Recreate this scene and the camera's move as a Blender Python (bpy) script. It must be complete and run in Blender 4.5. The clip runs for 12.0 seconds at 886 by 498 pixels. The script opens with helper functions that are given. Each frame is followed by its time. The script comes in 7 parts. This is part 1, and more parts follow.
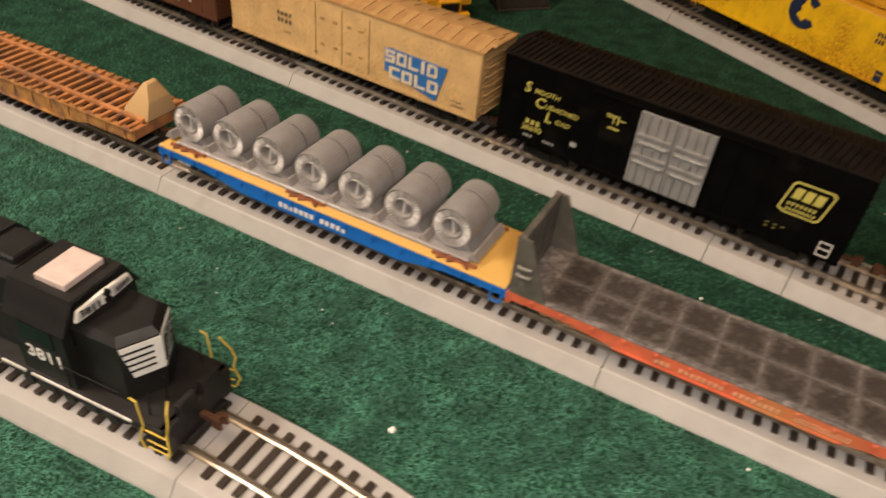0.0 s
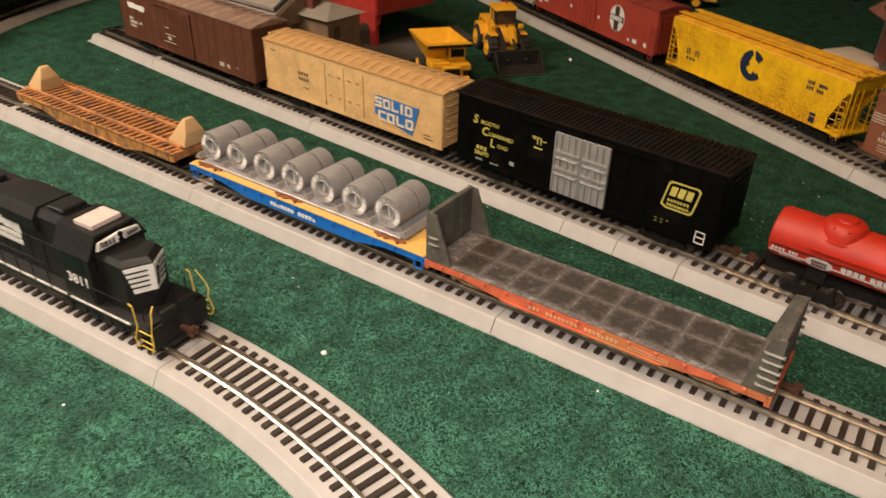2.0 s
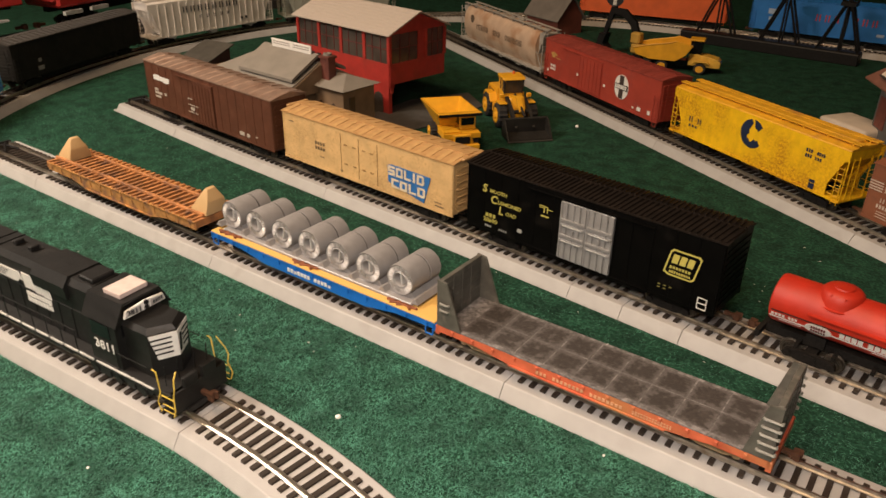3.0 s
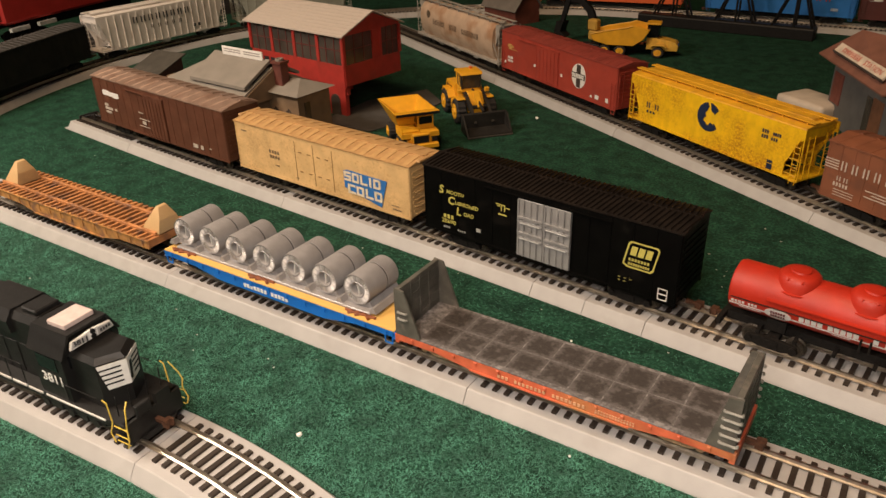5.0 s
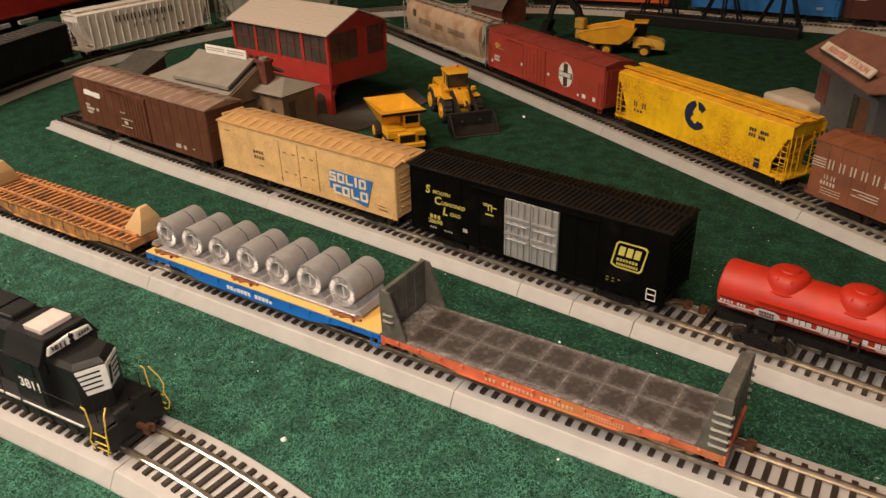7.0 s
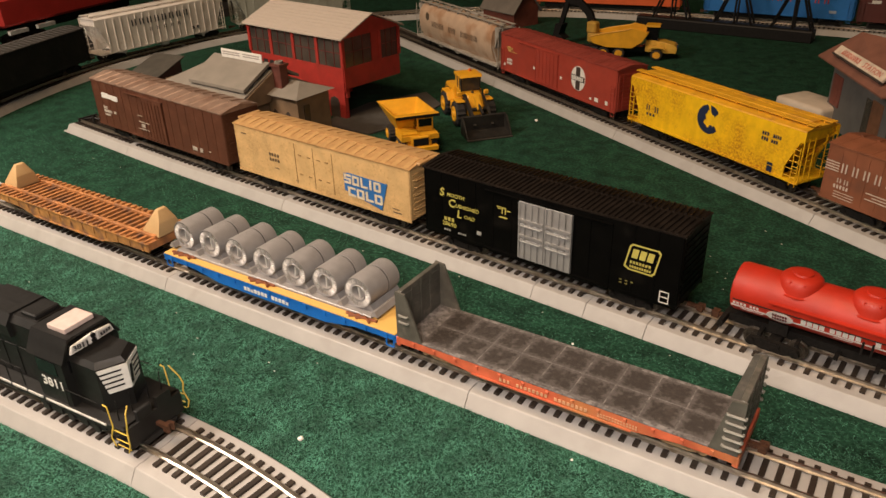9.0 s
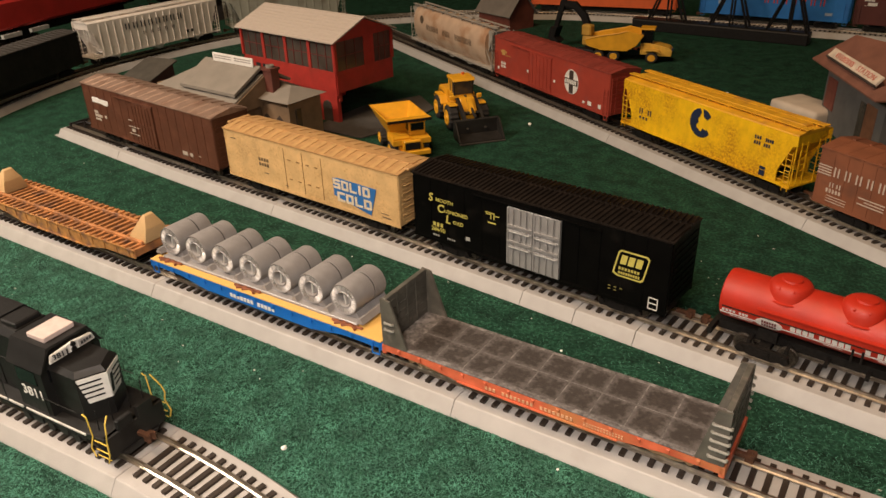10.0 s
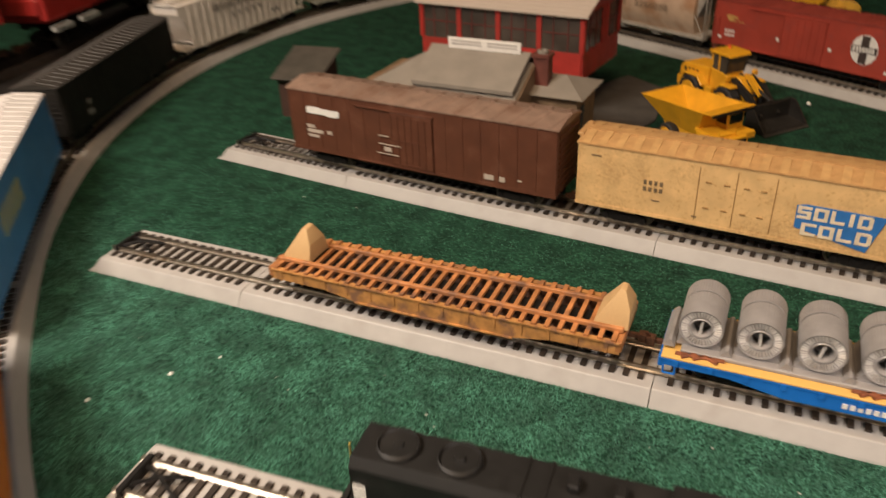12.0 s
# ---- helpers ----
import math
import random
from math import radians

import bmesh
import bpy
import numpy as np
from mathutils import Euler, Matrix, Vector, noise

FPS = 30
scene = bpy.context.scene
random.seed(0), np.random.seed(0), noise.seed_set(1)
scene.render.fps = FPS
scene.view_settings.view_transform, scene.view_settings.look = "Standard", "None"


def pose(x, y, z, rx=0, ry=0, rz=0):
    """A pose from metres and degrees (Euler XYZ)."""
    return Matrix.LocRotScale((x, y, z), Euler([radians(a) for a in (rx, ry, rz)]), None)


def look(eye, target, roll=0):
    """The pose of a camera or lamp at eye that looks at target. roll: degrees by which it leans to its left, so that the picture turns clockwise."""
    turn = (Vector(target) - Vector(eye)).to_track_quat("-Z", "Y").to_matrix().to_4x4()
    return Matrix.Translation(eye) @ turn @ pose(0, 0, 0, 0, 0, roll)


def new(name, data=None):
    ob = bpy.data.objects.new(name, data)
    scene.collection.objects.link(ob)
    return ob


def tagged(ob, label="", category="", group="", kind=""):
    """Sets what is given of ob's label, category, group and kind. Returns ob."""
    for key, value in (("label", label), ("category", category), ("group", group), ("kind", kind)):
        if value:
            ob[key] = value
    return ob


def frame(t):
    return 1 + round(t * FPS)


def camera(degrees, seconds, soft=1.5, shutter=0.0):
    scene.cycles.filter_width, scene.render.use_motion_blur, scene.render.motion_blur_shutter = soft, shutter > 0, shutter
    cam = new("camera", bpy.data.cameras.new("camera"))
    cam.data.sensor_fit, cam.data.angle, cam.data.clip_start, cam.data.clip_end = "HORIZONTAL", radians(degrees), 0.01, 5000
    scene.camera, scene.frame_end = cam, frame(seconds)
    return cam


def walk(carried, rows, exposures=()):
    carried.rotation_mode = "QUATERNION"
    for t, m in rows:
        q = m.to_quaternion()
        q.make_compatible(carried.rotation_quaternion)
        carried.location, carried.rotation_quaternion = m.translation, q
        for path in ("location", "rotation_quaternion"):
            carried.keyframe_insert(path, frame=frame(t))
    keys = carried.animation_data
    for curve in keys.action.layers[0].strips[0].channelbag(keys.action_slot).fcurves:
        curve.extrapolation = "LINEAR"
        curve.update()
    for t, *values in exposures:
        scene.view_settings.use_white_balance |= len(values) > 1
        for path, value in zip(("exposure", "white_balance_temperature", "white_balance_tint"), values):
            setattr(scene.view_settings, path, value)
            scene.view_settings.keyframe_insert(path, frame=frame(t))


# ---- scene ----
cam = camera(60.9, 12.0, 1.5, 0.5)
PATH = [
    (0, (0.263, -0.222, 0.227), (-0.389, 1.212, -1.004), 6.2),
    (0.3, (0.301, -0.227, 0.231), (-0.475, 1.201, -0.934), 4.2),
    (0.5, (0.334, -0.238, 0.231), (-0.632, 1.112, -0.884), 1.4),
    (0.8, (0.364, -0.266, 0.252), (-0.672, 1.186, -0.652), 0.2),
    (1, (0.368, -0.281, 0.25), (-0.653, 1.197, -0.631), 1.8),
    (1.2, (0.372, -0.279, 0.241), (-0.663, 1.179, -0.655), -0.1),
    (1.5, (0.377, -0.268, 0.234), (-0.566, 1.172, -0.784), 0.4),
    (1.7, (0.387, -0.265, 0.231), (-0.566, 1.138, -0.828), -0.2),
    (2, (0.387, -0.273, 0.239), (-0.563, 1.145, -0.804), 1.6),
    (2.2, (0.396, -0.283, 0.239), (-0.618, 1.124, -0.757), 0.9),
    (2.5, (0.389, -0.287, 0.246), (-0.625, 1.137, -0.725), 1.8),
    (3, (0.394, -0.282, 0.253), (-0.625, 1.175, -0.663), 1.0),
    (4.8, (0.401, -0.265, 0.258), (-0.573, 1.211, -0.677), -1.8),
    (5, (0.4, -0.267, 0.256), (-0.569, 1.213, -0.677), -1.7),
    (5.5, (0.402, -0.263, 0.257), (-0.551, 1.225, -0.679), -1.4),
    (6, (0.4, -0.259, 0.254), (-0.543, 1.236, -0.681), -1.3),
    (6.5, (0.398, -0.255, 0.251), (-0.541, 1.241, -0.688), -1.4),
    (7, (0.398, -0.262, 0.254), (-0.544, 1.234, -0.681), -1.5),
    (9, (0.398, -0.267, 0.256), (-0.568, 1.218, -0.672), -1.7),
    (9.5, (0.402, -0.264, 0.258), (-0.564, 1.221, -0.669), -1.7),
    (10, (0.402, -0.259, 0.256), (-0.566, 1.228, -0.667), -1.8),
    (10.5, (0.394, -0.279, 0.258), (-0.577, 1.207, -0.662), -1.9),
    (11, (0.315, -0.331, 0.273), (-0.702, 1.126, -0.645), -2.6),
    (11.2, (0.261, -0.359, 0.268), (-0.757, 1.096, -0.651), -3.3),
    (11.5, (0.161, -0.361, 0.265), (-0.795, 1.121, -0.677), -4.1),
    (11.7, (0.088, -0.329, 0.247), (-0.801, 1.217, -0.659), -3.2),
    (12, (0.025, -0.273, 0.240), (-0.691, 1.298, -0.770), -2.6),
]
walk(cam, [(t, look(eye, target, roll)) for t, eye, target, roll in PATH], [(0, -0.22, 6500, 10), (0.5, -0.1, 6500, 10), (1, 0, 6500, 10), (10.5, 0, 6500, 10), (11, 0.0, 6350, 10), (11.5, 0.0, 6250, 10), (12, -0.12, 6350, 10)])

# ---- light ----
world = bpy.data.worlds.new("room_air")
world.use_nodes = True
world.node_tree.nodes["Background"].inputs[0].default_value = (0.9, 0.62, 0.4, 1)
world.node_tree.nodes["Background"].inputs[1].default_value = 0.05
scene.world = world


def disk_light(name, size, watts, colour, place):
    d = bpy.data.lights.new(name, "AREA")
    d.shape, d.size = "DISK", size
    d.energy, d.color = watts, colour
    new(name, d).location = place


# unseen warm ceiling lamp and left lamp; low front light added to brighten the foreground
disk_light("ceiling_lamp", 0.90, 26.0, (1.0, 0.67, 0.39), (0.0, -0.60, 1.90))
disk_light("side_lamp", 0.34, 14.6, (1.0, 0.85, 0.70), (-0.48, -0.42, 0.72))
disk_light("front_lamp", 0.16, 3.3, (1.0, 0.85, 0.74), (0.36, -0.34, 0.35))

# ---- materials ----
MATS = {}


def mat(name, base, rough=0.5, metal=0.0, var=0.18, scale=140.0, bump=0.12, fine=1800.0, dirt=None, dirt_scale=60.0, dirt_cut=0.52, stretch=None, piece=0.0, spec=0.5):
    """Paint, plastic or metal with tone variation at two scales, optional dirt patches and fine relief."""
    if name in MATS:
        return MATS[name]
    m = bpy.data.materials.new(name)
    m.use_nodes = True
    nt = m.node_tree
    n, ln = nt.nodes, nt.links
    bsdf = n["Principled BSDF"]
    geo = n.new("ShaderNodeNewGeometry")
    where = geo.outputs["Position"]
    if stretch:
        mp = n.new("ShaderNodeMapping")
        mp.inputs["Scale"].default_value = stretch
        tc = n.new("ShaderNodeTexCoord")
        ln.new(tc.outputs["Object"], mp.inputs["Vector"])
        where = mp.outputs["Vector"]

    def noise_at(sc, detail):
        t = n.new("ShaderNodeTexNoise")
        t.inputs["Scale"].default_value, t.inputs["Detail"].default_value = sc, detail
        ln.new(where, t.inputs["Vector"])
        return t.outputs["Fac"]

    def mixed(fac, a, b):
        x = n.new("ShaderNodeMix")
        x.data_type = "RGBA"
        ln.new(fac, x.inputs["Factor"])
        for sock, v in ((x.inputs["A"], a), (x.inputs["B"], b)):
            if isinstance(v, tuple):
                sock.default_value = (*v, 1)
            else:
                ln.new(v, sock)
        return x.outputs["Result"]

    def ramp(fac, a, b):
        x = n.new("ShaderNodeMapRange")
        x.inputs["From Min"].default_value, x.inputs["From Max"].default_value = a, b
        ln.new(fac, x.inputs["Value"])
        return x.outputs["Result"]

    lo = tuple(c * (1 - var) for c in base)
    hi = tuple(min(c * (1 + var), 1) for c in base)
    col = mixed(ramp(noise_at(scale, 3), 0.3, 0.7), lo, hi)
    if piece:
        info = n.new("ShaderNodeObjectInfo")
        col = mixed(info.outputs["Random"], tuple(c * (1 - piece) for c in base), col)
    if dirt:
        col = mixed(ramp(noise_at(dirt_scale, 5), dirt_cut, dirt_cut + 0.16), col, dirt)
    ln.new(col, bsdf.inputs["Base Color"])
    grain = noise_at(fine, 2)
    rr = n.new("ShaderNodeMapRange")
    rr.inputs["To Min"].default_value, rr.inputs["To Max"].default_value = max(rough - 0.1, 0.05), min(rough + 0.12, 1)
    ln.new(noise_at(scale * 2.3, 3), rr.inputs["Value"])
    ln.new(rr.outputs["Result"], bsdf.inputs["Roughness"])
    bsdf.inputs["Metallic"].default_value = metal
    bsdf.inputs["Specular IOR Level"].default_value = spec
    bp = n.new("ShaderNodeBump")
    bp.inputs["Strength"].default_value, bp.inputs["Distance"].default_value = bump, 0.0006
    ln.new(grain, bp.inputs["Height"])
    ln.new(bp.outputs["Normal"], bsdf.inputs["Normal"])
    MATS[name] = m
    return m


def speckle(m, tint, coarse, fine, cut, most):
    """Fine mottled specks of another tint, gathered in loose patches."""
    n, ln = m.node_tree.nodes, m.node_tree.links
    bsdf = n["Principled BSDF"]
    paint = bsdf.inputs["Base Color"].links[0].from_socket
    pos = n.new("ShaderNodeTexCoord").outputs["Object"]

    def tex(sc, lo, hi):
        t, f = n.new("ShaderNodeTexNoise"), n.new("ShaderNodeMapRange")
        t.inputs["Scale"].default_value, t.inputs["Detail"].default_value, t.inputs["Roughness"].default_value = sc, 4.0, 0.6
        ln.new(pos, t.inputs["Vector"])
        ln.new(t.outputs["Fac"], f.inputs["Value"])
        f.inputs["From Min"].default_value, f.inputs["From Max"].default_value = lo, hi
        return f.outputs["Result"]

    both = n.new("ShaderNodeMath")
    both.operation = "MULTIPLY"
    ln.new(tex(coarse, cut, cut + 0.22), both.inputs[0])
    ln.new(tex(fine, 0.36, 0.62), both.inputs[1])
    amount = n.new("ShaderNodeMath")
    amount.operation = "MULTIPLY"
    ln.new(both.outputs[0], amount.inputs[0])
    amount.inputs[1].default_value = most
    mix = n.new("ShaderNodeMix")
    mix.data_type = "RGBA"
    ln.new(amount.outputs[0], mix.inputs["Factor"])
    ln.new(paint, mix.inputs["A"])
    mix.inputs["B"].default_value = (*tint, 1)
    ln.new(mix.outputs["Result"], bsdf.inputs["Base Color"])


def carpet():
    m = bpy.data.materials.new("green_carpet")
    m.use_nodes = True
    n, ln = m.node_tree.nodes, m.node_tree.links
    bsdf = n["Principled BSDF"]
    geo = n.new("ShaderNodeNewGeometry")

    def tex(sc, detail, rough=0.5):
        t = n.new("ShaderNodeTexNoise")
        t.inputs["Scale"].default_value, t.inputs["Detail"].default_value, t.inputs["Roughness"].default_value = sc, detail, rough
        ln.new(geo.outputs["Position"], t.inputs["Vector"])
        return t.outputs["Fac"]

    def ramp(fac, stops):
        r = n.new("ShaderNodeValToRGB")
        ln.new(fac, r.inputs["Fac"])
        el = r.color_ramp.elements
        el[0].position, el[0].color = stops[0][0], (*stops[0][1], 1)
        el[1].position, el[1].color = stops[-1][0], (*stops[-1][1], 1)
        for p, c in stops[1:-1]:
            el.new(p).color = (*c, 1)
        return r.outputs["Color"]

    tuft = ramp(tex(420, 5, 0.75), [(0.34, (0.0045, 0.018, 0.0098)), (0.5, (0.0105, 0.046, 0.0262)), (0.66, (0.032, 0.104, 0.063))])
    patch = ramp(tex(70, 4), [(0.3, (0.55, 0.55, 0.55)), (0.7, (1.4, 1.4, 1.4))])
    mul = n.new("ShaderNodeMix")
    mul.data_type, mul.blend_type = "RGBA", "MULTIPLY"
    mul.inputs["Factor"].default_value = 1.0
    ln.new(tuft, mul.inputs["A"])
    ln.new(patch, mul.inputs["B"])
    ln.new(mul.outputs["Result"], bsdf.inputs["Base Color"])
    bsdf.inputs["Roughness"].default_value = 0.95
    bsdf.inputs["Specular IOR Level"].default_value = 0.15
    bp = n.new("ShaderNodeBump")
    bp.inputs["Strength"].default_value, bp.inputs["Distance"].default_value = 0.9, 0.0012
    ln.new(tex(700, 4, 0.7), bp.inputs["Height"])
    ln.new(bp.outputs["Normal"], bsdf.inputs["Normal"])
    return m


CARPET = carpet()
BED = mat("grey_roadbed_plastic", (0.375, 0.358, 0.342), 0.5, var=0.06, scale=70, bump=0.2, fine=1400, dirt=(0.345, 0.325, 0.305), dirt_scale=60, dirt_cut=0.56)
TIE = mat("black_brown_tie_plastic", (0.029, 0.019, 0.0125), 0.6, var=0.4, scale=600, piece=0.4)
RAIL = mat("nickel_rail", (0.56, 0.50, 0.42), 0.36, metal=1.0, var=0.15, scale=300, dirt=(0.34, 0.25, 0.16), dirt_scale=90, dirt_cut=0.58)
BLACK = mat("black_plastic", (0.010, 0.009, 0.0085), 0.5, var=0.3, scale=300, spec=0.25)
SOOT = mat("dark_underframe", (0.010, 0.0085, 0.0075), 0.65, var=0.4, scale=500, spec=0.18)
WHEEL = mat("dull_wheel_metal", (0.10, 0.085, 0.07), 0.4, metal=0.8, var=0.3, scale=600)
WHITE = mat("white_lettering", (0.72, 0.70, 0.66), 0.5, var=0.06, scale=300)
YELLOW_INK = mat("yellow_lettering", (0.50, 0.44, 0.10), 0.5, var=0.1, scale=300)
BLACK_INK = mat("black_lettering", (0.02, 0.02, 0.022), 0.5, var=0.1, scale=300)
RUSTY = mat("rust_coupler", (0.10, 0.045, 0.025), 0.6, metal=0.3, var=0.4, scale=400)

# ---- shapes ----


def mesh():
    return bmesh.new()


def box(bm, x0, x1, y0, y1, z0, z1):
    v = [bm.verts.new(p) for p in ((x0, y0, z0), (x1, y0, z0), (x1, y1, z0), (x0, y1, z0), (x0, y0, z1), (x1, y0, z1), (x1, y1, z1), (x0, y1, z1))]
    for f in ((0, 3, 2, 1), (4, 5, 6, 7), (0, 1, 5, 4), (1, 2, 6, 5), (2, 3, 7, 6), (3, 0, 4, 7)):
        bm.faces.new([v[i] for i in f])
    return bm


def prism(bm, prof, a, b, axis):
    """A profile drawn in the plane across axis ('x': (y, z); 'y': (x, z); 'z': (x, y)), drawn out from a to b."""
    def at(p, d):
        return {"x": (d, p[0], p[1]), "y": (p[0], d, p[1]), "z": (p[0], p[1], d)}[axis]
    lo, hi = [bm.verts.new(at(p, a)) for p in prof], [bm.verts.new(at(p, b)) for p in prof]
    faces = [bm.faces.new(lo), bm.faces.new(hi[::-1])]
    for i in range(len(prof)):
        j = (i + 1) % len(prof)
        faces.append(bm.faces.new((lo[j], lo[i], hi[i], hi[j])))
    bmesh.ops.recalc_face_normals(bm, faces=faces)
    return bm


def rod(bm, a, b, r, n=8, r2=None):
    a, b = Vector(a), Vector(b)
    q = (b - a).to_track_quat("Z", "Y")
    rings = []
    for p, rad in ((a, r), (b, r if r2 is None else r2)):
        rings.append([bm.verts.new(p + q @ Vector((rad * math.cos(t), rad * math.sin(t), 0))) for t in (2 * math.pi * i / n for i in range(n))])
    bm.faces.new(rings[0][::-1])
    bm.faces.new(rings[1])
    for i in range(n):
        j = (i + 1) % n
        bm.faces.new((rings[0][i], rings[0][j], rings[1][j], rings[1][i]))
    return bm


def wire(bm, pts, r, n=6):
    for a, b in zip(pts, pts[1:]):
        rod(bm, a, b, r, n)
    return bm


def lathe(bm, prof, centre, axis, n=28):
    """A profile of (along, radius) turned round an axis through centre."""
    c = Vector(centre)
    d = Vector({"x": (1, 0, 0), "y": (0, 1, 0), "z": (0, 0, 1)}[axis])
    u = Vector({"x": (0, 1, 0), "y": (1, 0, 0), "z": (1, 0, 0)}[axis])
    w = d.cross(u)
    rings = [[bm.verts.new(c + d * s + (u * math.cos(t) + w * math.sin(t)) * max(r, 1e-5)) for t in (2 * math.pi * i / n for i in range(n))] for s, r in prof]
    faces = [bm.faces.new(rings[0]), bm.faces.new(rings[-1][::-1])]
    for a, b in zip(rings, rings[1:]):
        for i in range(n):
            j = (i + 1) % n
            faces.append(bm.faces.new((a[j], a[i], b[i], b[j])))
    bmesh.ops.recalc_face_normals(bm, faces=faces)
    return bm


def soften(bm, w, seg=1):
    bmesh.ops.bevel(bm, geom=bm.edges[:], offset=w, segments=seg, affect="EDGES", profile=0.6, clamp_overlap=True)
    return bm


def thing(name, m, label, category, group="", kind=""):
    e = new(name)
    e.empty_display_size = 0.01
    e.matrix_world = m
    return tagged(e, label, category, group, kind)


def part(name, bm, material, parent, label="", smooth=False, m=None):
    me = bpy.data.meshes.new(name)
    bm.to_mesh(me)
    bm.free()
    me.materials.append(material)
    if smooth:
        me.polygons.foreach_set("use_smooth", [True] * len(me.polygons))
        me.set_sharp_from_angle(angle=radians(38))
    ob = new(name, me)
    ob.parent = parent
    if m is not None:
        ob.matrix_basis = m
    if label:
        ob["label"] = label
    return ob


def lettering(words, size, material, parent, x, y, z, rz=0.0, width=1.0, name="lettering", rx=90.0, slant=0.0, bold=0.0):
    cu = bpy.data.curves.new(name, "FONT")
    cu.body, cu.size, cu.extrude, cu.resolution_u = words, size, 0.00008, 3
    cu.shear, cu.offset = slant, bold
    tmp = bpy.data.objects.new(name, cu)
    scene.collection.objects.link(tmp)
    bpy.context.view_layer.update()
    me = bpy.data.meshes.new_from_object(tmp.evaluated_get(bpy.context.evaluated_depsgraph_get()))
    bpy.data.objects.remove(tmp)
    bpy.data.curves.remove(cu)
    me.materials.clear()
    me.materials.append(material)
    ob = new(name, me)
    ob.parent = parent
    ob.matrix_basis = pose(x, y, z, rx, 0, rz) @ Matrix.Diagonal((width, 1, 1, 1))
    return ob


def bars(rows, material, parent, y, name="printed_lettering", label="", thick=0.0002):
    """Small flat bars (x0, x1, z0, z1) lying on the side at y, facing -y."""
    if len(rows) <= 40:
        for x0, x1, z0, z1 in rows:
            part(name, box(mesh(), x0, x1, y - thick, y + 0.0001, z0, z1), material, parent, label)
        return
    bm = mesh()
    for x0, x1, z0, z1 in rows:
        box(bm, x0, x1, y - thick, y + 0.0001, z0, z1)
    part(name, bm, material, parent, label)


def letter_bars(x0, z0, count, w, h, gap, drop=0.0):
    """Rows for bars that stand for letters that must not be spelt out; large ones are two thin strokes each."""
    if w > 0.0026:
        rows = []
        for i in range(count):
            a, z = x0 + i * (w + gap), z0 + drop * i
            rows += [(a, a + w * 0.24, z, z + h), (a + w * 0.66, a + w * 0.90, z, z + h)]
        return rows
    return [(x0 + i * (w + gap), x0 + i * (w + gap) + w, z0 + drop * i, z0 + drop * i + h) for i in range(count)]

# ---- the place ----
RT = 0.0118          # rail top above the carpet
TIE_TOP, BED_TOP = 0.0094, 0.0080
HB, HT = 0.0240, 0.0190  # half width of the roadbed at its foot and at its top


def ground():
    bm = mesh()
    bmesh.ops.create_grid(bm, x_segments=40, y_segments=40, size=3.0)
    ob = part("ground", bm, CARPET, None)
    tagged(ob, "dark green felt-like carpet that covers the layout board", "carpet", kind="structure")


def room():
    wallpaint = mat("dim_wall_paint", (0.16, 0.125, 0.10), 0.8, var=0.1, scale=3, bump=0.2, fine=300)
    for name, b in (("wall_north", (-3.0, 3.0, 3.0, 3.1, 0, 2.0)), ("wall_south", (-3.0, 3.0, -3.1, -3.0, 0, 2.0)), ("wall_east", (3.0, 3.1, -3.1, 3.1, 0, 2.0)), ("wall_west", (-3.1, -3.0, -3.1, 3.1, 0, 2.0)), ("ceiling", (-3.1, 3.1, -3.1, 3.1, 2.0, 2.1))):
        ob = part(name, box(mesh(), *b), wallpaint, None)
        tagged(ob, "plain brown painted " + ("ceiling" if name == "ceiling" else "wall of the room"), "ceiling" if name == "ceiling" else "wall", kind="structure")


def smooth_path(pts, step=0.004):
    """A dense, even polyline through the points (Catmull-Rom)."""
    p = [Vector((*q, 0)) for q in pts]
    p = [2 * p[0] - p[1]] + p + [2 * p[-1] - p[-2]]
    fine = []
    for i in range(1, len(p) - 2):
        a, b, c, d = p[i - 1: i + 3]
        for k in range(24):
            t = k / 24
            fine.append(0.5 * ((2 * b) + (c - a) * t + (2 * a - 5 * b + 4 * c - d) * t * t + (3 * b - a - 3 * c + d) * t ** 3))
    fine.append(p[-2])
    total = sum((b - a).length for a, b in zip(fine, fine[1:]))
    n = max(int(total / step), 2)
    out, run, i = [fine[0]], 0.0, 0
    for k in range(1, n):
        want = total * k / n
        while run + (fine[i + 1] - fine[i]).length < want:
            run += (fine[i + 1] - fine[i]).length
            i += 1
        seg = fine[i + 1] - fine[i]
        out.append(fine[i] + seg * ((want - run) / seg.length))
    return out + [fine[-1]]


class Line:
    """A track's centre line: place and heading at a run along it."""

    def __init__(self, pts, step=0.004):
        self.p = smooth_path(pts, step)
        self.s = [0.0]
        for a, b in zip(self.p, self.p[1:]):
            self.s.append(self.s[-1] + (b - a).length)
        self.length = self.s[-1]

    def at(self, s):
        i = min(max(int(np.searchsorted(self.s, s)) - 1, 0), len(self.p) - 2)
        a, b = self.p[i], self.p[i + 1]
        d = (b - a).normalized()
        return a + d * (s - self.s[i]), d

    def stand(self, s, z=RT, span=0.0):
        """The pose of a car whose middle is at s and whose trucks are span apart."""
        if span:
            a, b = self.at(s - span / 2)[0], self.at(s + span / 2)[0]
            p, d = (a + b) / 2, (b - a)
        else:
            p, d = self.at(s)
        return pose(p.x, p.y, z, 0, 0, math.degrees(math.atan2(d.y, d.x)))

    def near_x(self, x):
        return self.s[min(range(len(self.p)), key=lambda i: abs(self.p[i].x - x))]


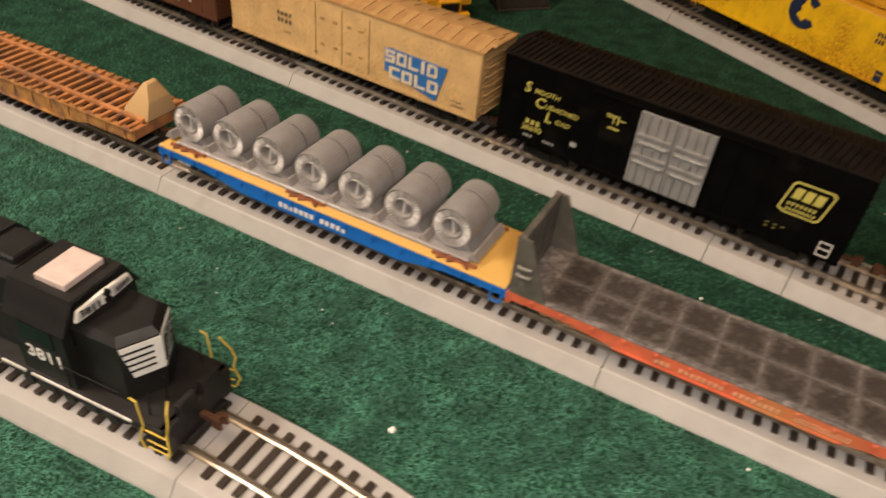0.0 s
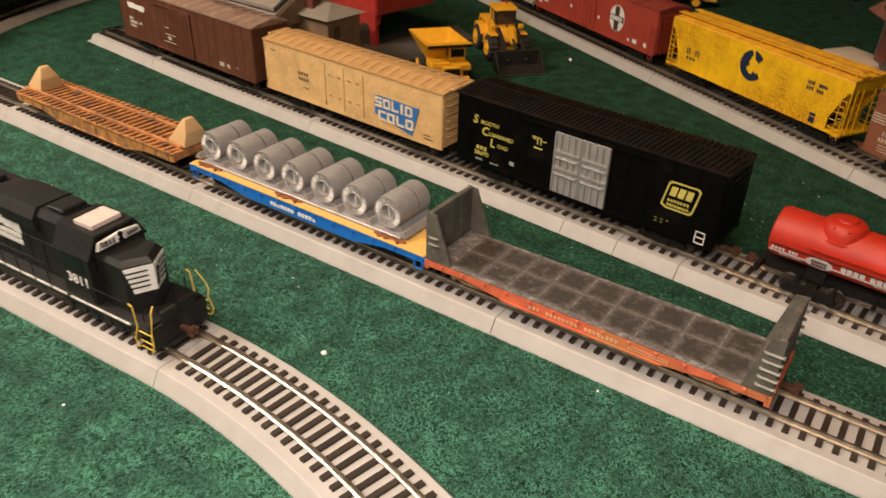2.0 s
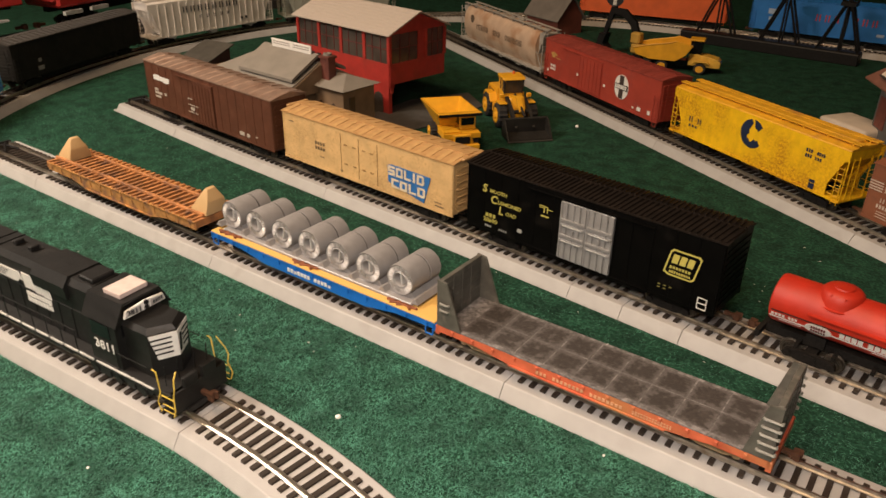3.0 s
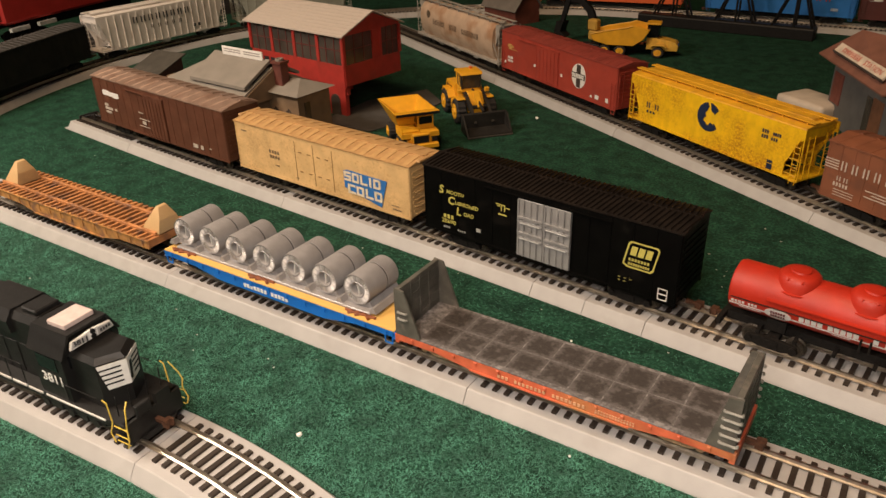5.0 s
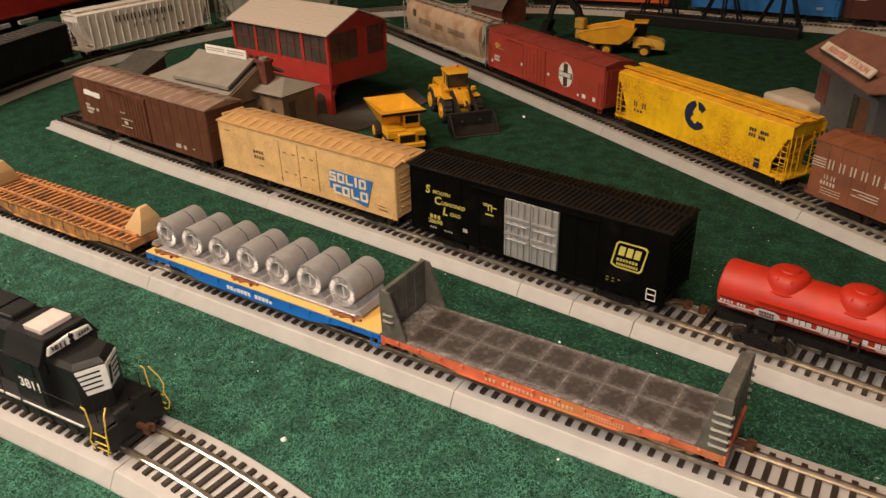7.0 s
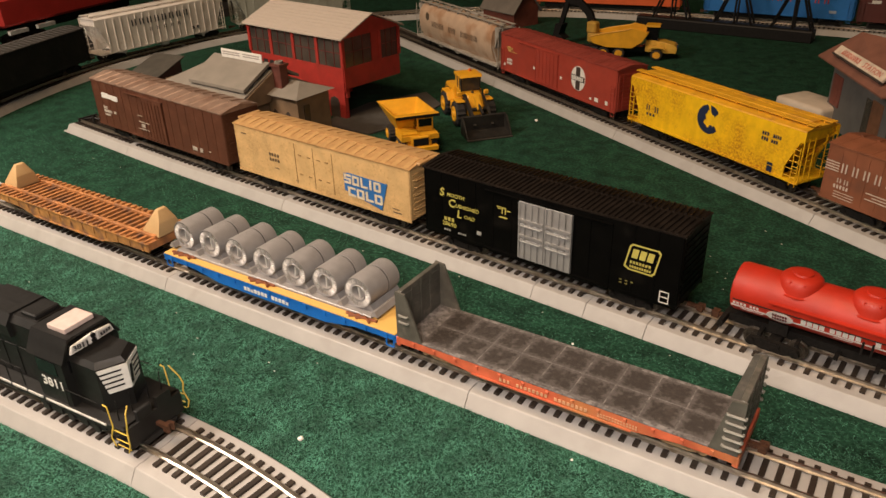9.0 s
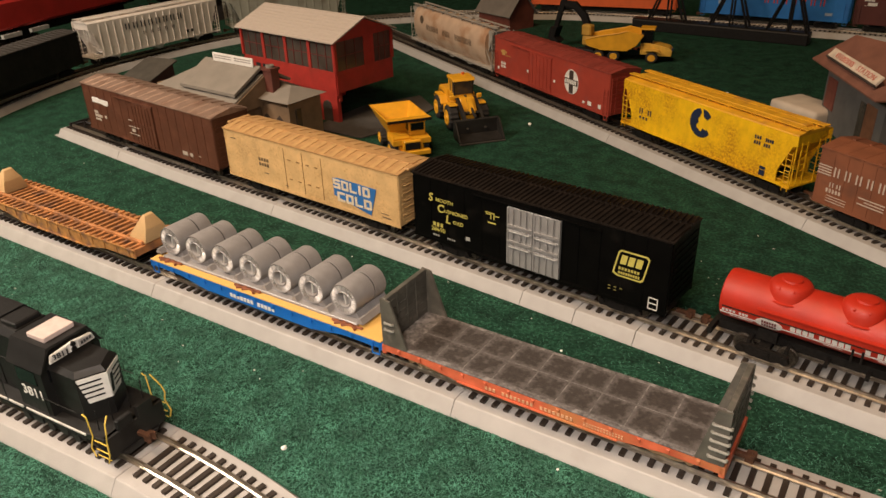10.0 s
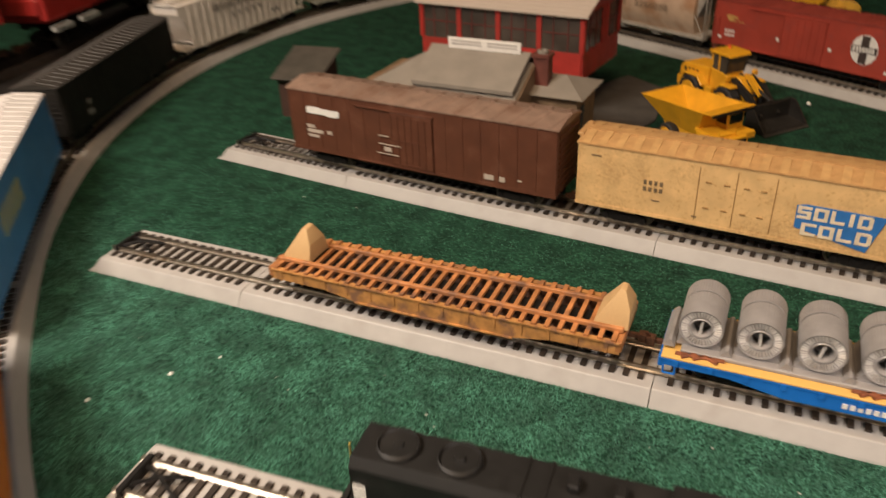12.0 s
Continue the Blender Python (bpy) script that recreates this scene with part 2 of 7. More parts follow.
def sweep(bm, line, s0, s1, prof, step=0.012, toe=0.0):
    """A closed profile of (across, z) swept along the line; across is positive to the line's left."""
    n = max(int((s1 - s0) / step), 1)
    rings = []
    if toe:
        p, d = line.at(s0 + 0.0001)
        rings.append([bm.verts.new(p - d * toe + Vector((-d.y, d.x, 0)) * u + Vector((0, 0, min(z, 0.0008)))) for u, z in prof])
    for i in range(n + 1):
        p, d = line.at(s0 + (s1 - s0) * i / n)
        nrm = Vector((-d.y, d.x, 0))
        rings.append([bm.verts.new(p + nrm * u + Vector((0, 0, z))) for u, z in prof])
    faces = [bm.faces.new(rings[0]), bm.faces.new(rings[-1][::-1])]
    for a, b in zip(rings, rings[1:]):
        for i in range(len(prof)):
            j = (i + 1) % len(prof)
            faces.append(bm.faces.new((a[j], a[i], b[i], b[j])))
    bmesh.ops.recalc_face_normals(bm, faces=faces)
    return bm


def tie_mesh():
    bm = prism(mesh(), [(-0.0014, 0), (0.0014, 0), (0.0013, 0.0018), (-0.0013, 0.0018)], -0.0147, 0.0147, "y")
    me = bpy.data.meshes.new("tie")
    bm.to_mesh(me)
    bm.free()
    me.materials.append(TIE)
    return me


TIE_MESH = tie_mesh()
PITCH = 0.00675


def track(name, line, seams, label, tie_range=None, start=0.0, end=None, bed=BED):
    """Roadbed sections that meet at the seams, two rails, and ties: single ones in tie_range, the others joined."""
    end = line.length if end is None else end
    t = thing(name, Matrix.Identity(4), label, "model railway track", kind="structure")
    cuts = [start] + [s for s in seams if start < s < end] + [end]
    prof = [(-HB, 0.0), (-HB + 0.0005, 0.0012), (-HT - 0.0006, BED_TOP - 0.0005), (-HT, BED_TOP), (HT, BED_TOP), (HT + 0.0006, BED_TOP - 0.0005), (HB - 0.0005, 0.0012), (HB, 0.0)]
    for a, b in zip(cuts, cuts[1:]):
        part("roadbed", sweep(mesh(), line, a + 0.00022, b - 0.00022, prof, toe=0.0070 if a == start else 0.0), bed, t)
    for side in (-1, 1):
        c = side * 0.00875
        rail = [(c - 0.0014, TIE_TOP - 0.0002), (c + 0.0014, TIE_TOP - 0.0002), (c + 0.0013, TIE_TOP + 0.0003), (c + 0.0004, TIE_TOP + 0.0007), (c + 0.0004, RT - 0.0009), (c + 0.00062, RT - 0.0007), (c + 0.00055, RT), (c - 0.00055, RT), (c - 0.00062, RT - 0.0007), (c - 0.0004, RT - 0.0009), (c - 0.0004, TIE_TOP + 0.0007), (c - 0.0013, TIE_TOP + 0.0003)]
        part("rail", sweep(mesh(), line, start + 0.002, end - 0.002, rail, 0.02), RAIL, t)
    far = mesh()
    k = 0
    s = start + 0.006
    while s < end - 0.004:
        if all(abs(s - q) > 0.0022 for q in seams):
            m = line.stand(s, TIE_TOP - 0.0018)
            if tie_range and tie_range[0] < s < tie_range[1]:
                ob = new("tie", TIE_MESH)
                ob.parent, ob.matrix_basis = t, m
            else:
                vs = [m @ Vector(c) for c in ((-0.0014, -0.0147, 0), (0.0014, -0.0147, 0), (0.0014, 0.0147, 0), (-0.0014, 0.0147, 0))]
                lo = [far.verts.new(v) for v in vs]
                hi = [far.verts.new(v + Vector((0, 0, 0.0018))) for v in vs]
                far.faces.new(hi)
                for i in range(4):
                    far.faces.new((lo[i], lo[(i + 1) % 4], hi[(i + 1) % 4], hi[i]))
                k += 1
        s += PITCH
    if k:
        tagged(part("ties", far, TIE, t), kind="stuff")
    else:
        far.free()
    return t


def track_bumper(line, s):
    t = thing("track_bumper", line.stand(s, TIE_TOP), "small black plastic cross-braced stop lying between the rails", "track bumper", "track stops")
    bm = mesh()
    for y0, y1 in ((-0.006, 0.006), (0.006, -0.006)):
        wire(bm, [(-0.012, y0, 0.0012), (0.0, (y0 + y1) / 2, 0.0042), (0.012, y1, 0.0012)], 0.0011, 6)
    part("brace", bm, BLACK, t)
    part("beam", soften(box(mesh(), -0.0135, -0.0105, -0.011, 0.011, 0.0002, 0.0035), 0.0005), BLACK, t)


A = Line([(x, 0.0230 - 0.010 * x) for x in (-0.336, -0.1, 0.2, 0.5, 0.75)])
B_DIR = Vector((0.663, -0.070)).normalized()
B_N = Vector((-B_DIR.y, B_DIR.x))
B0 = Vector((-0.369, 0.1755)) + B_N * 0.0218
Bl = Line([tuple(B0 + B_DIR * d + B_N * bow) for d, bow in ((0, -0.0005), (0.18, -0.0035), (0.32, -0.0022), (0.5, -0.0003), (0.75, 0.0), (1.2, 0.0))])
C_DIR = Vector((0.8673, -0.4978))
C_N = Vector((-C_DIR.y, C_DIR.x))
C0 = Vector((-0.012, 0.5205)) + C_N * 0.0235
Cl = Line([tuple(C0 + C_DIR * d) for d in (-0.42, -0.2, 0, 0.2, 0.5, 0.9)])
L_HEAD = radians(3.6)


def loco_line():
    pts = [(-0.190, -0.1255)]
    x, y, h = -0.190, -0.1255, L_HEAD
    for i in range(60):
        h = L_HEAD if i < 25 else h - 0.0125 / 0.46
        x, y = x + 0.0125 * math.cos(h), y + 0.0125 * math.sin(h)
        pts.append((x, y))
    return Line(pts)


Ll = loco_line()


def loop_line():
    inner = [(0.55, -0.34), (0.30, -0.315), (0.10, -0.277), (-0.06, -0.229), (-0.212, -0.152), (-0.314, -0.066), (-0.399, 0.025), (-0.474, 0.138), (-0.522, 0.250), (-0.549, 0.380), (-0.548, 0.510), (-0.515, 0.640), (-0.442, 0.775), (-0.325, 0.890), (-0.170, 0.970), (0.0, 1.003), (0.3, 1.005), (0.6, 1.005), (1.1, 1.005)]
    line = Line(inner)
    n = 40
    out = []
    for i in range(n + 1):
        p, d = line.at(line.length * i / n)
        left = Vector((-d.y, d.x, 0))
        q = p + left * HB
        out.append((q.x, q.y))
    return Line(out)


Op = loop_line()

ground()
room()

# ---- rolling stock: common parts (z = 0 at the rail top, -y is the near side) ----
SHARED = {}


def shared(key, make, material, smooth=False):
    """A mesh that is made once and used by many parts."""
    if key not in SHARED:
        bm = make()
        me = bpy.data.meshes.new(key)
        bm.to_mesh(me)
        bm.free()
        me.materials.append(material)
        if smooth:
            me.polygons.foreach_set("use_smooth", [True] * len(me.polygons))
            me.set_sharp_from_angle(angle=radians(38))
        SHARED[key] = me
    return SHARED[key]


def put(name, me, parent, m):
    ob = new(name, me)
    ob.parent, ob.matrix_basis = parent, m
    return ob


def side_frame_shape():
    bm = prism(mesh(), [(-0.0140, 0.0042), (-0.0125, 0.0075), (-0.0060, 0.0085), (0.0060, 0.0085), (0.0125, 0.0075), (0.0140, 0.0042), (0.0105, 0.0038), (0.0060, 0.0022), (-0.0060, 0.0022), (-0.0105, 0.0038)], -0.0012, 0.0012, "y")
    for x in (-0.0115, 0.0115):
        rod(bm, (x, -0.002, 0.0052), (x, 0.0012, 0.0052), 0.0022, 10)
    box(bm, -0.0035, 0.0035, -0.0018, 0.0012, 0.003, 0.0075)
    return bm


def wheelset_shape():
    bm = rod(mesh(), (0, -0.0118, 0), (0, 0.0118, 0), 0.0011, 8)
    for s in (-1, 1):
        lathe(bm, [(s * 0.0068, 0.0057), (s * 0.0075, 0.0057), (s * 0.0078, 0.0050), (s * 0.0100, 0.0048), (s * 0.0101, 0.0036), (s * 0.0094, 0.0030)], (0, 0, 0), "y", 18)
    return bm


def bogie(parent, x, tone=None):
    frame_mat = tone or SOOT
    t = part("truck", box(mesh(), x - 0.003, x + 0.003, -0.0115, 0.0115, 0.0052, 0.0090), frame_mat, parent)
    for s in (-1, 1):
        put("side_frame", shared("side_frame_" + frame_mat.name, side_frame_shape, frame_mat), t, pose(x, s * 0.0128, 0, 0, 0, 0 if s < 0 else 180))
    for dx in (-0.0115, 0.0115):
        put("wheelset", shared("wheelset", wheelset_shape, WHEEL, True), t, pose(x + dx, 0, 0.0048))


def coupler_shape():
    bm = box(mesh(), 0, 0.0065, -0.0011, 0.0011, -0.0010, 0.0010)
    prism(bm, [(0.0060, -0.0018), (0.0095, -0.0022), (0.0100, -0.0010), (0.0082, -0.0004), (0.0085, 0.0008), (0.0104, 0.0014), (0.0098, 0.0026), (0.0062, 0.0022)], -0.0020, 0.0020, "z")
    return bm


def couplers(parent, half, z=0.0068):
    me = shared("coupler", coupler_shape, RUSTY)
    put("coupler", me, parent, pose(half - 0.0005, 0, z))
    put("coupler", me, parent, pose(-half + 0.0005, 0, z, 0, 0, 180))


def ladder(parent, x, y, z0, z1, w, material, along="x", rungs=6):
    """A small ladder of two stiles and rungs, standing off a side (along x) or an end (along y)."""
    bm = mesh()
    ax = Vector((1, 0, 0)) if along == "x" else Vector((0, 1, 0))
    c = Vector((x, y, 0))
    for s in (-0.5, 0.5):
        p = c + ax * (s * w)
        rod(bm, (p.x, p.y, z0), (p.x, p.y, z1), 0.00035, 6)
    for i in range(rungs):
        z = z0 + (z1 - z0) * (i + 0.5) / rungs
        rod(bm, c - ax * w / 2 + Vector((0, 0, z)), c + ax * w / 2 + Vector((0, 0, z)), 0.0003, 6)
    return part("ladder", bm, material, parent)


def underframe(parent, half, w, z0, material=None):
    bm = box(mesh(), -half + 0.002, half - 0.002, -0.0035, 0.0035, z0 - 0.0045, z0)
    # block added between the trucks to keep the gap under the car dark
    box(bm, -half + 0.048, half - 0.048, -0.0105, 0.0105, z0 - 0.0082, z0 - 0.0001)
    for x in (-half + 0.030, half - 0.030):
        box(bm, x - 0.003, x + 0.003, -w / 2 + 0.002, w / 2 - 0.002, z0 - 0.0028, z0)
    for i in range(5):
        x = -half * 0.5 + half * i / 4
        box(bm, x - 0.0008, x + 0.0008, -w / 2 + 0.002, w / 2 - 0.002, z0 - 0.002, z0)
    lathe(bm, [(-0.008, 0.0015), (-0.0075, 0.003), (0.0075, 0.003), (0.008, 0.0015)], (half * 0.2, -0.008, z0 - 0.0035), "x", 12)
    box(bm, -half * 0.25, -half * 0.12, -0.011, -0.006, z0 - 0.006, z0)
    part("underframe", bm, material or SOOT, parent)


def running_gear(t, half, w, z0, inset=0.030, tone=None):
    underframe(t, half, w, z0)
    for x in (-half + inset, half - inset):
        bogie(t, x, tone)
    couplers(t, half)


def roof_shape(half, w, z1, rise, over=0.0006):
    h = w / 2 + over
    return prism(mesh(), [(-h, z1), (-h, z1 + 0.0009), (-h * 0.55, z1 + rise * 0.62), (0, z1 + rise), (h * 0.55, z1 + rise * 0.62), (h, z1 + 0.0009), (h, z1)], -half - over, half + over, "x")


def roof_rib_shape(w, rise, pitch, side, diagonal, broad, lift):
    """One raised rib on one slope of a ribbed roof, from the eave to the ridge, z = 0 at the eave."""
    h, bm, r = w / 2 + 0.0006, mesh(), pitch * broad
    prof = [(side * h * 0.96, 0.0012), (side * h * 0.55, rise * 0.66), (side * 0.0015, rise + 0.0001)]
    rings = []
    for y, z in prof:
        x = diagonal * pitch * (1 - abs(y) / h)
        rings.append([bm.verts.new(p) for p in ((x - r, y, z - 0.0005), (x - r * 0.5, y, z + lift), (x + r * 0.5, y, z + lift), (x + r, y, z - 0.0005))])
    for a, b in zip(rings, rings[1:]):
        for k in range(3):
            bm.faces.new((a[k], a[k + 1], b[k + 1], b[k]))
    bm.faces.new(rings[0])
    bm.faces.new(rings[-1][::-1])
    bmesh.ops.recalc_face_normals(bm, faces=bm.faces[:])
    return bm


def box_car(name, m, label, L, body, roof, W=0.0375, z0=0.0128, z1=0.0570, rise=0.0044, ribs=14, rib_pitch=0.008, diagonal=0.0, group="freight cars", category="model boxcar", tone=None, end_ribs=9, inset=0.030, ladders=True, broad=0.13, lift=0.0004):
    t = thing(name, m, label, category, group)
    h = L / 2
    shell = part("body", soften(box(mesh(), -h, h, -W / 2, W / 2, z0, z1), 0.0005), body, t)
    rib = shared("side_rib_%s_%.4f" % (body.name, z1 - z0), lambda: box(mesh(), -0.0005, 0.0005, -0.0003, 0.0003, 0.0008, z1 - z0 - 0.0006), body)
    for i in range(ribs + 1):
        for s in (-1, 1):
            put("side_rib", rib, shell, pose(-h + 0.0012 + (L - 0.0024) * i / ribs, s * W / 2, z0))
    bead = shared("end_bead_%s_%.4f" % (body.name, W), lambda: box(mesh(), -0.0006, 0.0006, -W / 2 + 0.003, W / 2 - 0.003, 0, 0.0018), body)
    for s in (-1, 1):
        part("side_sill", box(mesh(), -h, h, s * (W / 2) - 0.0003, s * (W / 2) + 0.0004, z0 - 0.0012, z0 + 0.0010), body, t)
        for i in range(end_ribs):
            put("end_bead", bead, shell, pose(s * h, 0, z0 + 0.004 + (z1 - z0 - 0.006) * i / end_ribs))
    top = part("roof", roof_shape(h, W, z1, rise), roof, t)
    n = int(L / rib_pitch)
    for s in (-1, 1):
        me = shared("roof_rib_%s_%.4f_%d" % (roof.name, rib_pitch, s), lambda: roof_rib_shape(W, rise, rib_pitch, s, diagonal, broad, lift), roof)
        for i in range(n):
            put("roof_rib", me, top, pose(-h + L * (i + 0.5) / n, 0, z1))
    if ladders:
        for s in (-1, 1):
            ladder(t, s * (h - 0.0045), -W / 2 - 0.0011, z0 + 0.001, z0 + 0.026, 0.0055, body, "x", 5)
            ladder(t, s * (h + 0.0012), -W / 2 + 0.0045, z0 + 0.001, z1 - 0.004, 0.0055, body, "y", 8)
            for y in (-1, 1):
                bm = wire(mesh(), [(s * (h - 0.002), y * W / 2 * 0.98, z0), (s * (h - 0.002), y * W / 2 * 0.98, z0 - 0.005), (s * (h - 0.007), y * W / 2 * 0.98, z0 - 0.005), (s * (h - 0.007), y * W / 2 * 0.98, z0)], 0.00035)
                part("step", bm, body, t)
    running_gear(t, h, W, z0, inset, tone)
    return t


def sliding_door(t, x0, x1, W, z0, z1, material, label="", rungs=3, panels=1):
    y = -W / 2
    bm = soften(box(mesh(), x0, x1, y - 0.0012, y + 0.0002, z0, z1), 0.0002)
    n = 3 * panels
    d = part("door", bm, material, t, label)
    for i in range(n + 1):
        x = x0 + 0.0006 + (x1 - x0 - 0.0012) * i / n
        part("door_rib", box(mesh(), x - 0.0004, x + 0.0004, y - 0.0017, y - 0.001, z0 + 0.0006, z1 - 0.0006), material, d)
    for i in range(rungs + 1):
        z = z0 + (z1 - z0) * (0.06 + 0.88 * i / max(rungs, 1))
        part("door_bar", box(mesh(), x0 + 0.0006, x1 - 0.0006, y - 0.0016, y - 0.001, z - 0.0004, z + 0.0004), material, d)
    for z in (z0 - 0.0010, z1 + 0.0004):
        rail = box(mesh(), x0 - (x1 - x0) * 0.9, x1 + 0.001, y - 0.0014, y - 0.0001, z, z + 0.0008)
        part("door_track", rail, material if not label else BLACK, t)
    return d


# ---- things on the front siding ----
def tan_flatcar():
    L, W = 0.189, 0.032
    t = thing("skeleton_flatcar", A.stand(A.near_x(-0.1098) + 0.001, RT + 0.0030), "rust-orange skeleton flatcar with slatted deck and two wooden end blocks", "model flatcar", "freight cars")
    rust = mat("rust_orange_paint", (0.40, 0.165, 0.055), 0.6, var=0.3, scale=120, dirt=(0.17, 0.085, 0.05), dirt_scale=70, dirt_cut=0.5)
    ochre = mat("ochre_side_paint", (0.42, 0.20, 0.06), 0.6, var=0.3, scale=150, dirt=(0.20, 0.10, 0.055), dirt_scale=140, dirt_cut=0.48)
    wood = mat("pale_wood_block", (0.55, 0.36, 0.17), 0.6, var=0.22, scale=90, stretch=(60, 400, 400))
    h = L / 2
    for s in (-1, 1):
        y = s * 0.0178
        bm = prism(mesh(), [(-h, 0.0135), (h, 0.0135), (h, 0.0072), (h * 0.66, 0.0068), (h * 0.46, 0.0034), (-h * 0.46, 0.0034), (-h * 0.66, 0.0068), (-h, 0.0072)], y - 0.0006, y + 0.0006, "y")
        box(bm, -h, h, y - 0.0014, y + 0.0014, 0.0128, 0.0138)
        box(bm, -h * 0.46, h * 0.46, y - 0.0014, y + 0.0014, 0.0030, 0.0038)
        for i in range(14):
            xr = -h + 0.006 + (L - 0.012) * i / 13
            box(bm, xr - 0.0006, xr + 0.0006, y - 0.0011, y + 0.0011, 0.0072, 0.0130)
        part("side_sill", bm, ochre, t)
        part("deck_rail", soften(box(mesh(), -h, h, s * 0.0104 - 0.0011, s * 0.0104 + 0.0011, 0.0144, 0.0168), 0.0003), rust, t)
    slat = shared("slat", lambda: box(mesh(), -0.0011, 0.0011, -0.0186, 0.0186, -0.0010, 0.0008), rust)
    for i in range(30):
        put("slat", slat, t, pose(-h + 0.003 + (L - 0.006) * i / 29, 0, 0.0142))
    part("centre_sill", box(mesh(), -h + 0.004, h - 0.004, -0.004, 0.004, 0.006, 0.0128), SOOT, t)
    # added dark sheet: puts the shade between the slats into colour
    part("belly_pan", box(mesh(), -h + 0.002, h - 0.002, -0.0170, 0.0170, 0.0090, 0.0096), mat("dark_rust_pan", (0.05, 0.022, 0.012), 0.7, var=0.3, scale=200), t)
    for s in (-1, 1):
        x = s * (h - 0.0110) + (0.0060 if s > 0 else 0.0015)
        bm = prism(mesh(), [(x - 0.0095, 0.0150), (x + 0.0070, 0.0150), (x + 0.0066, 0.0245), (x + 0.0032, 0.0325), (x + 0.0006, 0.0330), (x - 0.0090, 0.0185)], -0.0100, 0.0100, "y")
        for v in bm.verts:
            if v.co.z > 0.024:
                v.co.y = v.co.y * (0.35 if v.co.z > 0.030 else 0.75)
        part("end_block", soften(bm, 0.0008, 2), wood, t, "pale wooden end block", True)
        part("end_sill", soften(box(mesh(), s * h - 0.002, s * h + 0.001, -0.0185, 0.0185, 0.0085, 0.0140), 0.0003), rust, t)
    for x in (-h + 0.028, h - 0.028):
        bogie(t, x)
    couplers(t, h)


def coil_car():
    L, W = 0.188, 0.0385
    t = thing("blue_flatcar", A.stand(A.near_x(0.0960), RT + 0.0024), "bright blue flatcar with a yellow deck and rust-red tie-down racks", "model flatcar", "freight cars")
    blue = mat("bright_blue_plastic", (0.012, 0.14, 0.52), 0.38, var=0.12, scale=90)
    deck = mat("yellow_tan_deck", (0.66, 0.40, 0.11), 0.55, var=0.1, scale=80, stretch=(40, 300, 300))
    rack = mat("rust_red_rack", (0.21, 0.065, 0.025), 0.6, var=0.3, scale=300)
    h = L / 2
    for s in (-1, 1):
        y = s * (W / 2 - 0.0007)
        bm = prism(mesh(), [(-h, 0.0128), (h, 0.0128), (h, 0.0092), (h * 0.70, 0.0088), (h * 0.46, 0.0048), (-h * 0.46, 0.0048), (-h * 0.70, 0.0088), (-h, 0.0092)], y - 0.0007, y + 0.0007, "y")
        box(bm, -h, h, y - 0.0011, y + 0.0011, 0.0118, 0.0128)
        for i in range(13):
            x = -h + 0.006 + (L - 0.012) * i / 12
            box(bm, x - 0.0011, x + 0.0011, y - 0.0014, y + 0.0014, 0.0095, 0.0126)
        part("side_sill", bm, blue, t)
        part("end_sill", soften(box(mesh(), s * h - 0.0015, s * h + 0.0008, -W / 2, W / 2, 0.0078, 0.0128), 0.0003), blue, t)
        part("step", wire(mesh(), [(s * (h - 0.001), -W / 2, 0.009), (s * (h - 0.001), -W / 2, 0.0048), (s * (h - 0.006), -W / 2, 0.0048), (s * (h - 0.006), -W / 2, 0.009)], 0.0005), blue, t)
    part("deck", soften(box(mesh(), -h - 0.0004, h + 0.0004, -W / 2 - 0.0004, W / 2 + 0.0004, 0.0129, 0.0139), 0.0002), deck, t)
    for x in (-h * 0.835, -h * 0.09, h * 0.73):
        for s in (-1, 1):
            yc = s * 0.0160
            bm = mesh()
            for xa, ya, xb, yb in ((-0.0104, -0.0004, 0.0104, 0.0004), (-0.0074, -0.0024, -0.0012, 0.0020), (0.0074, -0.0024, 0.0012, 0.0020), (-0.0026, -0.0024, 0.0034, 0.0022)):
                rod(bm, (x + xa, yc + ya, 0.0146), (x + xb, yc + yb, 0.0146), 0.0009, 6)
            part("tie_down_rack", bm, rack, t, "rust-red tie-down rack")
    bars(letter_bars(-0.0212, 0.0070, 7, 0.0020, 0.0025, 0.0009) + letter_bars(0.0020, 0.0070, 5, 0.0020, 0.0025, 0.0009), WHITE, t, -W / 2 - 0.0001, label="white lettering shown as bars")
    part("centre_sill", box(mesh(), -h + 0.004, h - 0.004, -0.004, 0.004, 0.006, 0.0128), SOOT, t)
    for x in (-h + 0.028, h - 0.028):
        bogie(t, x)
    couplers(t, h)


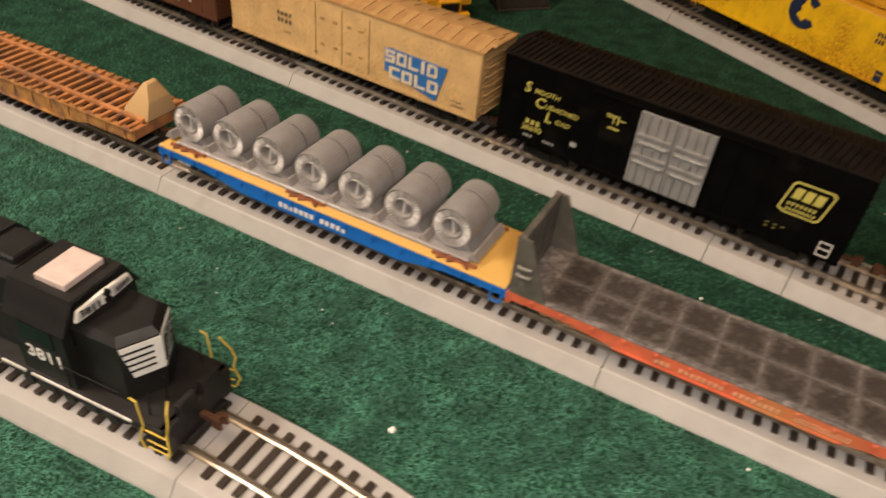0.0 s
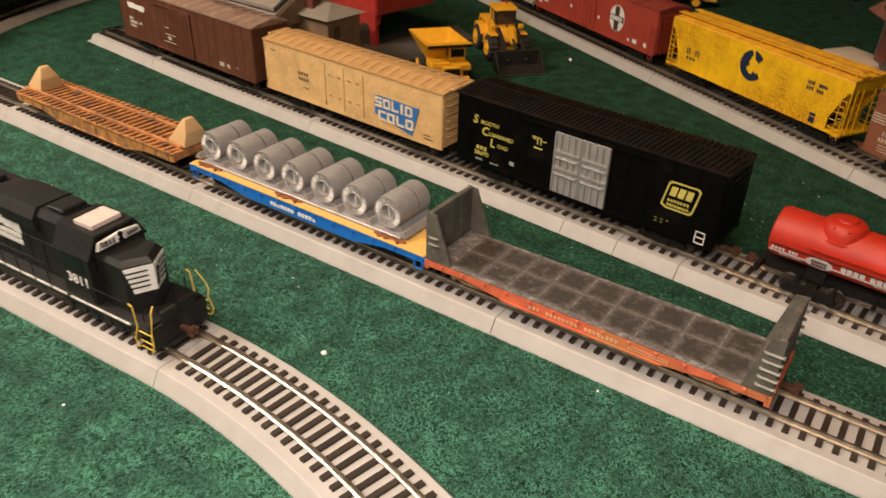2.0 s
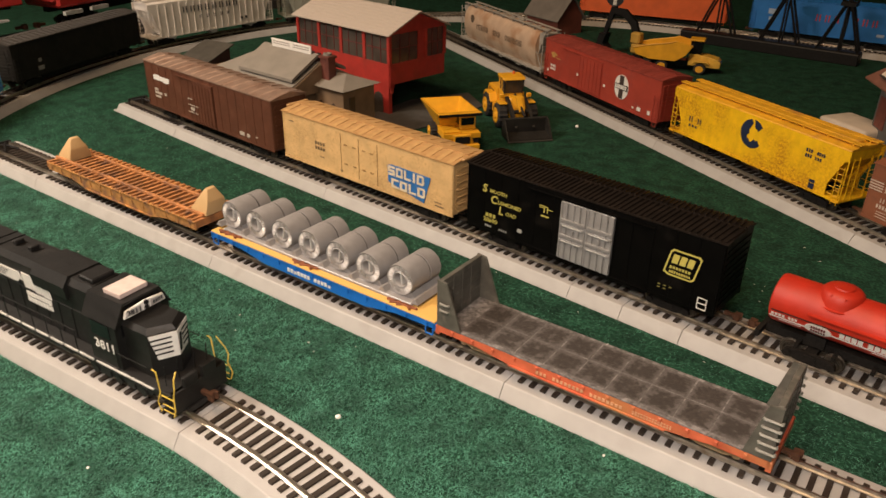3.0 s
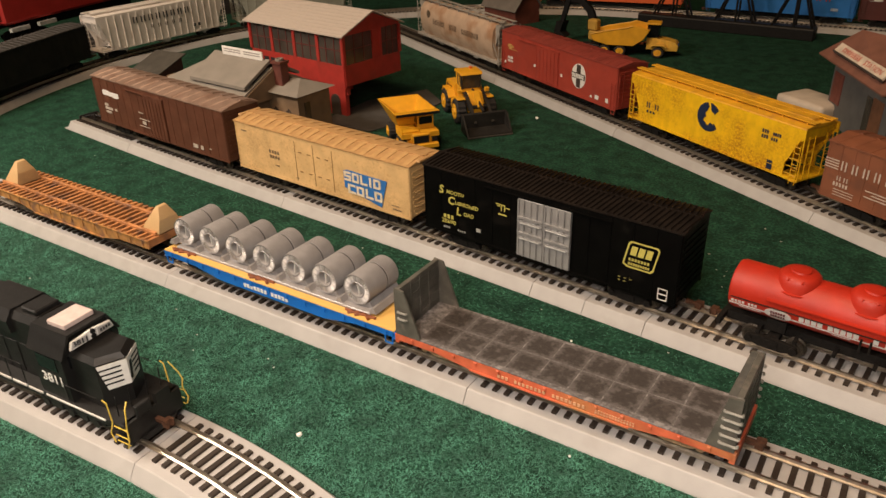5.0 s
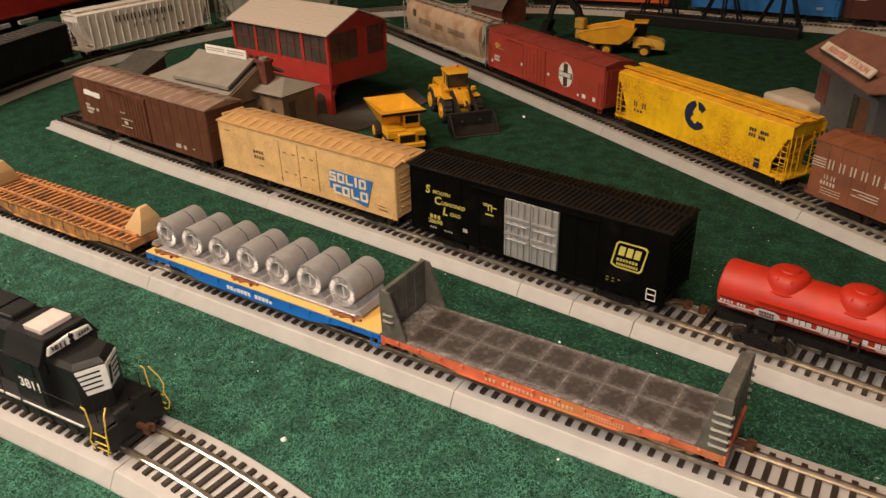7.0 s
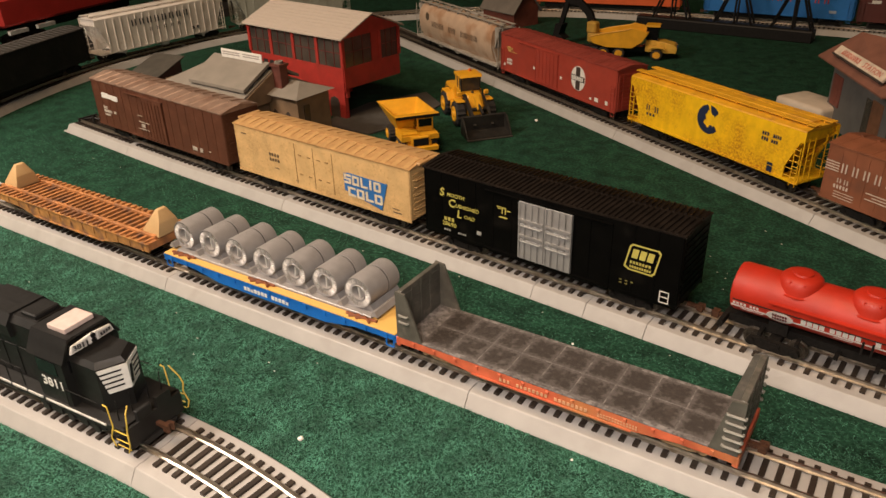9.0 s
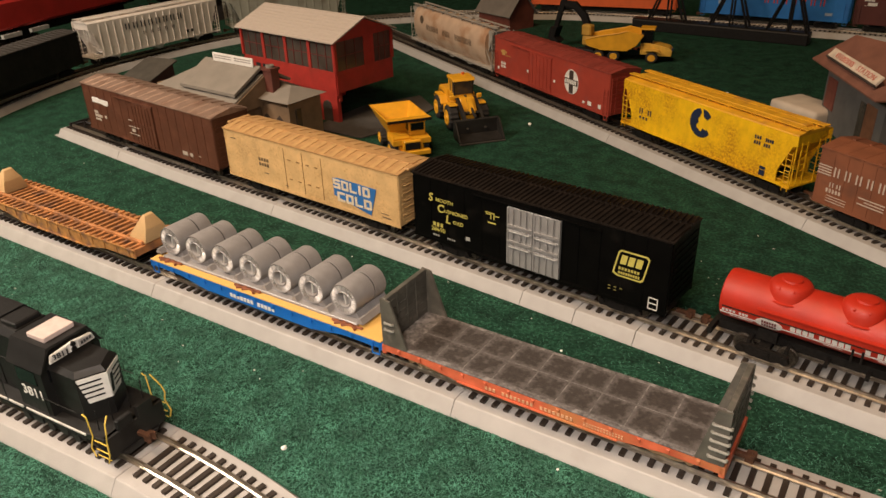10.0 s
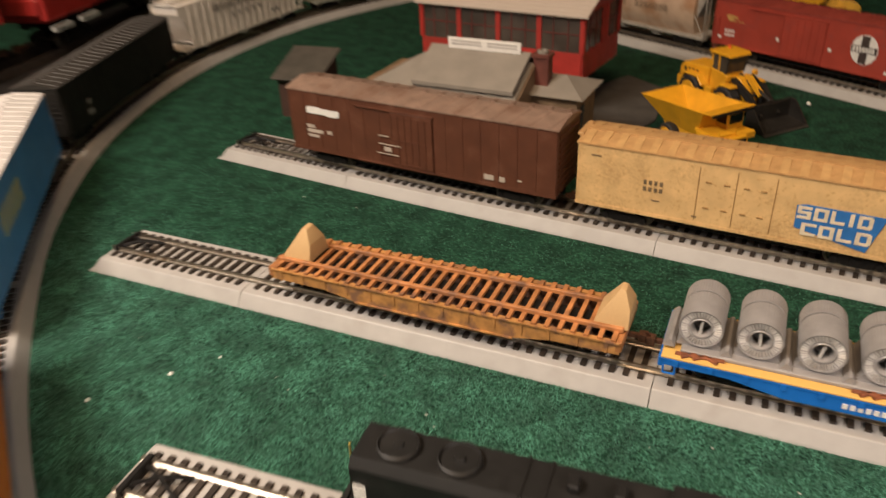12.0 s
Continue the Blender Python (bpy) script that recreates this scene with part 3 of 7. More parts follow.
def coil_load():
    t = thing("coil_load", A.stand(A.near_x(0.0884), RT + 0.0163), "moulded grey cradle with seven strapped steel-coil shapes on the blue flatcar", "model coil load")
    grey = mat("satin_grey_plastic", (0.30, 0.285, 0.28), 0.34, metal=0.12, var=0.08, scale=160, bump=0.1)
    P = 0.0240
    bm = soften(box(mesh(), -0.0790, 0.0826, -0.0150, 0.0158, 0, 0.0020), 0.0004)
    for i in range(7):
        x = (i - 3) * P
        part("saddle", prism(mesh(), [(x - 0.0098, 0.0018), (x + 0.0098, 0.0018), (x + 0.0070, 0.0062), (x + 0.0040, 0.0048), (x, 0.0042), (x - 0.0040, 0.0048), (x - 0.0070, 0.0062)], -0.0105, 0.0155, "y"), grey, t)
    part("cradle", bm, grey, t)
    for i in range(8):
        x = (i - 3.5) * P
        part("cradle_web", prism(mesh(), [(x - 0.0030, 0.0018), (x + 0.0024, 0.0018), (x + 0.0006, 0.0052), (x - 0.0006, 0.0052)], -0.0140, 0.0135, "y"), grey, t)

    def coil():
        r, n = 0.0095, 96
        prof = [(-0.0060, 0.0008), (-0.0062, 0.0036), (-0.0112, 0.0038), (-0.0122, 0.0042), (-0.0124, 0.0047), (-0.0119, 0.0051), (-0.0117, 0.0056), (-0.0118, 0.0084), (-0.0124, 0.0088), (-0.0126, 0.0092), (-0.0118, r), (0.0038, r), (0.0039, r - 0.0008), (0.0050, r - 0.0008), (0.0051, r), (0.0144, r), (0.0150, r - 0.0006), (0.0150, 0.005), (0.0130, 0.0048)]
        bm = lathe(mesh(), prof, (0, 0, 0), "y", n)
        bm.verts.ensure_lookup_table()
        for i in range(0, n, 2):
            for ring in (6, 7):
                bm.verts[ring * n + i].co.y -= 0.0007
            for ring in (10, 11, 14, 15):
                v = bm.verts[ring * n + i]
                v.co.x, v.co.z = v.co.x * 0.972, v.co.z * 0.972
        return bm

    me = shared("coil", coil, grey, True)
    bright = mat("bright_grey_plastic", (0.52, 0.50, 0.48), 0.3, metal=0.1, var=0.08, scale=160)
    strap = mat("dark_strap_line", (0.05, 0.046, 0.044), 0.5)

    def coil_end():
        n = 72
        bm = lathe(mesh(), [(-0.0116, 0.0056), (-0.0127, 0.0058), (-0.0127, 0.0083), (-0.0116, 0.0085)], (0, 0, 0), "y", n)
        bmesh.ops.delete(bm, geom=[f for f in bm.faces if len(f.verts) > 4], context="FACES_ONLY")
        bm.verts.ensure_lookup_table()
        for ring in (1, 2):
            for i in range(0, n, 2):
                bm.verts[ring * n + i].co.y += 0.0010
        return bm

    ends = shared("coil_end", coil_end, bright)
    band = shared("coil_band", lambda: lathe(mesh(), [(0.0040, 0.0085), (0.0040, 0.0089), (0.0049, 0.0089), (0.0049, 0.0085)], (0, 0, 0), "y", 48), strap, True)
    web = shared("bore_web", lambda: soften(box(mesh(), -0.0006, 0.0006, -0.0112, -0.0060, -0.0037, 0.0037), 0.0002), bright)
    for i in range(7):
        c = put("coil", me, t, pose((i - 3) * P, 0.0004, 0.0127, 0, [0, 25, -14, 40, 9, -30, 17][i], 0))
        put("coil_end", ends, c, Matrix.Identity(4))
        put("strap", band, c, Matrix.Identity(4))
        put("bore_web", web, c, pose(0, 0, 0, 0, -[0, 25, -14, 40, 9, -30, 17][i] + [4, -6, 10, -4, 8, 2, -8][i], 0))


def dusty_panel():
    """Dark brown panel with grey dust gathered along its own edges."""
    m = mat("dark_deck_panel", (0.043, 0.034, 0.029), 0.75, var=0.40, scale=520, bump=0.5, dirt=(0.092, 0.080, 0.073), dirt_scale=220, dirt_cut=0.55, piece=0.2)
    n, ln = m.node_tree.nodes, m.node_tree.links
    bsdf = n["Principled BSDF"]
    paint = bsdf.inputs["Base Color"].links[0].from_socket
    sep = n.new("ShaderNodeSeparateXYZ")
    ln.new(n.new("ShaderNodeTexCoord").outputs["Object"], sep.inputs[0])

    def calc(op, a, b=None):
        x = n.new("ShaderNodeMath")
        x.operation = op
        for i, v in enumerate((a, b)):
            if v is None:
                continue
            if isinstance(v, float):
                x.inputs[i].default_value = v
            else:
                ln.new(v, x.inputs[i])
        return x.outputs[0]

    edge = calc("MAXIMUM", calc("ABSOLUTE", sep.outputs["X"]), calc("ABSOLUTE", sep.outputs["Y"]))
    tex = n.new("ShaderNodeTexNoise")
    tex.inputs["Scale"].default_value, tex.inputs["Detail"].default_value = 520.0, 4.0
    ln.new(n.new("ShaderNodeNewGeometry").outputs["Position"], tex.inputs["Vector"])
    fac = n.new("ShaderNodeMapRange")
    fac.inputs["From Min"].default_value, fac.inputs["From Max"].default_value, fac.inputs["To Max"].default_value = 0.0052, 0.0088, 0.85
    ln.new(calc("ADD", edge, calc("MULTIPLY", calc("SUBTRACT", tex.outputs["Fac"], 0.5), 0.007)), fac.inputs["Value"])
    mix = n.new("ShaderNodeMix")
    mix.data_type = "RGBA"
    ln.new(fac.outputs["Result"], mix.inputs["Factor"])
    ln.new(paint, mix.inputs["A"])
    mix.inputs["B"].default_value = (0.122, 0.108, 0.101, 1)
    ln.new(mix.outputs["Result"], bsdf.inputs["Base Color"])
    return m


def bulkhead_car():
    L, W = 0.1765, 0.0388
    t = thing("bulkhead_flatcar", A.stand(A.near_x(0.2822), RT + 0.0024), "weathered orange-red bulkhead flatcar with a dusty grey panelled deck", "model flatcar", "freight cars")
    red = mat("weathered_orange_red", (0.55, 0.120, 0.055), 0.55, var=0.22, scale=110, dirt=(0.46, 0.19, 0.07), dirt_scale=28, dirt_cut=0.50)
    dusty = mat("dusty_grey_deck", (0.115, 0.102, 0.096), 0.8, var=0.45, scale=700, bump=0.5, dirt=(0.23, 0.21, 0.20), dirt_scale=240, dirt_cut=0.48)
    dark = dusty_panel()
    olive = mat("grey_green_bulkhead", (0.090, 0.084, 0.070), 0.5, var=0.25, scale=150, dirt=(0.17, 0.145, 0.12), dirt_scale=120, dirt_cut=0.56)
    h = L / 2
    part("deck", soften(box(mesh(), -h, h, -W / 2, W / 2, 0.0126, 0.0137), 0.0003), dusty, t)
    cell = shared("deck_panel", lambda: soften(box(mesh(), -0.0081, 0.0081, -0.0083, 0.0083, 0.0, 0.0003), 0.0014, 2), dark)
    for i in range(9):
        for y in (-0.0086, 0.0086):
            put("deck_panel", cell, t, pose(-h + 0.0225 + 0.0169 * i, y, 0.0136, 0, 0, 0))
    for s in (-1, 1):
        y = s * (W / 2 - 0.0006)
        bm = prism(mesh(), [(-h, 0.0126), (h, 0.0126), (h, 0.0088), (h * 0.72, 0.0090), (h * 0.48, 0.0064), (-h * 0.48, 0.0064), (-h * 0.72, 0.0090), (-h, 0.0088)], y - 0.0006, y + 0.0006, "y")
        box(bm, -h * 0.48, h * 0.48, y - 0.0012, y + 0.0010, 0.0060, 0.0068)
        part("side_sill", bm, red, t)
        pocket = shared("stake_pocket", lambda: soften(box(mesh(), -0.0008, 0.0008, -0.0006, 0.0006, -0.0010, 0.0010), 0.0002), red)
        for i in range(13):
            put("stake_pocket", pocket, t, pose(-h + 0.010 + (L - 0.020) * i / 12, y + s * 0.0008, 0.0113))
        x = s * (h - 0.0016)
        part("end_sill", soften(box(mesh(), s * h - 0.0014, s * h + 0.0012, -W / 2, W / 2, 0.0068, 0.0126), 0.0003), red, t)
        bm = soften(box(mesh(), x - 0.0014, x + 0.0014, -W / 2 + 0.0010, W / 2 - 0.0010, 0.0137, 0.0412), 0.0003)
        wall = part("bulkhead", bm, olive, t, "grey-green end bulkhead")
        for k in range(5):
            z = 0.0165 + 0.0052 * k
            part("cross_rib", box(mesh(), x - 0.0016, x + 0.0016, -W / 2 + 0.0018, W / 2 - 0.0018, z, z + 0.0006), olive, wall)
        for y in (-0.0085, 0.0, 0.0085):
            part("upright_rib", box(mesh(), x - 0.0017, x + 0.0017, y - 0.0006, y + 0.0006, 0.0137, 0.0405), olive, wall)
        for e in (-1, 1):
            ye = e * (W / 2 - 0.0004)
            g = prism(mesh(), [(x + s * 0.0018, 0.0132), (x - s * (0.0105 if s > 0 else 0.0140), 0.0132), (x - s * 0.0042, 0.0405), (x + s * 0.0018, 0.0412)], ye - 0.0006, ye + 0.0006, "y")
            part("gusset", g, olive, wall)
            rung = mesh()
            for k in range(5 if s > 0 else 2):
                z = 0.0170 + 0.0042 * k if s > 0 else 0.0235 + 0.004 * k
                xr = x - s * (0.0012 if s > 0 else 0.0032)
                hw = 0.0037 if s > 0 else 0.0026
                wire(rung, [(xr - hw, ye, z), (xr - hw, ye + e * 0.0014, z), (xr + hw, ye + e * 0.0014, z), (xr + hw, ye, z)], 0.00065)
            part("rung", rung, mat("worn_grey_rung", (0.26, 0.25, 0.22), 0.35, var=0.2, scale=300), wall)
    bars(letter_bars(-0.0260, 0.0082, 3, 0.0013, 0.0018, 0.0009) + letter_bars(-0.0165, 0.0082, 8, 0.0013, 0.0018, 0.0009) + letter_bars(0.0040, 0.0082, 8, 0.0013, 0.0018, 0.0009), mat("faded_cream_lettering", (0.62, 0.34, 0.19), 0.6), t, -W / 2 - 0.0002, label="faded cream lettering shown as bars")
    bars(letter_bars(0.0260, 0.0094, 14, 0.0008, 0.0008, 0.0006) + letter_bars(0.0260, 0.0080, 14, 0.0008, 0.0008, 0.0006), mat("faded_cream_lettering", (0.62, 0.40, 0.24), 0.6), t, -W / 2 - 0.0002)
    part("centre_sill", box(mesh(), -h + 0.004, h - 0.004, -0.004, 0.004, 0.006, 0.0126), SOOT, t)
    brass = mat("tan_truck_plastic", (0.36, 0.24, 0.13), 0.6, var=0.3, scale=400)
    for x in (-h + 0.026, h - 0.026):
        bogie(t, x, brass)
    couplers(t, h)


# ---- things on the second siding ----
def brown_boxcar():
    L, W = 0.2110, 0.0375
    brown = mat("boxcar_brown", (0.098, 0.034, 0.0175), 0.5, var=0.14, scale=90, dirt=(0.125, 0.052, 0.030), dirt_scale=90, dirt_cut=0.58)
    roof = mat("weathered_silver_roof", (0.27, 0.18, 0.135), 0.42, metal=0.2, var=0.18, scale=120, dirt=(0.20, 0.12, 0.085), dirt_scale=60, dirt_cut=0.5)
    t = box_car("brown_boxcar", Bl.stand(Bl.near_x(-0.1870)), "brown boxcar with a weathered silver-brown ribbed roof", L, brown, roof, W, ladders=False, ribs=16, rib_pitch=0.0125, diagonal=0.5, rise=0.0050, broad=0.17, lift=0.0005)
    sliding_door(t, -0.016, 0.017, W, 0.0130, 0.0520, brown, rungs=2, panels=2)
    y = -W / 2 - 0.0004
    bars([(-0.089, -0.060, 0.0412, 0.0456), (-0.087, -0.077, 0.0456, 0.0464), (-0.071, -0.062, 0.0404, 0.0412)], WHITE, t, y, "emblem", "white emblem panel")
    bars([(-0.090, -0.083, 0.030, 0.0325), (-0.090, -0.076, 0.0265, 0.029), (-0.090, -0.080, 0.023, 0.025), (-0.072, -0.068, 0.027, 0.0295), (0.055, 0.062, 0.0165, 0.020), (0.066, 0.070, 0.0165, 0.020), (0.079, 0.082, 0.019, 0.0200)], mat("worn_white_print", (0.42, 0.36, 0.30), 0.6), t, y)
    bars([(-0.026, -0.018, 0.034, 0.0348), (-0.026, -0.008, 0.028, 0.0287), (-0.022, -0.016, 0.0235, 0.0265), (-0.028, -0.010, 0.021, 0.0216)], mat("worn_white_print", (0.42, 0.36, 0.30), 0.6), t, y - 0.0014)


BLOCKS = {"S": ((0, 1, 0.78, 1), (0, 1, 0.39, 0.61), (0, 1, 0, 0.22), (0, 0.28, 0.5, 1), (0.72, 1, 0, 0.5)),
          "O": ((0, 1, 0.78, 1), (0, 1, 0, 0.22), (0, 0.28, 0, 1), (0.72, 1, 0, 1)),
          "L": ((0, 0.28, 0, 1), (0, 1, 0, 0.22)),
          "I": ((0.1, 0.4, 0, 1),),
          "D": ((0, 0.88, 0.78, 1), (0, 0.88, 0, 0.22), (0, 0.28, 0, 1), (0.72, 1, 0.1, 0.9)),
          "C": ((0, 1, 0.78, 1), (0, 1, 0, 0.22), (0, 0.28, 0, 1))}


def block_letters(word, x, z, w, h, material, parent, y):
    """Square stencil-like capitals of straight strokes."""
    for k, ch in enumerate(word):
        bm = mesh()
        for j, (a, b, c, d) in enumerate(BLOCKS[ch]):
            box(bm, x + a * w, x + b * w, y - 0.0003 - 0.00003 * j, y, z + c * h, z + d * h)
        part("letter", bm, material, parent)
        x += w * (0.68 if ch == "I" else 1.18)


def cream_reefer():
    L, W = 0.1895, 0.037
    cream = mat("cream_yellow_paint", (0.66, 0.43, 0.19), 0.55, var=0.12, scale=90, dirt=(0.54, 0.32, 0.12), dirt_scale=420, dirt_cut=0.57)
    speckle(cream, (0.30, 0.155, 0.05), 30.0, 620.0, 0.44, 0.55)
    roof = mat("cream_roof_paint", (0.45, 0.26, 0.105), 0.5, var=0.12, scale=160, dirt=(0.39, 0.21, 0.08), dirt_scale=200, dirt_cut=0.55)
    t = box_car("cream_reefer", Bl.stand(Bl.near_x(0.0225)), "cream-yellow insulated boxcar with a blue and white slogan panel", L, cream, roof, W, z1=0.0515, ribs=1, rib_pitch=0.5, rise=0.0040, tone=None, ladders=False)
    h = W / 2
    for i in range(19):
        x = -L / 2 + 0.0048 + 0.01 * i
        bm = prism(mesh(), [(-h - 0.0003, 0.0526), (-h * 0.55, 0.0545), (0, 0.0559), (h * 0.55, 0.0545), (h + 0.0003, 0.0526), (h * 0.55, 0.0538), (0, 0.0552), (-h * 0.55, 0.0538)], x - 0.0022, x + 0.0022, "x")
        # ribs a little lighter than the roof between them
        part("roof_rib", bm, mat("sun_faded_cream", (0.49, 0.295, 0.12), 0.5, var=0.12, scale=160), t)
    y = -W / 2
    seam = mat("door_gap_line", (0.30, 0.17, 0.06), 0.6)
    for x in (-0.0225, -0.0020, 0.0185):
        part("door_seam", box(mesh(), x - 0.0002, x + 0.0002, y - 0.0003, y + 0.0001, 0.0150, 0.0485), seam, t)
    for x in (-0.0170, -0.0070, 0.0035, 0.0125):
        part("hinge", box(mesh(), x - 0.0016, x + 0.0016, y - 0.0005, y + 0.0001, 0.0395, 0.0402), seam, t)
        part("hinge", box(mesh(), x - 0.0016, x + 0.0016, y - 0.0005, y + 0.0001, 0.0235, 0.0242), seam, t)
    bm = mesh()
    box(bm, -L / 2, L / 2, -0.0030, 0.0030, 0.0551, 0.0559)
    part("running_board", bm, roof, t)
    blue = mat("slogan_blue", (0.03, 0.15, 0.42), 0.5, var=0.12, scale=200)
    part("slogan_panel", prism(mesh(), [(0.0300, 0.0358), (0.0305, 0.0225), (0.0670, 0.0148), (0.0735, 0.0365), (0.0340, 0.0370)], y - 0.0005, y - 0.0001, "y"), blue, t, "blue slogan panel")
    white = mat("slogan_white", (0.68, 0.58, 0.42), 0.55, var=0.15, scale=200)
    block_letters("SOLID", 0.0308, 0.0285, 0.0070, 0.0074, white, t, y - 0.0005)
    block_letters("COLD", 0.0340, 0.0188, 0.0076, 0.0074, white, t, y - 0.0005)
    ink = mat("faded_black_lettering", (0.16, 0.11, 0.06), 0.6)
    bars(letter_bars(-0.0535, 0.0325, 4, 0.0018, 0.0026, 0.0014) + letter_bars(-0.0535, 0.0282, 4, 0.0018, 0.0026, 0.0014) + [(-0.048, -0.043, 0.0225, 0.0231), (-0.024, -0.021, 0.017, 0.0176), (-0.086, -0.080, 0.0452, 0.0459), (0.078, 0.086, 0.0162, 0.0170), (0.077, 0.084, 0.0190, 0.0195)], ink, t, y - 0.0003)
    for i in range(6):
        z = 0.0160 + 0.0055 * i
        iron = wire(mesh(), [(L / 2 + 0.0006, -0.0145, z), (L / 2 + 0.0022, -0.0145, z), (L / 2 + 0.0022, 0.0145, z), (L / 2 + 0.0006, 0.0145, z)], 0.0004)
        part("end_grab_iron", iron, cream, t)
    for s in (-1, 1):
        part("roof_end", soften(box(mesh(), s * (L / 2 + 0.0014) - 0.0020, s * (L / 2 + 0.0014) + 0.0020, -0.0110, 0.0110, 0.0532, 0.0552), 0.0005), roof, t)


def black_boxcar():
    L, W = 0.1835, 0.038
    black = mat("satin_black_paint", (0.0024, 0.0023, 0.0021), 0.42, spec=0.10, var=0.25, scale=90, dirt=(0.008, 0.007, 0.006), dirt_scale=50, dirt_cut=0.6)
    roof = mat("black_brown_roof", (0.0095, 0.0066, 0.0050), 0.5, spec=0.24, var=0.3, scale=120, dirt=(0.016, 0.0105, 0.007), dirt_scale=60, dirt_cut=0.56)
    t = box_car("black_boxcar", Bl.stand(Bl.near_x(0.2230)), "black boxcar with silver double doors and yellow lettering", L, black, roof, W, z1=0.0575, ladders=False, ribs=13, rib_pitch=0.0034, diagonal=0.9, rise=0.0040, broad=0.24, lift=0.0008)
    silver = mat("silver_door_paint", (0.34, 0.335, 0.33), 0.38, metal=0.35, var=0.10, scale=150)
    y = -W / 2
    x0, x1 = -0.0142, 0.0236
    for a, b in ((x0, (x0 + x1) / 2 - 0.0002), ((x0 + x1) / 2 + 0.0002, x1)):
        bm = soften(box(mesh(), a, b, y - 0.0013, y + 0.0002, 0.0134, 0.0530), 0.0002)
        for f in (0.03, 0.5, 0.97):
            x = a + (b - a) * f
            box(bm, x - 0.0005, x + 0.0005, y - 0.0019, y - 0.0011, 0.0140, 0.0524)
        for z in (0.0265, 0.0300, 0.0372, 0.0408):
            box(bm, a + 0.0008, b - 0.0008, y - 0.0024, y - 0.0011, z - 0.0007, z + 0.0007)
        box(bm, a + 0.0085, a + 0.0105, y - 0.0022, y - 0.0011, 0.0315, 0.0350)
        for f in (0.25, 0.75):
            x = a + (b - a) * f
            rod(bm, (x, y - 0.0018, 0.0138), (x, y - 0.0018, 0.0526), 0.0004, 6)
        d = part("door", bm, silver, t, "silver plug door")
        bars([(a + 0.0022, b - 0.0022, 0.0262, 0.0268), (a + 0.0022, b - 0.0022, 0.0369, 0.0375)], mat("bright_bar", (0.75, 0.74, 0.72), 0.3, metal=0.4), d, y - 0.0024, "lock_bar")
    for z in (0.0124, 0.0536):
        part("door_track", box(mesh(), x0 - 0.026, x1 + 0.026, y - 0.0015, y - 0.0001, z, z + 0.0009), black, t)
    Y = y - 0.0005
    for big, rest, x, z in (("S", "MOOTH", -0.0779, 0.0412), ("C", "USHIONED", -0.0708, 0.0346), ("L", "OAD", -0.0638, 0.0281)):
        lettering(big, 0.0080, YELLOW_INK, t, x, Y, z, bold=0.00018, slant=0.15)
        lettering(rest, 0.0037, YELLOW_INK, t, x + 0.0060, Y, z + 0.0006, bold=0.00004, slant=0.15, width=1.05)
    bars(letter_bars(-0.0742, 0.0236, 3, 0.0019, 0.0026, 0.0012), YELLOW_INK, t, Y, label="yellow reporting mark shown as bars")
    lettering("28690", 0.0042, YELLOW_INK, t, -0.0762, Y, 0.0198, bold=0.00004, width=1.15)
    bars(letter_bars(-0.0745, 0.0160, 3, 0.0012, 0.0014, 0.0008) + letter_bars(-0.0625, 0.0160, 4, 0.0010, 0.0012, 0.0008) + [(-0.0470, -0.0435, 0.0200, 0.0225)], mat("grey_small_print", (0.30, 0.30, 0.28), 0.6), t, Y)
    bars([(a + 0.0078, b + 0.0078, c - 0.001, d - 0.001) for a, b, c, d in ((-0.0352, -0.0345, 0.0415, 0.0460), (-0.0345, -0.0328, 0.0453, 0.0460), (-0.0328, -0.0321, 0.0415, 0.0460), (-0.0390, -0.0355, 0.0456, 0.0461), (-0.0318, -0.0285, 0.0440, 0.0445), (-0.0384, -0.0356, 0.0444, 0.0449), (-0.0372, -0.0310, 0.0385, 0.0394))], YELLOW_INK, t, Y, "emblem", "small yellow emblem")
    bm = mesh()
    cx, cz, ww, hh = 0.0690, 0.0372, 0.0110, 0.0086
    outer = [(cx - ww + 0.0030, cz - hh), (cx + ww - 0.0045, cz - hh), (cx + ww - 0.0028, cz - hh + 0.0015), (cx + ww, cz + hh - 0.0016), (cx + ww - 0.0014, cz + hh), (cx - ww + 0.0045, cz + hh), (cx - ww + 0.0028, cz + hh - 0.0015), (cx - ww, cz - hh + 0.0016)]
    inner = [(cx + (x - cx) * 0.90, cz + (z - cz) * 0.88) for x, z in outer]
    vo, vi = [bm.verts.new((x, Y - 0.0002, z)) for x, z in outer], [bm.verts.new((x, Y - 0.0002, z)) for x, z in inner]
    for i in range(8):
        j = (i + 1) % 8
        bm.faces.new((vo[i], vo[j], vi[j], vi[i]))
    part("emblem", bm, YELLOW_INK, t, "yellow outlined emblem panel")
    for k in range(3):
        x = cx - 0.0068 + 0.0047 * k
        part("emblem_shape", prism(mesh(), [(x, cz - 0.0002), (x + 0.0036, cz - 0.0002), (x + 0.0046, cz + 0.0054), (x + 0.0010, cz + 0.0054)], Y - 0.0004, Y + 0.0001, "y"), YELLOW_INK, t)
    bars(letter_bars(cx - 0.0074, cz - 0.0040, 7, 0.0012, 0.0016, 0.0007) + letter_bars(cx - 0.0074, cz - 0.0068, 9, 0.0009, 0.0015, 0.0006), YELLOW_INK, t, Y, "emblem_print")
    bm = mesh()
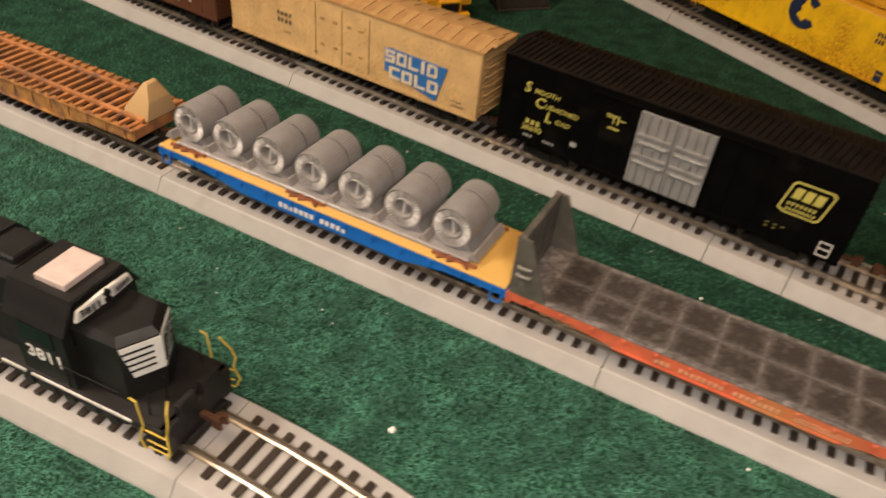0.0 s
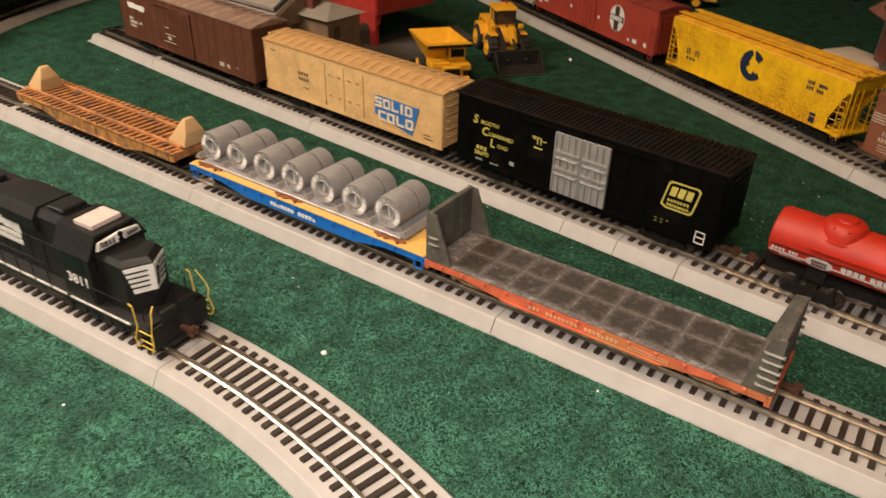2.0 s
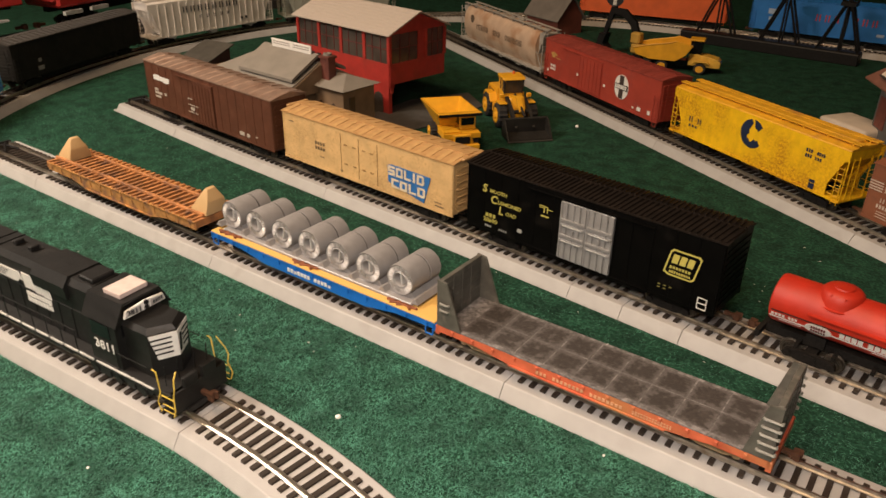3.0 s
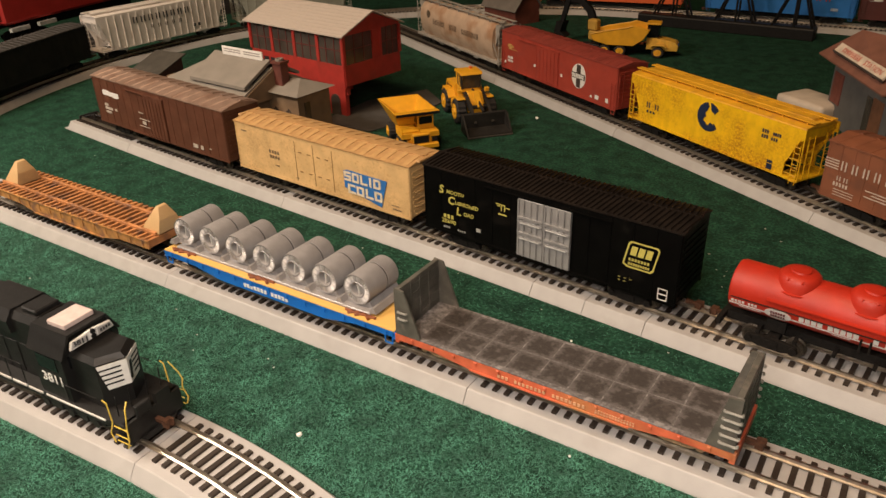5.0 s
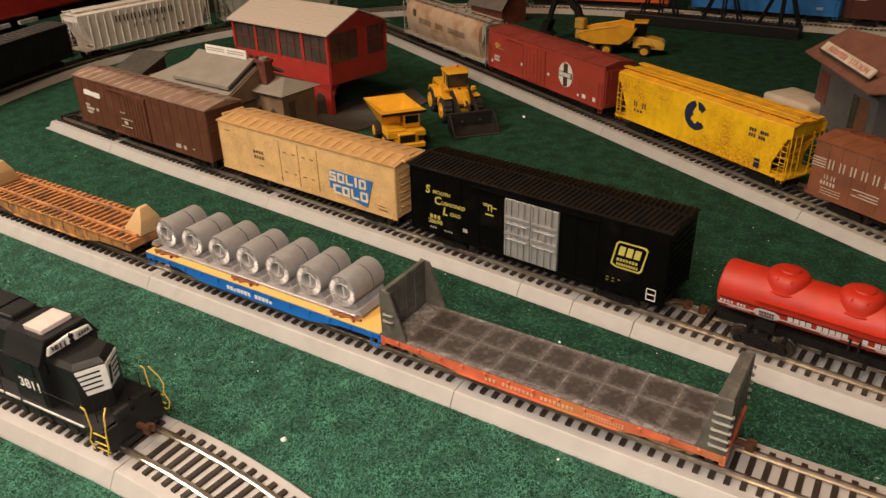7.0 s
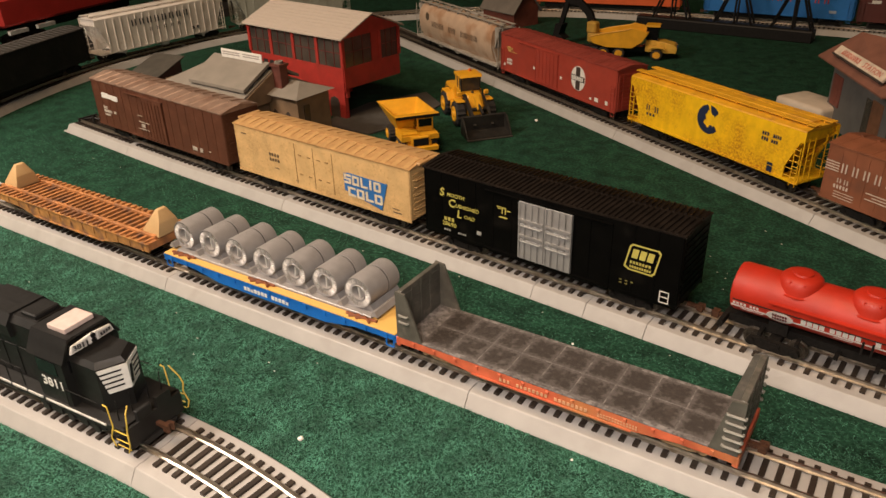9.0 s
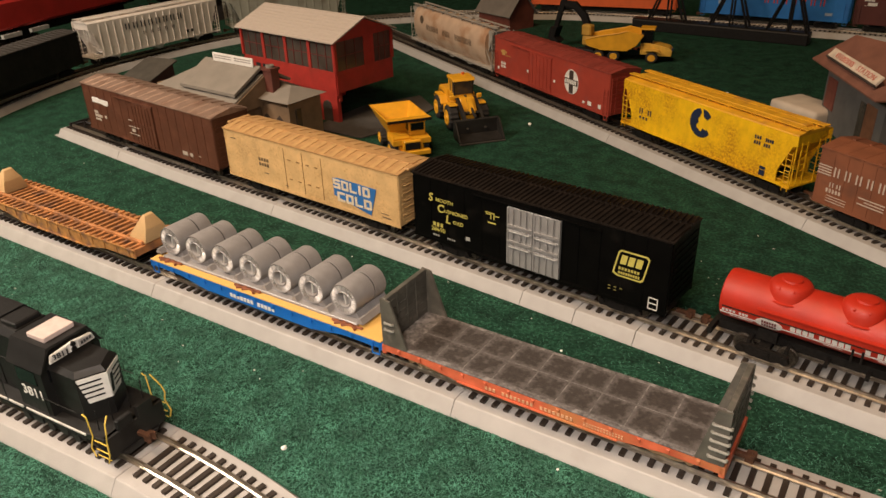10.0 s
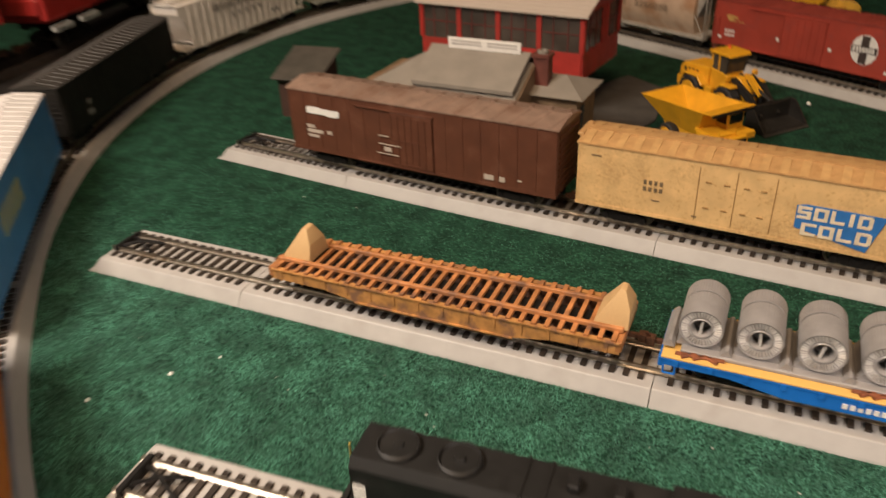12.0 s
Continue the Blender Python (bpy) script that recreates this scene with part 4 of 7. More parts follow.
    for a in ((0.0810, 0.0868, 0.0209, 0.0214), (0.0810, 0.0868, 0.0175, 0.0180), (0.0810, 0.0868, 0.0139, 0.0144), (0.0810, 0.0815, 0.0139, 0.0214), (0.0863, 0.0868, 0.0139, 0.0214)):
        box(bm, a[0], a[1], Y - 0.0002, Y + 0.0001, a[2], a[3])
    part("data_plate", bm, WHITE, t, "white outlined data plate")
    bars(letter_bars(0.056, 0.0205, 3, 0.0016, 0.0006, 0.0020) + letter_bars(0.056, 0.0185, 2, 0.0016, 0.0006, 0.0020), mat("faded_yellow_print", (0.16, 0.14, 0.04), 0.6), t, Y)


def tank_car():
    L = 0.136
    t = thing("red_tank_car", Bl.stand(Bl.near_x(0.4040)), "bright red multi-dome tank car with a white stripe", "model tank car", "freight cars")
    red = mat("bright_red_plastic", (0.42, 0.021, 0.007), 0.5, var=0.12, scale=90)
    h = L / 2
    R, zc = 0.0136, 0.0290
    prof = [(-h + 0.0005, 0.004), (-h + 0.0010, 0.0100), (-h + 0.0020, 0.0128), (-h + 0.0040, R), (h - 0.0040, R), (h - 0.0020, 0.0128), (h - 0.0010, 0.0100), (h - 0.0005, 0.004)]
    part("tank", lathe(mesh(), prof, (0, 0, zc), "x", 48), red, t, smooth=True)
    for x in (-0.0350, 0.0, 0.0350):
        d = part("dome", lathe(mesh(), [(0.006, 0.0118), (0.0110, 0.0112), (0.0145, 0.0104), (0.0162, 0.0088), (0.0168, 0.0060), (0.0169, 0.0052), (0.0178, 0.0048), (0.0181, 0.0030)], (x, 0, zc), "z", 32), red, t, smooth=True)
        part("dome_lip", lathe(mesh(), [(0.0070, 0.0114), (0.0074, 0.0124), (0.0080, 0.0124), (0.0084, 0.0112)], (x, 0, zc), "z", 32), red, d, smooth=True)
        for a in range(3):
            c = (x - 0.0034 + 0.0034 * a, -0.0092, zc + 0.0138)
            part("dome_valve", lathe(mesh(), [(0, 0.0007), (0.0014, 0.0007), (0.0018, 0.0003)], c, "z", 8), red, d)

    def skin(z):
        return -math.sqrt(R * R - (z - zc) ** 2)

    def printed(rows, material, name="printed_lettering", label="", lift=0.0003):
        """Bars that lie on the curved side between two heights."""
        for x0, x1, z0, z1 in rows:
            part(name, prism(mesh(), [(skin(z0) - lift, z0), (skin(z1) - lift, z1), (skin(z1) + 0.0004, z1), (skin(z0) + 0.0004, z0)], x0, x1, "x"), material, t, label)

    printed([(-h + 0.0030, h - 0.0030, zc - 0.0067, zc - 0.0058)], WHITE, "side_stripe", "white side stripe")
    part("grab_rail", wire(mesh(), [(-h + 0.004, skin(zc - 0.0012) - 0.0012, zc - 0.0012), (h - 0.004, skin(zc - 0.0012) - 0.0012, zc - 0.0012)], 0.0003), SOOT, t)
    part("running_board", prism(mesh(), [(-0.0152, zc + 0.0022), (-0.0152, zc + 0.0028), (-0.0120, zc + 0.0034), (-0.0120, zc + 0.0026)], -0.0460, 0.0460, "x"), red, t)
    zo = zc - 0.0054
    rim = [(0.0068 * math.cos(a), 0.0034 * math.sin(a)) for a in (2 * math.pi * i / 24 for i in range(24))]
    bm = mesh()
    front, back = [bm.verts.new((-0.0395 + u, skin(zo + v) - 0.0006, zo + v)) for u, v in rim], [bm.verts.new((-0.0395 + u, skin(zo + v) + 0.0004, zo + v)) for u, v in rim]
    bm.faces.new(front)
    for i in range(24):
        bm.faces.new((front[(i + 1) % 24], front[i], back[i], back[(i + 1) % 24]))
    part("oval_emblem", bm, WHITE, t, "white oval emblem")
    dark = mat("dark_red_print", (0.12, 0.012, 0.010), 0.5)
    printed([(x0, x1, zo + dz, zo + dz + 0.0014) for dz in (0.0004, -0.0019) for x0, x1, _, _ in letter_bars(-0.0432, 0, 6, 0.0009, 0, 0.0004)], dark, "emblem_bar", lift=0.0009)
    printed([(x0, x1, zc - 0.0050, zc - 0.0034) for x0, x1, _, _ in letter_bars(-0.0640, 0, 4, 0.0012, 0, 0.0007) + letter_bars(-0.0550, 0, 3, 0.0011, 0, 0.0006)], WHITE)
    printed([(x0, x1, zc - 0.0053, zc - 0.0023) for x0, x1, _, _ in letter_bars(-0.0290, 0, 4, 0.0024, 0, 0.0006) + letter_bars(-0.0150, 0, 5, 0.0024, 0, 0.0006) + letter_bars(0.0060, 0, 1, 0.0024, 0, 0) + letter_bars(0.0115, 0, 7, 0.0024, 0, 0.0006)], WHITE, label="white lettering shown as bars")
    printed([(-0.0600, -0.0480, zc - 0.0080, zc - 0.0076), (-0.0130, -0.0040, zc - 0.0080, zc - 0.0076), (0.0120, 0.0190, zc - 0.0080, zc - 0.0076)], WHITE, "small_print")
    for x in (0.0010, 0.0055):
        part("hanging_rod", wire(mesh(), [(x, skin(zc - 0.004) - 0.0014, zc - 0.0036), (x, skin(zc - 0.004) - 0.0016, zc - 0.0110)], 0.0006), SOOT, t)
    fr = box(mesh(), -h + 0.001, h - 0.001, -0.0045, 0.0045, 0.0075, 0.0125)
    for s in (-1, 1):
        box(fr, s * h - 0.0018, s * h + 0.0006, -0.0145, 0.0145, 0.0080, 0.0120)
        box(fr, s * (h - 0.028) - 0.005, s * (h - 0.028) + 0.005, -0.0085, 0.0085, 0.0105, 0.0172)
    for i in range(6):
        x = -h + 0.02 + (L - 0.04) * i / 5
        box(fr, x - 0.001, x + 0.001, -0.0120, 0.0120, 0.0085, 0.0105)
    part("frame", fr, SOOT, t)
    for x in (-h + 0.028, h - 0.028):
        bogie(t, x)
    couplers(t, h)


# ---- locomotive on the front track ----
def locomotive():
    L, W = 0.216, 0.034
    t = thing("diesel_locomotive", Ll.stand(Ll.near_x(0.0190), RT, 0.12) @ Matrix.Diagonal((1, 1, 1.006, 1)), "black six-axle diesel locomotive with white striping and yellow step rails", "model locomotive")
    body = mat("loco_black", (0.0066, 0.0061, 0.0057), 0.52, var=0.22, scale=120, dirt=(0.012, 0.011, 0.010), dirt_scale=70, dirt_cut=0.55, spec=0.46)
    yellow = mat("step_yellow", (0.62, 0.44, 0.07), 0.5)
    pad = mat("bare_white_plastic", (0.56, 0.45, 0.41), 0.5, var=0.10, scale=220)
    window = mat("dark_window", (0.006, 0.006, 0.007), 0.12, var=0.1)
    h = L / 2
    deck = soften(box(mesh(), -h, h, -W / 2, W / 2, 0.0122, 0.0142), 0.0003)
    box(deck, -h + 0.004, h - 0.004, -W / 2 + 0.0008, W / 2 - 0.0008, 0.0092, 0.0122)
    for s in (-1, 1):
        box(deck, s * h - 0.0018, s * h + 0.0012, -W / 2 + 0.001, W / 2 - 0.001, 0.0025, 0.0142)
        prism(deck, [(-0.011, 0.0030), (0.011, 0.0030), (0.008, -0.0000), (-0.008, -0.0000)], s * h - 0.001, s * h + 0.0022, "x")
        for y in (-1, 1):
            for k in range(3):
                box(deck, s * (h - 0.0085), s * (h - 0.0008), y * W / 2 * 0.86 - 0.0022, y * W / 2 * 0.86 + 0.0022, 0.0022 + 0.0036 * k, 0.0028 + 0.0036 * k)
    part("walkway", deck, body, t)
    hood = prism(mesh(), [(-0.0105, 0.0142), (-0.0105, 0.0470), (-0.0080, 0.0502), (0.0080, 0.0502), (0.0105, 0.0470), (0.0105, 0.0142)], -0.0965, 0.0480, "x")
    hd = part("long_hood", hood, body, t)
    for i in range(12):
        x = -0.092 + 0.0112 * i
        part("hood_door", soften(box(mesh(), x, x + 0.0095, -0.0109, -0.0104, 0.0152, 0.0330), 0.0001), body, hd)
    part("end_door", box(mesh(), -0.0975, -0.0955, -0.0070, 0.0070, 0.018, 0.043), body, hd)
    bulge = prism(mesh(), [(-0.0124, 0.0390), (-0.0130, 0.0460), (-0.0092, 0.0512), (0.0092, 0.0512), (0.0130, 0.0460), (0.0124, 0.0390)], 0.002, 0.0305, "x")
    part("dynamic_brake_housing", bulge, body, t)
    part("roof_box", soften(box(mesh(), 0.0355, 0.0468, -0.0068, 0.0068, 0.0502, 0.0530), 0.0006), body, t)
    for x in (-0.083, -0.062):
        part("fan", lathe(mesh(), [(0, 0.0074), (0.0016, 0.0074), (0.0020, 0.0068), (0.0010, 0.0062), (0.0010, 0.0020), (0.0018, 0.0016), (0.0019, 0.0005)], (x, 0, 0.0500), "z", 24), body, t, smooth=True)
    for x in (-0.026, -0.012):
        part("exhaust_stack", soften(box(mesh(), x - 0.0018, x + 0.0018, -0.0026, 0.0026, 0.0502, 0.0532), 0.0005), body, t)
    for x in (-0.0415, -0.0342):
        part("roof_seam", box(mesh(), x, x + 0.0008, -0.0084, 0.0084, 0.0501, 0.0508), body, t)
    # cab
    cab = prism(mesh(), [(-0.0160, 0.0142), (-0.0163, 0.0395), (-0.0108, 0.0495), (0.0108, 0.0495), (0.0163, 0.0395), (0.0160, 0.0142)], 0.0420, 0.0648, "x")
    prism(cab, [(-0.0168, 0.0391), (-0.0110, 0.0500), (0.0110, 0.0500), (0.0168, 0.0391), (0.0156, 0.0391), (0.0104, 0.0487), (-0.0104, 0.0487), (-0.0156, 0.0391)], 0.0405, 0.0665, "x")
    c = part("cab", cab, body, t, m=pose(0.0078, 0, 0))
    bm = soften(box(mesh(), 0.0492, 0.0618, -0.0082, 0.0082, 0.0498, 0.0524), 0.0005, 2)
    part("roof_pad", bm, pad, c, "bare white plastic pad on the cab roof")
    win = box(mesh(), 0.0460, 0.0600, -0.01655, -0.0158, 0.0305, 0.0380)
    for y0, y1 in ((-0.0128, -0.0082), (0.0082, 0.0128)):
        box(win, 0.0645, 0.06515, y0, y1, 0.0320, 0.0385)
    part("window", win, window, c)
    skew = {e: Matrix(((1, -e * 0.231, 0, 0.06975), (0, 1, 0, 0), (0, 0, 1, 0), (0, 0, 0, 1))) for e in (-1, 1)}
    for e in (-1, 1):
        part("number_board", prism(mesh(), [(e * 0.0002, 0.0436), (e * 0.0120, 0.0428), (e * 0.0108, 0.0466), (e * 0.0002, 0.0484)], -0.0012, 0.0, "x"), WHITE, c, "white number board over the windscreen", m=skew[e])
    frame_line = mat("grey_board_inlay", (0.42, 0.40, 0.38), 0.5)
    part("board_frame", prism(mesh(), [(-0.0112, 0.0435), (-0.0028, 0.0440), (-0.0028, 0.0472), (-0.0104, 0.0460)], 0.0, 0.0003, "x"), frame_line, c, m=skew[-1])
    part("board_frame", prism(mesh(), [(0.0028, 0.0440), (0.0112, 0.0435), (0.0104, 0.0460), (0.0028, 0.0472)], 0.0, 0.0003, "x"), frame_line, c, m=skew[1])
    lettering("3811", 0.0036, BLACK_INK, c, 0.0687, -0.0106, 0.0442, rz=77, width=1.1, bold=0.00012)
    for z in (0.0446, 0.0472):
        part("headlight", lathe(mesh(), [(-0.0006, 0.0013), (0.0006, 0.0013), (0.0007, 0.0009), (0.0002, 0.0008)], (0.0697, 0.0, z), "x", 12), BLACK, c, "dark round headlight")
    for k in range(4):
        part("board_mark", box(mesh(), 0.0003, 0.0005, 0.0040 + 0.0016 * k, 0.0050 + 0.0016 * k, 0.0444, 0.0460), BLACK_INK, c, m=skew[1])
    lettering("3811", 0.0074, WHITE, c, 0.0465, -0.0165, 0.0228, width=1.10, bold=0.0001)
    # short nose
    nose = prism(mesh(), [(0.0648, -0.0118), (0.0845, -0.0118), (0.0912, 0.0), (0.0845, 0.0118), (0.0648, 0.0118)], 0.0142, 0.0386, "z")
    top = prism(mesh(), [(0.0648, -0.0118), (0.0845, -0.0118), (0.0912, 0.0), (0.0845, 0.0118), (0.0648, 0.0118)], 0.0386, 0.0410, "z")
    for v in top.verts:
        if v.co.z > 0.040:
            v.co.y *= 0.82
            v.co.x = 0.0648 + (v.co.x - 0.0648) * 0.90
    me = bpy.data.meshes.new("tmp")
    top.to_mesh(me)
    nose.from_mesh(me)
    top.free()
    bpy.data.meshes.remove(me)
    n = part("nose", nose, body, t, m=pose(0.0060, 0, 0))
    side = {-1: ((0.0845, -0.0118), (0.0912, 0.0)), 1: ((0.0912, 0.0), (0.0845, 0.0118))}
    for e, ((xa, ya), (xb, yb)) in side.items():
        d = Vector((yb - ya, -(xb - xa), 0)).normalized()
        a, b = Vector((xa, ya, 0)), Vector((xb, yb, 0))

        def panel(f0, f1, z0, z1, lift, g0=None, g1=None):
            """A thin plate on the slanted nose face between two shares of its width; g0, g1 at its upper edge."""
            g0, g1 = f0 if g0 is None else g0, f1 if g1 is None else g1
            bm = mesh()
            v = [bm.verts.new(p) for p in (a.lerp(b, f0) + d * lift + Vector((0, 0, z0)), a.lerp(b, f1) + d * lift + Vector((0, 0, z0)), a.lerp(b, g1) + d * lift + Vector((0, 0, z1)), a.lerp(b, g0) + d * lift + Vector((0, 0, z1)))]
            w = [bm.verts.new(q.co - d * (lift + 0.0002)) for q in v]
            bm.faces.new(v)
            for i in range(4):
                bm.faces.new((v[i], w[i], w[(i + 1) % 4], v[(i + 1) % 4]))
            return bm

        cut = (0.24, 1.0, 0.02, 1.0) if e < 0 else (0.0, 0.76, 0.0, 0.98)
        part("nose_panel", panel(cut[0], cut[1], 0.0240, 0.0378, 0.0003, cut[2], cut[3]), WHITE, n, "white striped panel on the nose")
        for k in range(4):
            z = 0.0267 + 0.0027 * k
            f = (0.18 - 0.045 * k, 0.80) if e < 0 else (0.36, 0.84 + 0.035 * k)
            part("nose_stripe", panel(f[0], f[1], z, z + 0.0008, 0.0005), BLACK, n)
        if e > 0:
            part("nose_emblem", panel(0.02, 0.16, 0.0262, 0.0350, 0.0007, 0.16, 0.30), BLACK, n)
    for y in (-0.0128, -0.0050, 0.0050, 0.0128):
        part("end_stanchion", rod(mesh(), (0.1000, y, 0.0142), (0.1008, y, 0.0255), 0.00030, 6), body, t)
    # side graphics
    y = -0.0110
    part("hood_band", prism(mesh(), [(-0.0345, 0.0352), (-0.0150, 0.0352), (-0.0128, 0.0378), (-0.0105, 0.0372), (-0.0125, 0.0418), (-0.0350, 0.0418)], y - 0.0004, y, "y"), WHITE, t, "white streaked band on the hood")
    for k in range(3):
        part("band_streak", box(mesh(), -0.0352, -0.0255 + 0.002 * k, y - 0.0006, y, 0.0367 + 0.0016 * k, 0.0371 + 0.0016 * k), BLACK, t)
    for x0, w, z0, z1 in ((-0.0085, 0.0078, 0.0340, 0.0425), (0.0004, 0.0062, 0.0332, 0.0412), (0.0076, 0.0066, 0.0326, 0.0408)):
        part("hood_shape", prism(mesh(), [(x0, z0), (x0 + w, z0), (x0 + w - 0.0014, z1), (x0 - 0.0014, z1)], y - 0.0005, y, "y"), WHITE, t, "white slanted emblem shape")
    for z in (0.0292, 0.0256):
        bars(letter_bars(-0.0085, z, 9, 0.0019, 0.0028, 0.0006), WHITE, t, y - 0.0004, label="white railway lettering shown as bars")
    bars([(-0.0955, -0.0910, 0.0340 + 0.0018 * k, 0.0350 + 0.0018 * k) for k in range(4)], WHITE, t, y)
    bars([(-0.086 + 0.0126 * i, -0.086 + 0.0126 * i + 0.0108, 0.0128, 0.0139) for i in range(11)] + [(0.0535, 0.0960, 0.0129, 0.0138)], mat("worn_white_stripe", (0.56, 0.54, 0.51), 0.5, var=0.2, scale=300), t, -W / 2 - 0.0001, "sill_stripe", "white broken stripe along the sill", 0.0005)
    # rails and steps
    bm = mesh()
    for s in (-1, 1):
        yy = s * (W / 2 - 0.0006)
        for i in range(11):
            x = -0.088 + 0.0125 * i
            rod(bm, (x, yy, 0.0142), (x, yy, 0.0255), 0.00028, 6)
        wire(bm, [(-0.098, yy, 0.0245), (0.038, yy, 0.0255)], 0.00028)
        rod(bm, (0.070, yy, 0.0142), (0.070, yy, 0.0235), 0.00028, 6)
        wire(bm, [(0.066, yy, 0.0240), (0.092, yy, 0.0240)], 0.00028)
    part("handrail", bm, body, t)
    for e in (-1, 1):
        for s in (-1, 1):
            yy = s * (W / 2 + 0.0001)
            lean = s * 0.0012
            post = wire(mesh(), [(e * (h - 0.0105), yy, 0.0255), (e * (h - 0.0080), yy, 0.0248), (e * (h - 0.0072), yy, 0.0140), (e * (h - 0.0086), yy + lean, 0.0080), (e * (h - 0.0068), yy + lean, 0.0035)], 0.00036)
            part("step_rail", post, yellow, t, "bent yellow step rail")
            post = wire(mesh(), [(e * (h + 0.0012), yy - s * 0.004, 0.0315 if s > 0 else 0.0262), (e * (h + 0.0030), yy - s * 0.001, 0.0240), (e * (h + 0.0036), yy, 0.0195), (e * (h + 0.0022), yy, 0.0140), (e * (h + 0.0034), yy + lean, 0.0075), (e * (h + 0.0016), yy + lean, 0.0028)], 0.00036)
            for z in (0.0120, 0.0070, 0.0035):
                part("step_rung", rod(mesh(), (e * (h - 0.0068), yy, z), (e * (h + 0.0020), yy, z), 0.0003, 6), yellow, t, "thin yellow rung")
            part("step_rail", post, yellow, t, "bent yellow step rail")
    bm = soften(box(mesh(), h - 0.0004, h + 0.0022, -0.0098, -0.0015, 0.0145, 0.0205), 0.0004)
    box(bm, h - 0.0004, h + 0.0022, 0.0015, 0.0098, 0.0145, 0.0205)
    part("end_plate", bm, body, t)
    part("fuel_tank", soften(prism(mesh(), [(-0.0125, 0.0030), (-0.0140, 0.0060), (-0.0140, 0.0092), (0.0140, 0.0092), (0.0140, 0.0060), (0.0125, 0.0030)], -0.024, 0.024, "x"), 0.0006), body, t)

    def frame_shape():
        bm = prism(mesh(), [(-0.0245, 0.0052), (-0.0225, 0.0082), (0.0225, 0.0082), (0.0245, 0.0052), (0.0200, 0.0040), (0.0150, 0.0030), (0.0040, 0.0046), (-0.0040, 0.0046), (-0.0150, 0.0030), (-0.0200, 0.0040)], -0.0012, 0.0012, "y")
        for x in (-0.0185, 0.0, 0.0185):
            rod(bm, (x, -0.0022, 0.0052), (x, 0.001, 0.0052), 0.0024, 10)
        for x in (-0.0092, 0.0092):
            box(bm, x - 0.0028, x + 0.0028, -0.0020, 0.001, 0.0040, 0.0085)
        return bm

    me = shared("loco_side_frame", frame_shape, body)
    for x in (-0.066, 0.066):
        tr = part("truck", box(mesh(), x - 0.018, x + 0.018, -0.011, 0.011, 0.0055, 0.0092), SOOT, t)
        for s in (-1, 1):
            put("side_frame", me, tr, pose(x, s * 0.0132, 0, 0, 0, 0 if s < 0 else 180))
        for dx in (-0.0185, 0.0, 0.0185):
            put("wheelset", shared("wheelset", wheelset_shape, WHEEL, True), tr, pose(x + dx, 0, 0.0048))
    couplers(t, h + 0.001)


